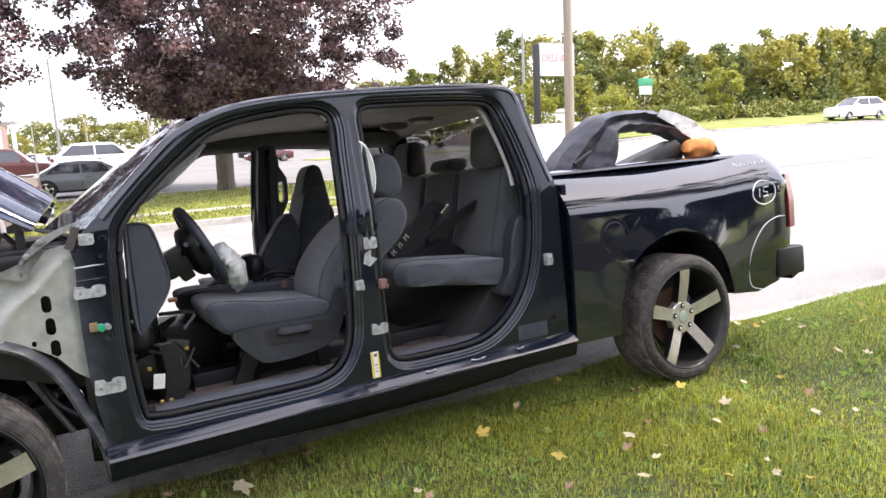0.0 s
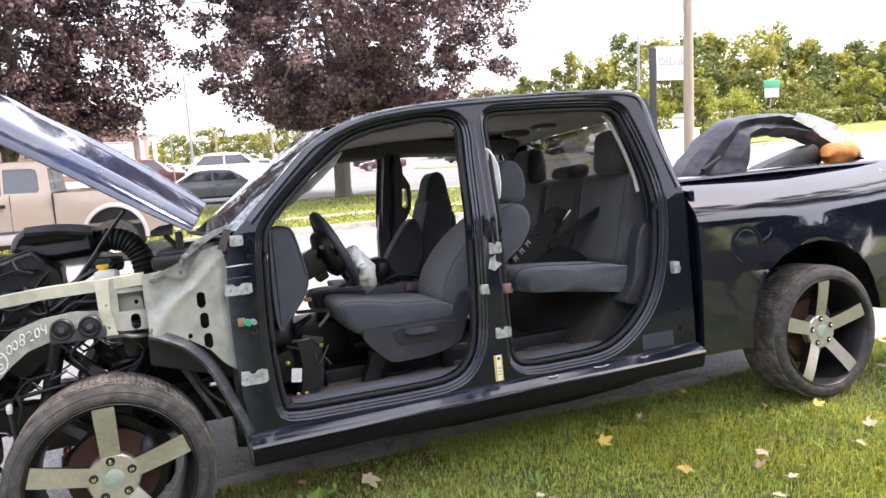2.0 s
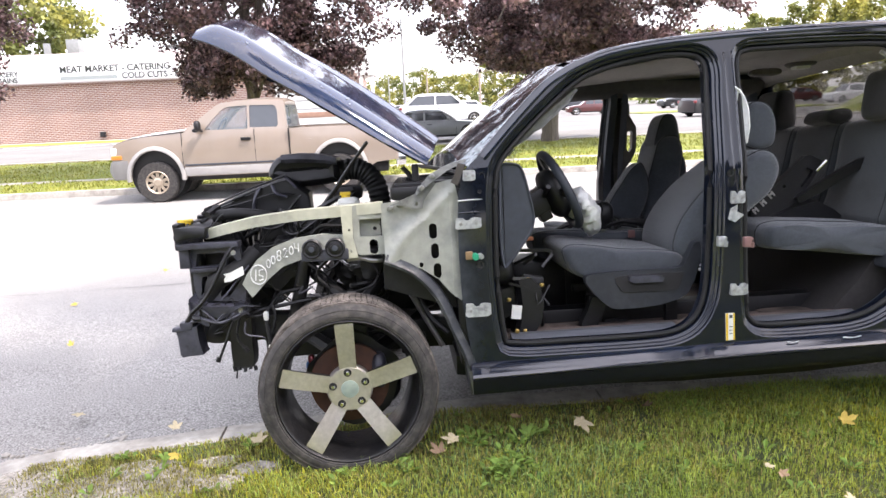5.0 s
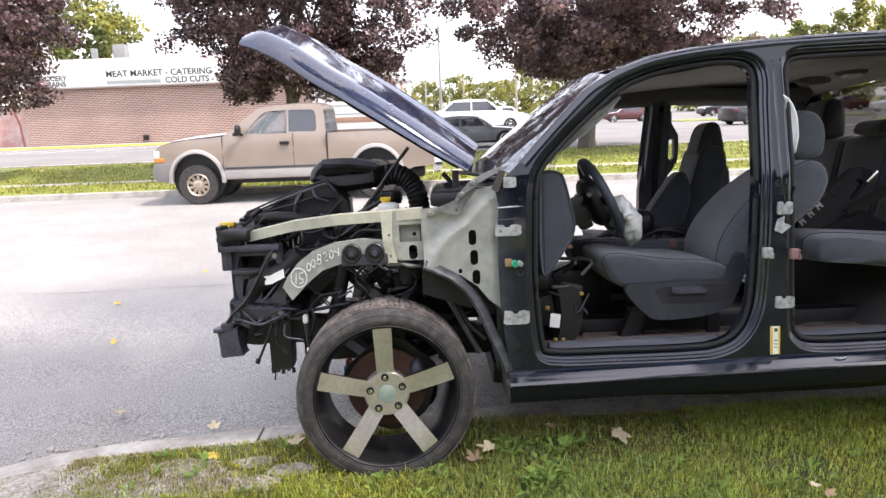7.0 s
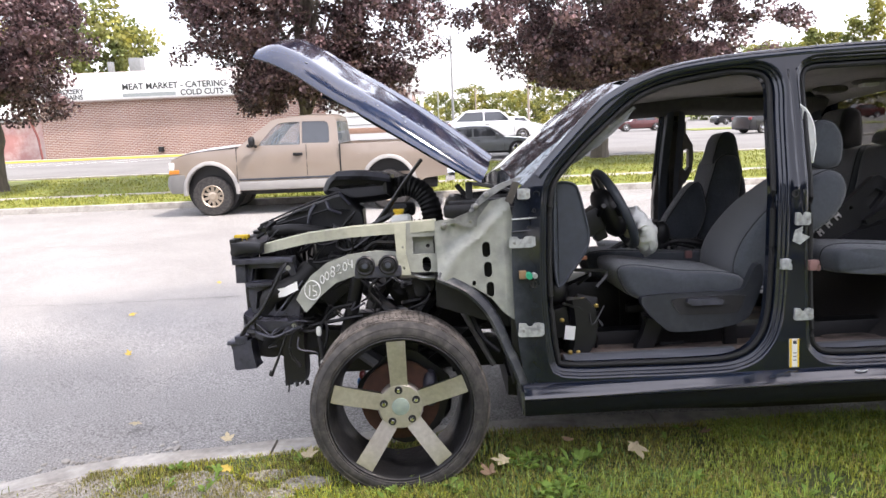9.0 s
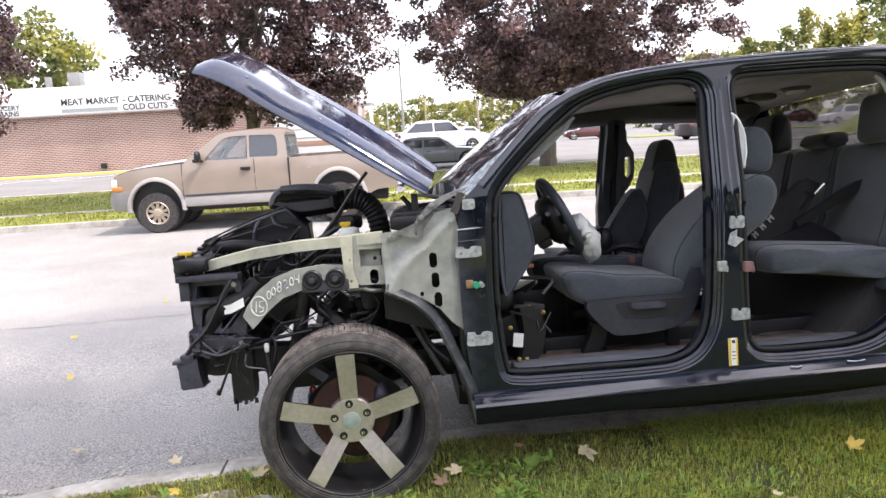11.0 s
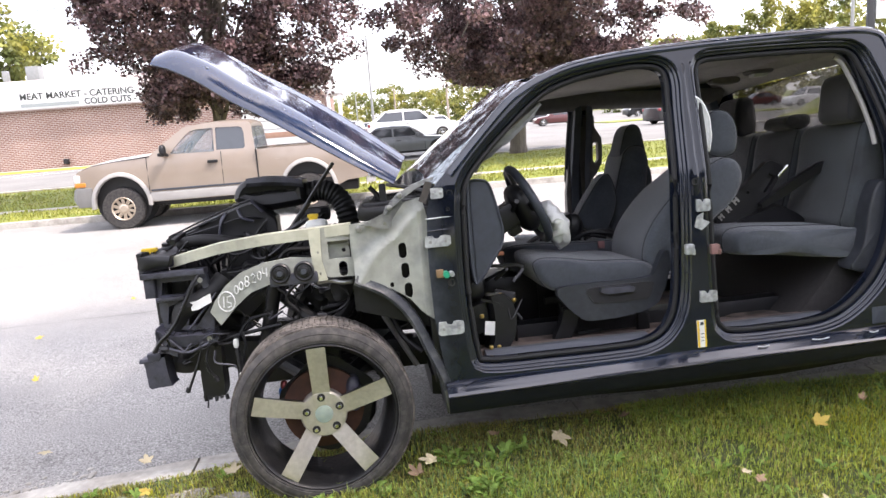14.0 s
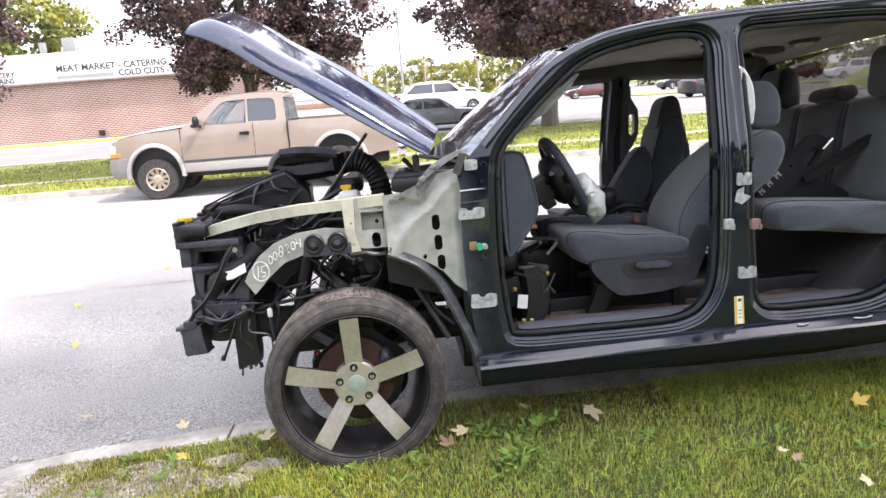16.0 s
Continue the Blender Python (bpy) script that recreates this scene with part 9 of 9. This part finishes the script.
# torn wheel-house liner and steering box filling the cavity behind the arm
bm = bmesh.new()
plate(bm, [(-0.503, 0.9), (-0.273, 0.86), (-0.27, 0.7), (-0.33, 0.66), (-0.373, 0.634), (-0.42, 0.575), (-0.494, 0.56), (-0.564, 0.623), (-0.556, 0.794)], [], 0.62, 0.12)
crumple(bm, 0.03, 14, 3)
part("wheel_house_liner", bm, PLASTIC, wreck, "torn black wheel-house liner", 20)
bm = bmesh.new()
plate(bm, [(-0.1, 0.86), (0.17, 0.84), (0.15, 0.6), (0.07, 0.61), (-0.002, 0.646), (-0.076, 0.695), (-0.108, 0.764)], [], 0.6, 0.1)
lathe(bm, [(0.01, -0.05), (0.05, -0.05), (0.06, -0.03), (0.06, 0.06)], 16, (0.06, 0.58, 0.72))
lathe(bm, [(0.01, -0.04), (0.035, -0.04), (0.042, 0.05)], 14, (-0.03, 0.58, 0.76))
crumple(bm, 0.012, 22, 2)
part("steering_box", bm, PLASTIC, wreck, "grimy black steering box", 30)
bm = bmesh.new()
tube(bm, smooth_path([(-0.075, 0.4, 0.858), (-0.045, 0.4, 0.832), (-0.012, 0.4, 0.806), (0.04, 0.4, 0.8), (0.11, 0.4, 0.793)], 4), 0.008, 8)
part("coolant_pipe", bm, CHROME, wreck, "bright metal coolant pipe")
wr = random.Random(91)
for i in range(26):
    # thin torn wires about the broken bumper shelf and behind the wheel
    x, z = (wr.uniform(-0.68, -0.46), wr.uniform(0.59, 0.7)) if i < 17 else (wr.uniform(-0.38, -0.15), wr.uniform(0.58, 0.74))
    y = wr.uniform(0.255, 0.3) if i < 17 else wr.uniform(0.32, 0.44)
    p = [(x, y, z)]
    for k in range(3):
        p.append((p[-1][0] + wr.uniform(-0.06, 0.08), y + wr.uniform(-0.012, 0.02), p[-1][2] + wr.uniform(-0.055, 0.045)))
    bm = bmesh.new()
    tube(bm, smooth_path(p, 4), wr.choice((0.002, 0.003, 0.0045)), 5)
    part("torn_wire", bm, PLASTIC if i % 3 else PLASTIC_SLATE, wreck)
for i in range(14):
    bm = bmesh.new()
    s = wr.uniform(0.012, 0.03)
    box(bm, -s, s, -0.006, 0.006, -s * 0.5, s * 0.5, 0.002, pose(wr.uniform(-0.7, -0.48), wr.uniform(0.28, 0.33), wr.uniform(0.61, 0.68), wr.uniform(-40, 40), wr.uniform(-60, 60), wr.uniform(-40, 40)))
    crumple(bm, 0.005, 40, 2)
    part("plastic_shard", bm, PLASTIC_SLATE if i % 2 else PLASTIC, wreck)
bm = bmesh.new()
tube(bm, smooth_path([(0.2, 0.36, 0.79), (0.25, 0.35, 0.69), (0.305, 0.35, 0.58), (0.394, 0.34, 0.41)], 5), 0.013, 8)
part("drag_link", bm, STEEL, wreck, "dull steel rod behind the wheel")
for x, z in ((-0.375, 0.47), (-0.385, 0.62)):
    bm = bmesh.new()
    blob(bm, (x, 0.275, z), (0.012, 0.012, 0.022), 6, 3)
    part("cable_clip", bm, BOTTLE, wreck, "small white cable clip")
bm = bmesh.new()
tube(bm, [(-0.2, 0.4, 0.88), (-0.241, 0.4, 0.714), (-0.3, 0.4, 0.5)], 0.032, 12)
tube(bm, [(-0.3, 0.55, 0.5), (0.0, 0.3, 0.36)], 0.035, 8)
tube(bm, [(0.3, 0.6, 0.5), (0.0, 0.3, 0.36)], 0.035, 8)
tube(bm, [(-0.22, 0.5, 0.8), (0.02, 0.28, 0.62)], 0.03, 8)
tube(bm, [(0.2, 0.5, 0.8), (0.02, 0.28, 0.62)], 0.03, 8)
box(bm, -0.06, 0.06, 0.22, 0.3, 0.25, 0.62, 0.02)
tube(bm, smooth_path([(0.2, 0.42, 0.82), (0.28, 0.36, 0.7), (0.34, 0.33, 0.56), (0.42, 0.3, 0.48)], 5), 0.012, 6)
sp = [(0.06 + 0.075 * math.cos(k * 0.55), 0.46 + 0.075 * math.sin(k * 0.55), 0.42 + 0.007 * k) for k in range(62)]
tube(bm, sp, 0.011, 6)
part("front_suspension", bm, PLASTIC, wreck, "dark suspension arms and coil spring")
bm = bmesh.new()
tube(bm, smooth_path([(0.0, 0.22, 0.855), (0.06, 0.2, 0.86), (0.1, 0.2, 0.848), (0.15, 0.22, 0.845), (0.2, 0.26, 0.85)], 4), 0.01, 8)
part("brake_pipe", bm, STEEL, wreck)
for p, mtl in (((-0.19, 0.2, 0.43), RED), ((-0.2, 0.2, 0.4), material("blue_plug", (0.03, 0.12, 0.35), 0.5, vary=0.1))):
    bm = bmesh.new()
    blob(bm, p, (0.016, 0.02, 0.022), 6)
    part("sensor_plug", bm, mtl, wreck)

# hose loop behind the front bracket
bm = bmesh.new()
tube(bm, smooth_path([(-0.42, 0.36, 0.9), (-0.47, 0.33, 0.85), (-0.53, 0.31, 0.815), (-0.6, 0.32, 0.78), (-0.63, 0.36, 0.7)], 5), 0.042, 10)
part("coolant_hose", bm, RUBBER, wreck, "thick black coolant hose", 50)
flat_part("glass_shard", [(0.695, 1.235), (0.737, 1.297), (0.775, 1.284), (0.755, 1.235)], 0.3, 0.005, CLEAR_GLASS, (), None, "small bluish shard of side glass")
# ---- open bonnet ----
def bonnet():
    edge = smooth_path([(0.365, 0, 1.245), (0.2, 0, 1.345), (0.02, 0, 1.462), (-0.14, 0, 1.567), (-0.27, 0, 1.648), (-0.39, 0, 1.735), (-0.5, 0, 1.795), (-0.6, 0, 1.838)], 4)
    n = Vector((0.54, 0, 0.842))
    cross = ((0.0, -0.002), (0.003, 0.012), (0.009, 0.03), (0.018, 0.05), (0.03, 0.068), (0.042, 0.081), (0.052, 0.088), (0.06, 0.0915), (0.1, 0.105), (0.15, 0.121), (0.2, 0.1365), (0.24, 0.148), (0.262, 0.154), (0.272, 0.162), (0.285, 0.18), (0.3, 0.191), (0.34, 0.197), (0.42, 0.199), (0.5, 0.2))
    rows, under = [], []
    k = len(edge)
    for i, p in enumerate(edge):
        f = i / (k - 1)
        row, lowr = [], []
        full = [(w, h) for w, h in cross] + [(1 - w, h) for w, h in cross[::-1][1:]]
        for w, h in full:
            y0 = 0.17 + 0.05 * f * f
            y = y0 + (2 - 2 * y0) * w
            c = 1 - (2 * w - 1) ** 2
            nose = max(0.0, (f - 0.86) / 0.14)
            fwd = Vector((-0.842, 0, 0.54)) * (0.06 * c * f - 0.03 * nose * (1 - c))
            h = min(h, 0.154) + max(0.0, h - 0.154) * (1 - 0.92 * min(1.0, f * 1.25)) + 0.03 * max(0.0, h - 0.1) / 0.1 * f
            hh = h * (0.62 + 0.38 * math.sin(math.pi * min(0.5, 0.12 + f))) * (1 - 0.45 * nose ** 2.5)
            hh += 0.02 * w
            row.append(p + fwd + n * hh + Vector((0, y, 0)))
            lowr.append(p + fwd + n * (hh - 0.004 - 0.018 * c) + Vector((0, y0 + 0.008 + (2 - 2 * y0 - 0.016) * w, 0)))
        rows.append(row)
        under.append(lowr)
    bm = bmesh.new()
    loft(bm, rows, closed=False)
    bn_ = part("bonnet", bm, HOOD_SHEEN_PAINT, wreck, "open navy-black bonnet with a raised centre", 60)
    bm = bmesh.new()
    loft(bm, under, closed=False)
    a, b = [r[0] for r in rows], [r[0] for r in under]
    loft(bm, [a, b], closed=False)
    loft(bm, [rows[-1], under[-1]], closed=False)
    loft(bm, [rows[0], under[0]], closed=False)
    part("bonnet_inner", bm, JAMB, bn_, "dark bonnet inner skin", 60)
    # paint chips and dents
    chips = random.Random(5)
    for k in range(7):
        i, j = chips.randint(3, 23), chips.randint(4, 12)
        p = rows[i][j].lerp(rows[i + 1][j], chips.random())
        bm = bmesh.new()
        blob(bm, (0, 0, 0), (chips.uniform(0.003, 0.008), chips.uniform(0.004, 0.011), 0.0012), 5, 2.6, Matrix.Translation(p) @ pose(0, 0, 0, chips.uniform(8, 16), 32.7, 0))
        part("paint_chip", bm, BRACKET, bn_)


bonnet()

# ---- loose things lying on and round the truck ----
trim = thing("black_trim_frame", "black plastic trim frame with a row of pale raised marks, lying on the rear bench", "trim panel", at=TRUCK)
bm = bmesh.new()
plate(bm, [(1.992, 0.893), (1.99, 0.925), (2.06, 0.985), (2.19, 1.095), (2.285, 1.176), (2.31, 1.18), (2.378, 1.15), (2.382, 1.128), (2.365, 1.105), (2.325, 1.051), (2.27, 0.985), (2.2, 0.92), (2.13, 0.873), (2.02, 0.868)], [[(2.262, 1.085), (2.3, 1.12), (2.334, 1.1), (2.318, 1.075), (2.27, 1.018), (2.24, 1.05)], slot(2.172, 1.03, 0.009, 0.009)], 0, 0.04, lambda x, z: 0.6 + 0.1 * (x - 2.0))
part("upper_arm", bm, PLASTIC, trim, "black moulded arm with an opening")
bm = bmesh.new()
plate(bm, [(2.262, 1.085), (2.3, 1.12), (2.334, 1.1), (2.318, 1.075), (2.27, 1.018), (2.24, 1.05)], [], 0, 0.005, lambda x, z: 0.625 + 0.1 * (x - 2.0))
part("arm_recess", bm, FABRIC_BLACK, trim)
bm = bmesh.new()
loft(bm, [[(x, y - 0.006, z - w * 0.4), (x - w * 0.5, y - 0.01, z + w * 0.5), (x - w * 0.45, y + 0.03, z + w * 0.5), (x + w * 0.3, y + 0.03, z - w * 0.4)] for x, y, z, w in ((2.24, 0.6, 0.955, 0.03), (2.34, 0.58, 1.01, 0.045), (2.47, 0.555, 1.09, 0.045), (2.57, 0.535, 1.145, 0.042), (2.598, 0.53, 1.148, 0.022))])
part("lower_arm", bm, PLASTIC, trim, "", 30)
bm = bmesh.new()
loft(bm, [[(x, 0.6, 0.84), (x, 0.59, z), (x, 0.66, z + 0.01), (x, 0.72, 0.84)] for x, z in ((2.05, 0.872), (2.2, 0.92), (2.33, 0.95), (2.42, 0.9), (2.46, 0.865))])
part("foot", bm, PLASTIC, trim, "", 30)
for k, (w, h) in enumerate(((0.03, 0.03), (0.03, 0.03), (0.034, 0.03))):
    bm = bmesh.new()
    m = pose(2.012 + 0.042 * k, 0.596 + 0.004 * k, 0.9 + 0.036 * k, 0, -40.5, 0)
    for x0, x1 in ((0, 0.008), (w - 0.012, w - 0.004)):
        box(bm, x0, x1, -0.005, 0.002, 0, h, 0.001, m)
    box(bm, 0.004, w - 0.006, -0.005, 0.002, h * 0.5, h * 0.85, 0.001, m)
    part("pale_mark", bm, PALE_TRIM, trim)
bm = bmesh.new()
tube(bm, [(2.33, 0.6, 1.1), (2.37, 0.58, 1.15)], 0.008, 8)
part("stud", bm, CHROME, trim)

liner = thing("bumper_cover", "torn black bumper cover with white patch in the load bed", "car part", at=TRUCK)
bm = bmesh.new()
OUT = smooth_path([(3.0, 0, 1.2), (3.04, 0, 1.29), (3.189, 0, 1.423), (3.319, 0, 1.522), (3.448, 0, 1.593), (3.618, 0, 1.614), (3.834, 0, 1.607), (4.056, 0, 1.563), (4.236, 0, 1.487), (4.396, 0, 1.374), (4.486, 0, 1.28), (4.5, 0, 1.2)], 4)
INN = smooth_path([(3.5, 0, 1.19), (3.517, 0, 1.25), (3.55, 0, 1.31), (3.57, 0, 1.38), (3.562, 0, 1.44), (3.62, 0, 1.472), (3.76, 0, 1.472), (3.951, 0, 1.45), (4.06, 0, 1.4), (4.18, 0, 1.34), (4.3, 0, 1.27), (4.34, 0, 1.2)], 4)
rings = []
for p, q in zip(OUT, INN):
    row = []
    for k, (f, dy) in enumerate(((0.0, 0.6), (0.04, 0.5), (0.22, 0.44), (0.45, 0.47), (0.7, 0.43), (0.95, 0.46), (1.0, 0.54), (0.6, 0.62))):
        w = p.lerp(q, f)
        row.append(w + Vector((0.012, 0, 0.012)) * noise.noise(w * 14) + Vector((0, dy + 0.035 * noise.noise(Vector((w.x * 9, w.z * 11, 3))), 0)))
    rings.append(row)
loft(bm, rings)
part("shell", bm, PLASTIC_SLATE, liner, "torn black plastic shell", 35)
bm = bmesh.new()
rings = []
for i in range(25, 41):
    p, q = OUT[i], INN[i]
    f = 0.75 * math.sin(math.pi * (i - 24) / 17) ** 0.5
    rings.append([p.lerp(q, f * g) + Vector((0, 0.415 + 0.02 * noise.noise(Vector((p.x * 40, g * 9, 1))), 0)) for g in (0.02, 0.35, 0.7, 1.0)])
loft(bm, rings, closed=False)
part("white_patch", bm, material("shiny_foil", (0.72, 0.74, 0.75), 0.22, 0.2, 0.15, 40.0, 0.5, 60), liner, "crinkled shiny white patch", 20)
bm = bmesh.new()
loft(bm, [[(x, y, z0), (x, y - 0.02, (z0 + z1) / 2), (x, y, z1), (x, y + 0.12, z1), (x, y + 0.12, z0)] for x, z0, z1, y in ((3.5, 1.2, 1.245, 0.42), (3.62, 1.21, 1.3, 0.4), (3.8, 1.22, 1.35, 0.4), (4.0, 1.23, 1.398, 0.41), (4.05, 1.25, 1.37, 0.42))])
part("inner_panel", bm, PLASTIC, liner, "dark plastic offcut", 40)
cloth = thing("orange_bundle", "crumpled orange cloth bundle in the load bed", "cloth", at=TRUCK)
bm = bmesh.new()
rings = []
for i in range(1, 10):
    v = math.pi * i / 10 - math.pi / 2
    row = []
    for k in range(18):
        u = 2 * math.pi * k / 18
        p = Vector((4.16 + 0.14 * math.cos(v) * math.cos(u), 0.37 + 0.09 * math.cos(v) * math.sin(u), 1.325 + 0.075 * math.sin(v)))
        row.append(p + Vector((0.03, 0.03, 0.025)) * noise.noise(p * 14))
    rings.append(row)
loft(bm, rings)
part("fabric", bm, ORANGE, cloth)
pads = thing("bed_load", "dark boxes of stripped parts filling the load bed", "car parts", at=TRUCK)
bm = bmesh.new()
box(bm, 2.9, 4.5, 0.35, 1.6, 0.7, 1.12, 0.05)
part("crate", bm, PLASTIC, pads)
bm = bmesh.new()
tube(bm, [(3.1, 0.36, 1.12), (3.115, 0.35, 1.31)], 0.012, 8)
tube(bm, [(3.1, 0.35, 1.3), (3.234, 0.35, 1.364)], 0.012, 8)
part("handle_bar", bm, PLASTIC, pads)


# ---- fallen leaves ----
def leaf_mesh(name, mat, curl):
    """A maple leaf: five pointed lobes about the stalk, creased along their ribs and curled."""
    verts, faces = [(0.0, 0.0, 0.0)], []
    lobes = ((-2.25, 0.5), (-1.05, 0.86), (0.0, 1.0), (1.05, 0.86), (2.25, 0.5))
    pts = []
    for i, (a, r) in enumerate(lobes):
        for da, f in ((-0.38, 0.62), (-0.27, 0.76), (-0.15, 0.8), (0.0, 1.0), (0.15, 0.8), (0.27, 0.76), (0.38, 0.62)):
            pts.append((a + da, r * f, abs(da) < 0.01))
        if i < 4:
            pts.append((a + (lobes[i + 1][0] - a) / 2, 0.44, False))
    pts += [(2.95, 0.24, False), (3.08, 0.24, False), (3.14, 0.5, True), (-3.08, 0.24, False), (-2.95, 0.24, False)]
    for a, r, rib in pts:
        x, y = r * math.cos(a), r * math.sin(a)
        verts.append((x, y, curl * r * r + (0.0 if rib else 0.06) + 0.12 * curl * math.sin(3 * a)))
    n = len(pts)
    for k in range(n):
        faces.append((0, 1 + k, 1 + (k + 1) % n))
    return mesh_from(name, verts, faces, mat)


LEAVES = [leaf_mesh("leaf_dry", LEAF_DRY, 0.18), leaf_mesh("leaf_yellow", LEAF_YELLOW, 0.35), leaf_mesh("leaf_brown", material("brown_leaf", (0.3, 0.2, 0.12), 0.8, 0.0, per_object=0.3, vary=0.2, scale=40), 0.6)]


def fallen(x, y, z, s, kind=0, lift=(-25, 25)):
    ob = new("fallen_leaf", LEAVES[kind])
    ob.matrix_world = pose(x, y, z, random.uniform(*lift), random.uniform(-20, 20), 0) @ pose(0, 0, 0, 0, 0, random.uniform(0, 360)) @ Matrix.Diagonal((s, s * random.uniform(0.7, 1), s, 1))
    tagged(ob, ("dry tan maple leaf on the ground", "yellow fallen maple leaf on the ground", "crumpled brown leaf on the ground")[kind], "leaf", "fallen leaves")


for x, y, s, k in ((0.992, 0.18, 0.085, 0), (0.41, 0.09, 0.065, 0), (0.343, -0.011, 0.055, 2), (-0.459, 0.201, 0.06, 0), (-0.26, 0.0, 0.03, 0), (0.72, 0.261, 0.05, 2), (1.328, 0.289, 0.045, 2), (2.123, 0.012, 0.06, 1), (1.783, -0.562, 0.045, 0), (1.633, -0.362, 0.035, 2), (1.605, -0.306, 0.035, 0), (2.296, -0.381, 0.055, 1), (-0.8, 0.12, 0.04, 1)):
    fallen(x, y + 0.03, 0.04, s, k, (0, 26))
for x, y, k in ((2.46, 0.21, 2), (2.91, 0.41, 1), (2.14, -0.61, 2), (2.71, -0.38, 0), (3.14, 0.02, 2), (2.58, -0.48, 2), (2.63, -0.61, 0), (2.47, -0.70, 0), (2.75, -0.55, 0), (3.37, -0.07, 1), (3.38, -0.38, 0), (2.75, -0.89, 1), (4.65, 0.57, 0), (4.21, 0.20, 0), (4.14, 0.03, 0), (3.24, -0.71, 2), (4.94, 0.24, 0), (3.65, -0.69, 0), (5.28, 0.09, 0), (3.00, -1.09, 1), (3.94, -0.30, 1), (4.71, -0.35, 0)):
    fallen(x, y, 0.04, random.uniform(0.035, 0.055), k, (-8, 20))
for i in range(70):
    x = random.uniform(2.6, 9.5)
    y = lawn_edge(x) - 0.1 - 3.0 * random.random() ** 1.4
    fallen(x, y, 0.04, random.uniform(0.02, 0.05), random.choice((0, 0, 1, 2, 2)))
for x, y, k in ((-2.2, 2.24, 1), (-3.1, 2.1, 0), (-2.7, 3.4, 1), (-1.6, 1.0, 0), (-2.3, 4.6, 1), (-1.0, 0.75, 0), (-4.0, 3.0, 0)):
    fallen(x, y, ROAD_Z + 0.03, 0.052, k)
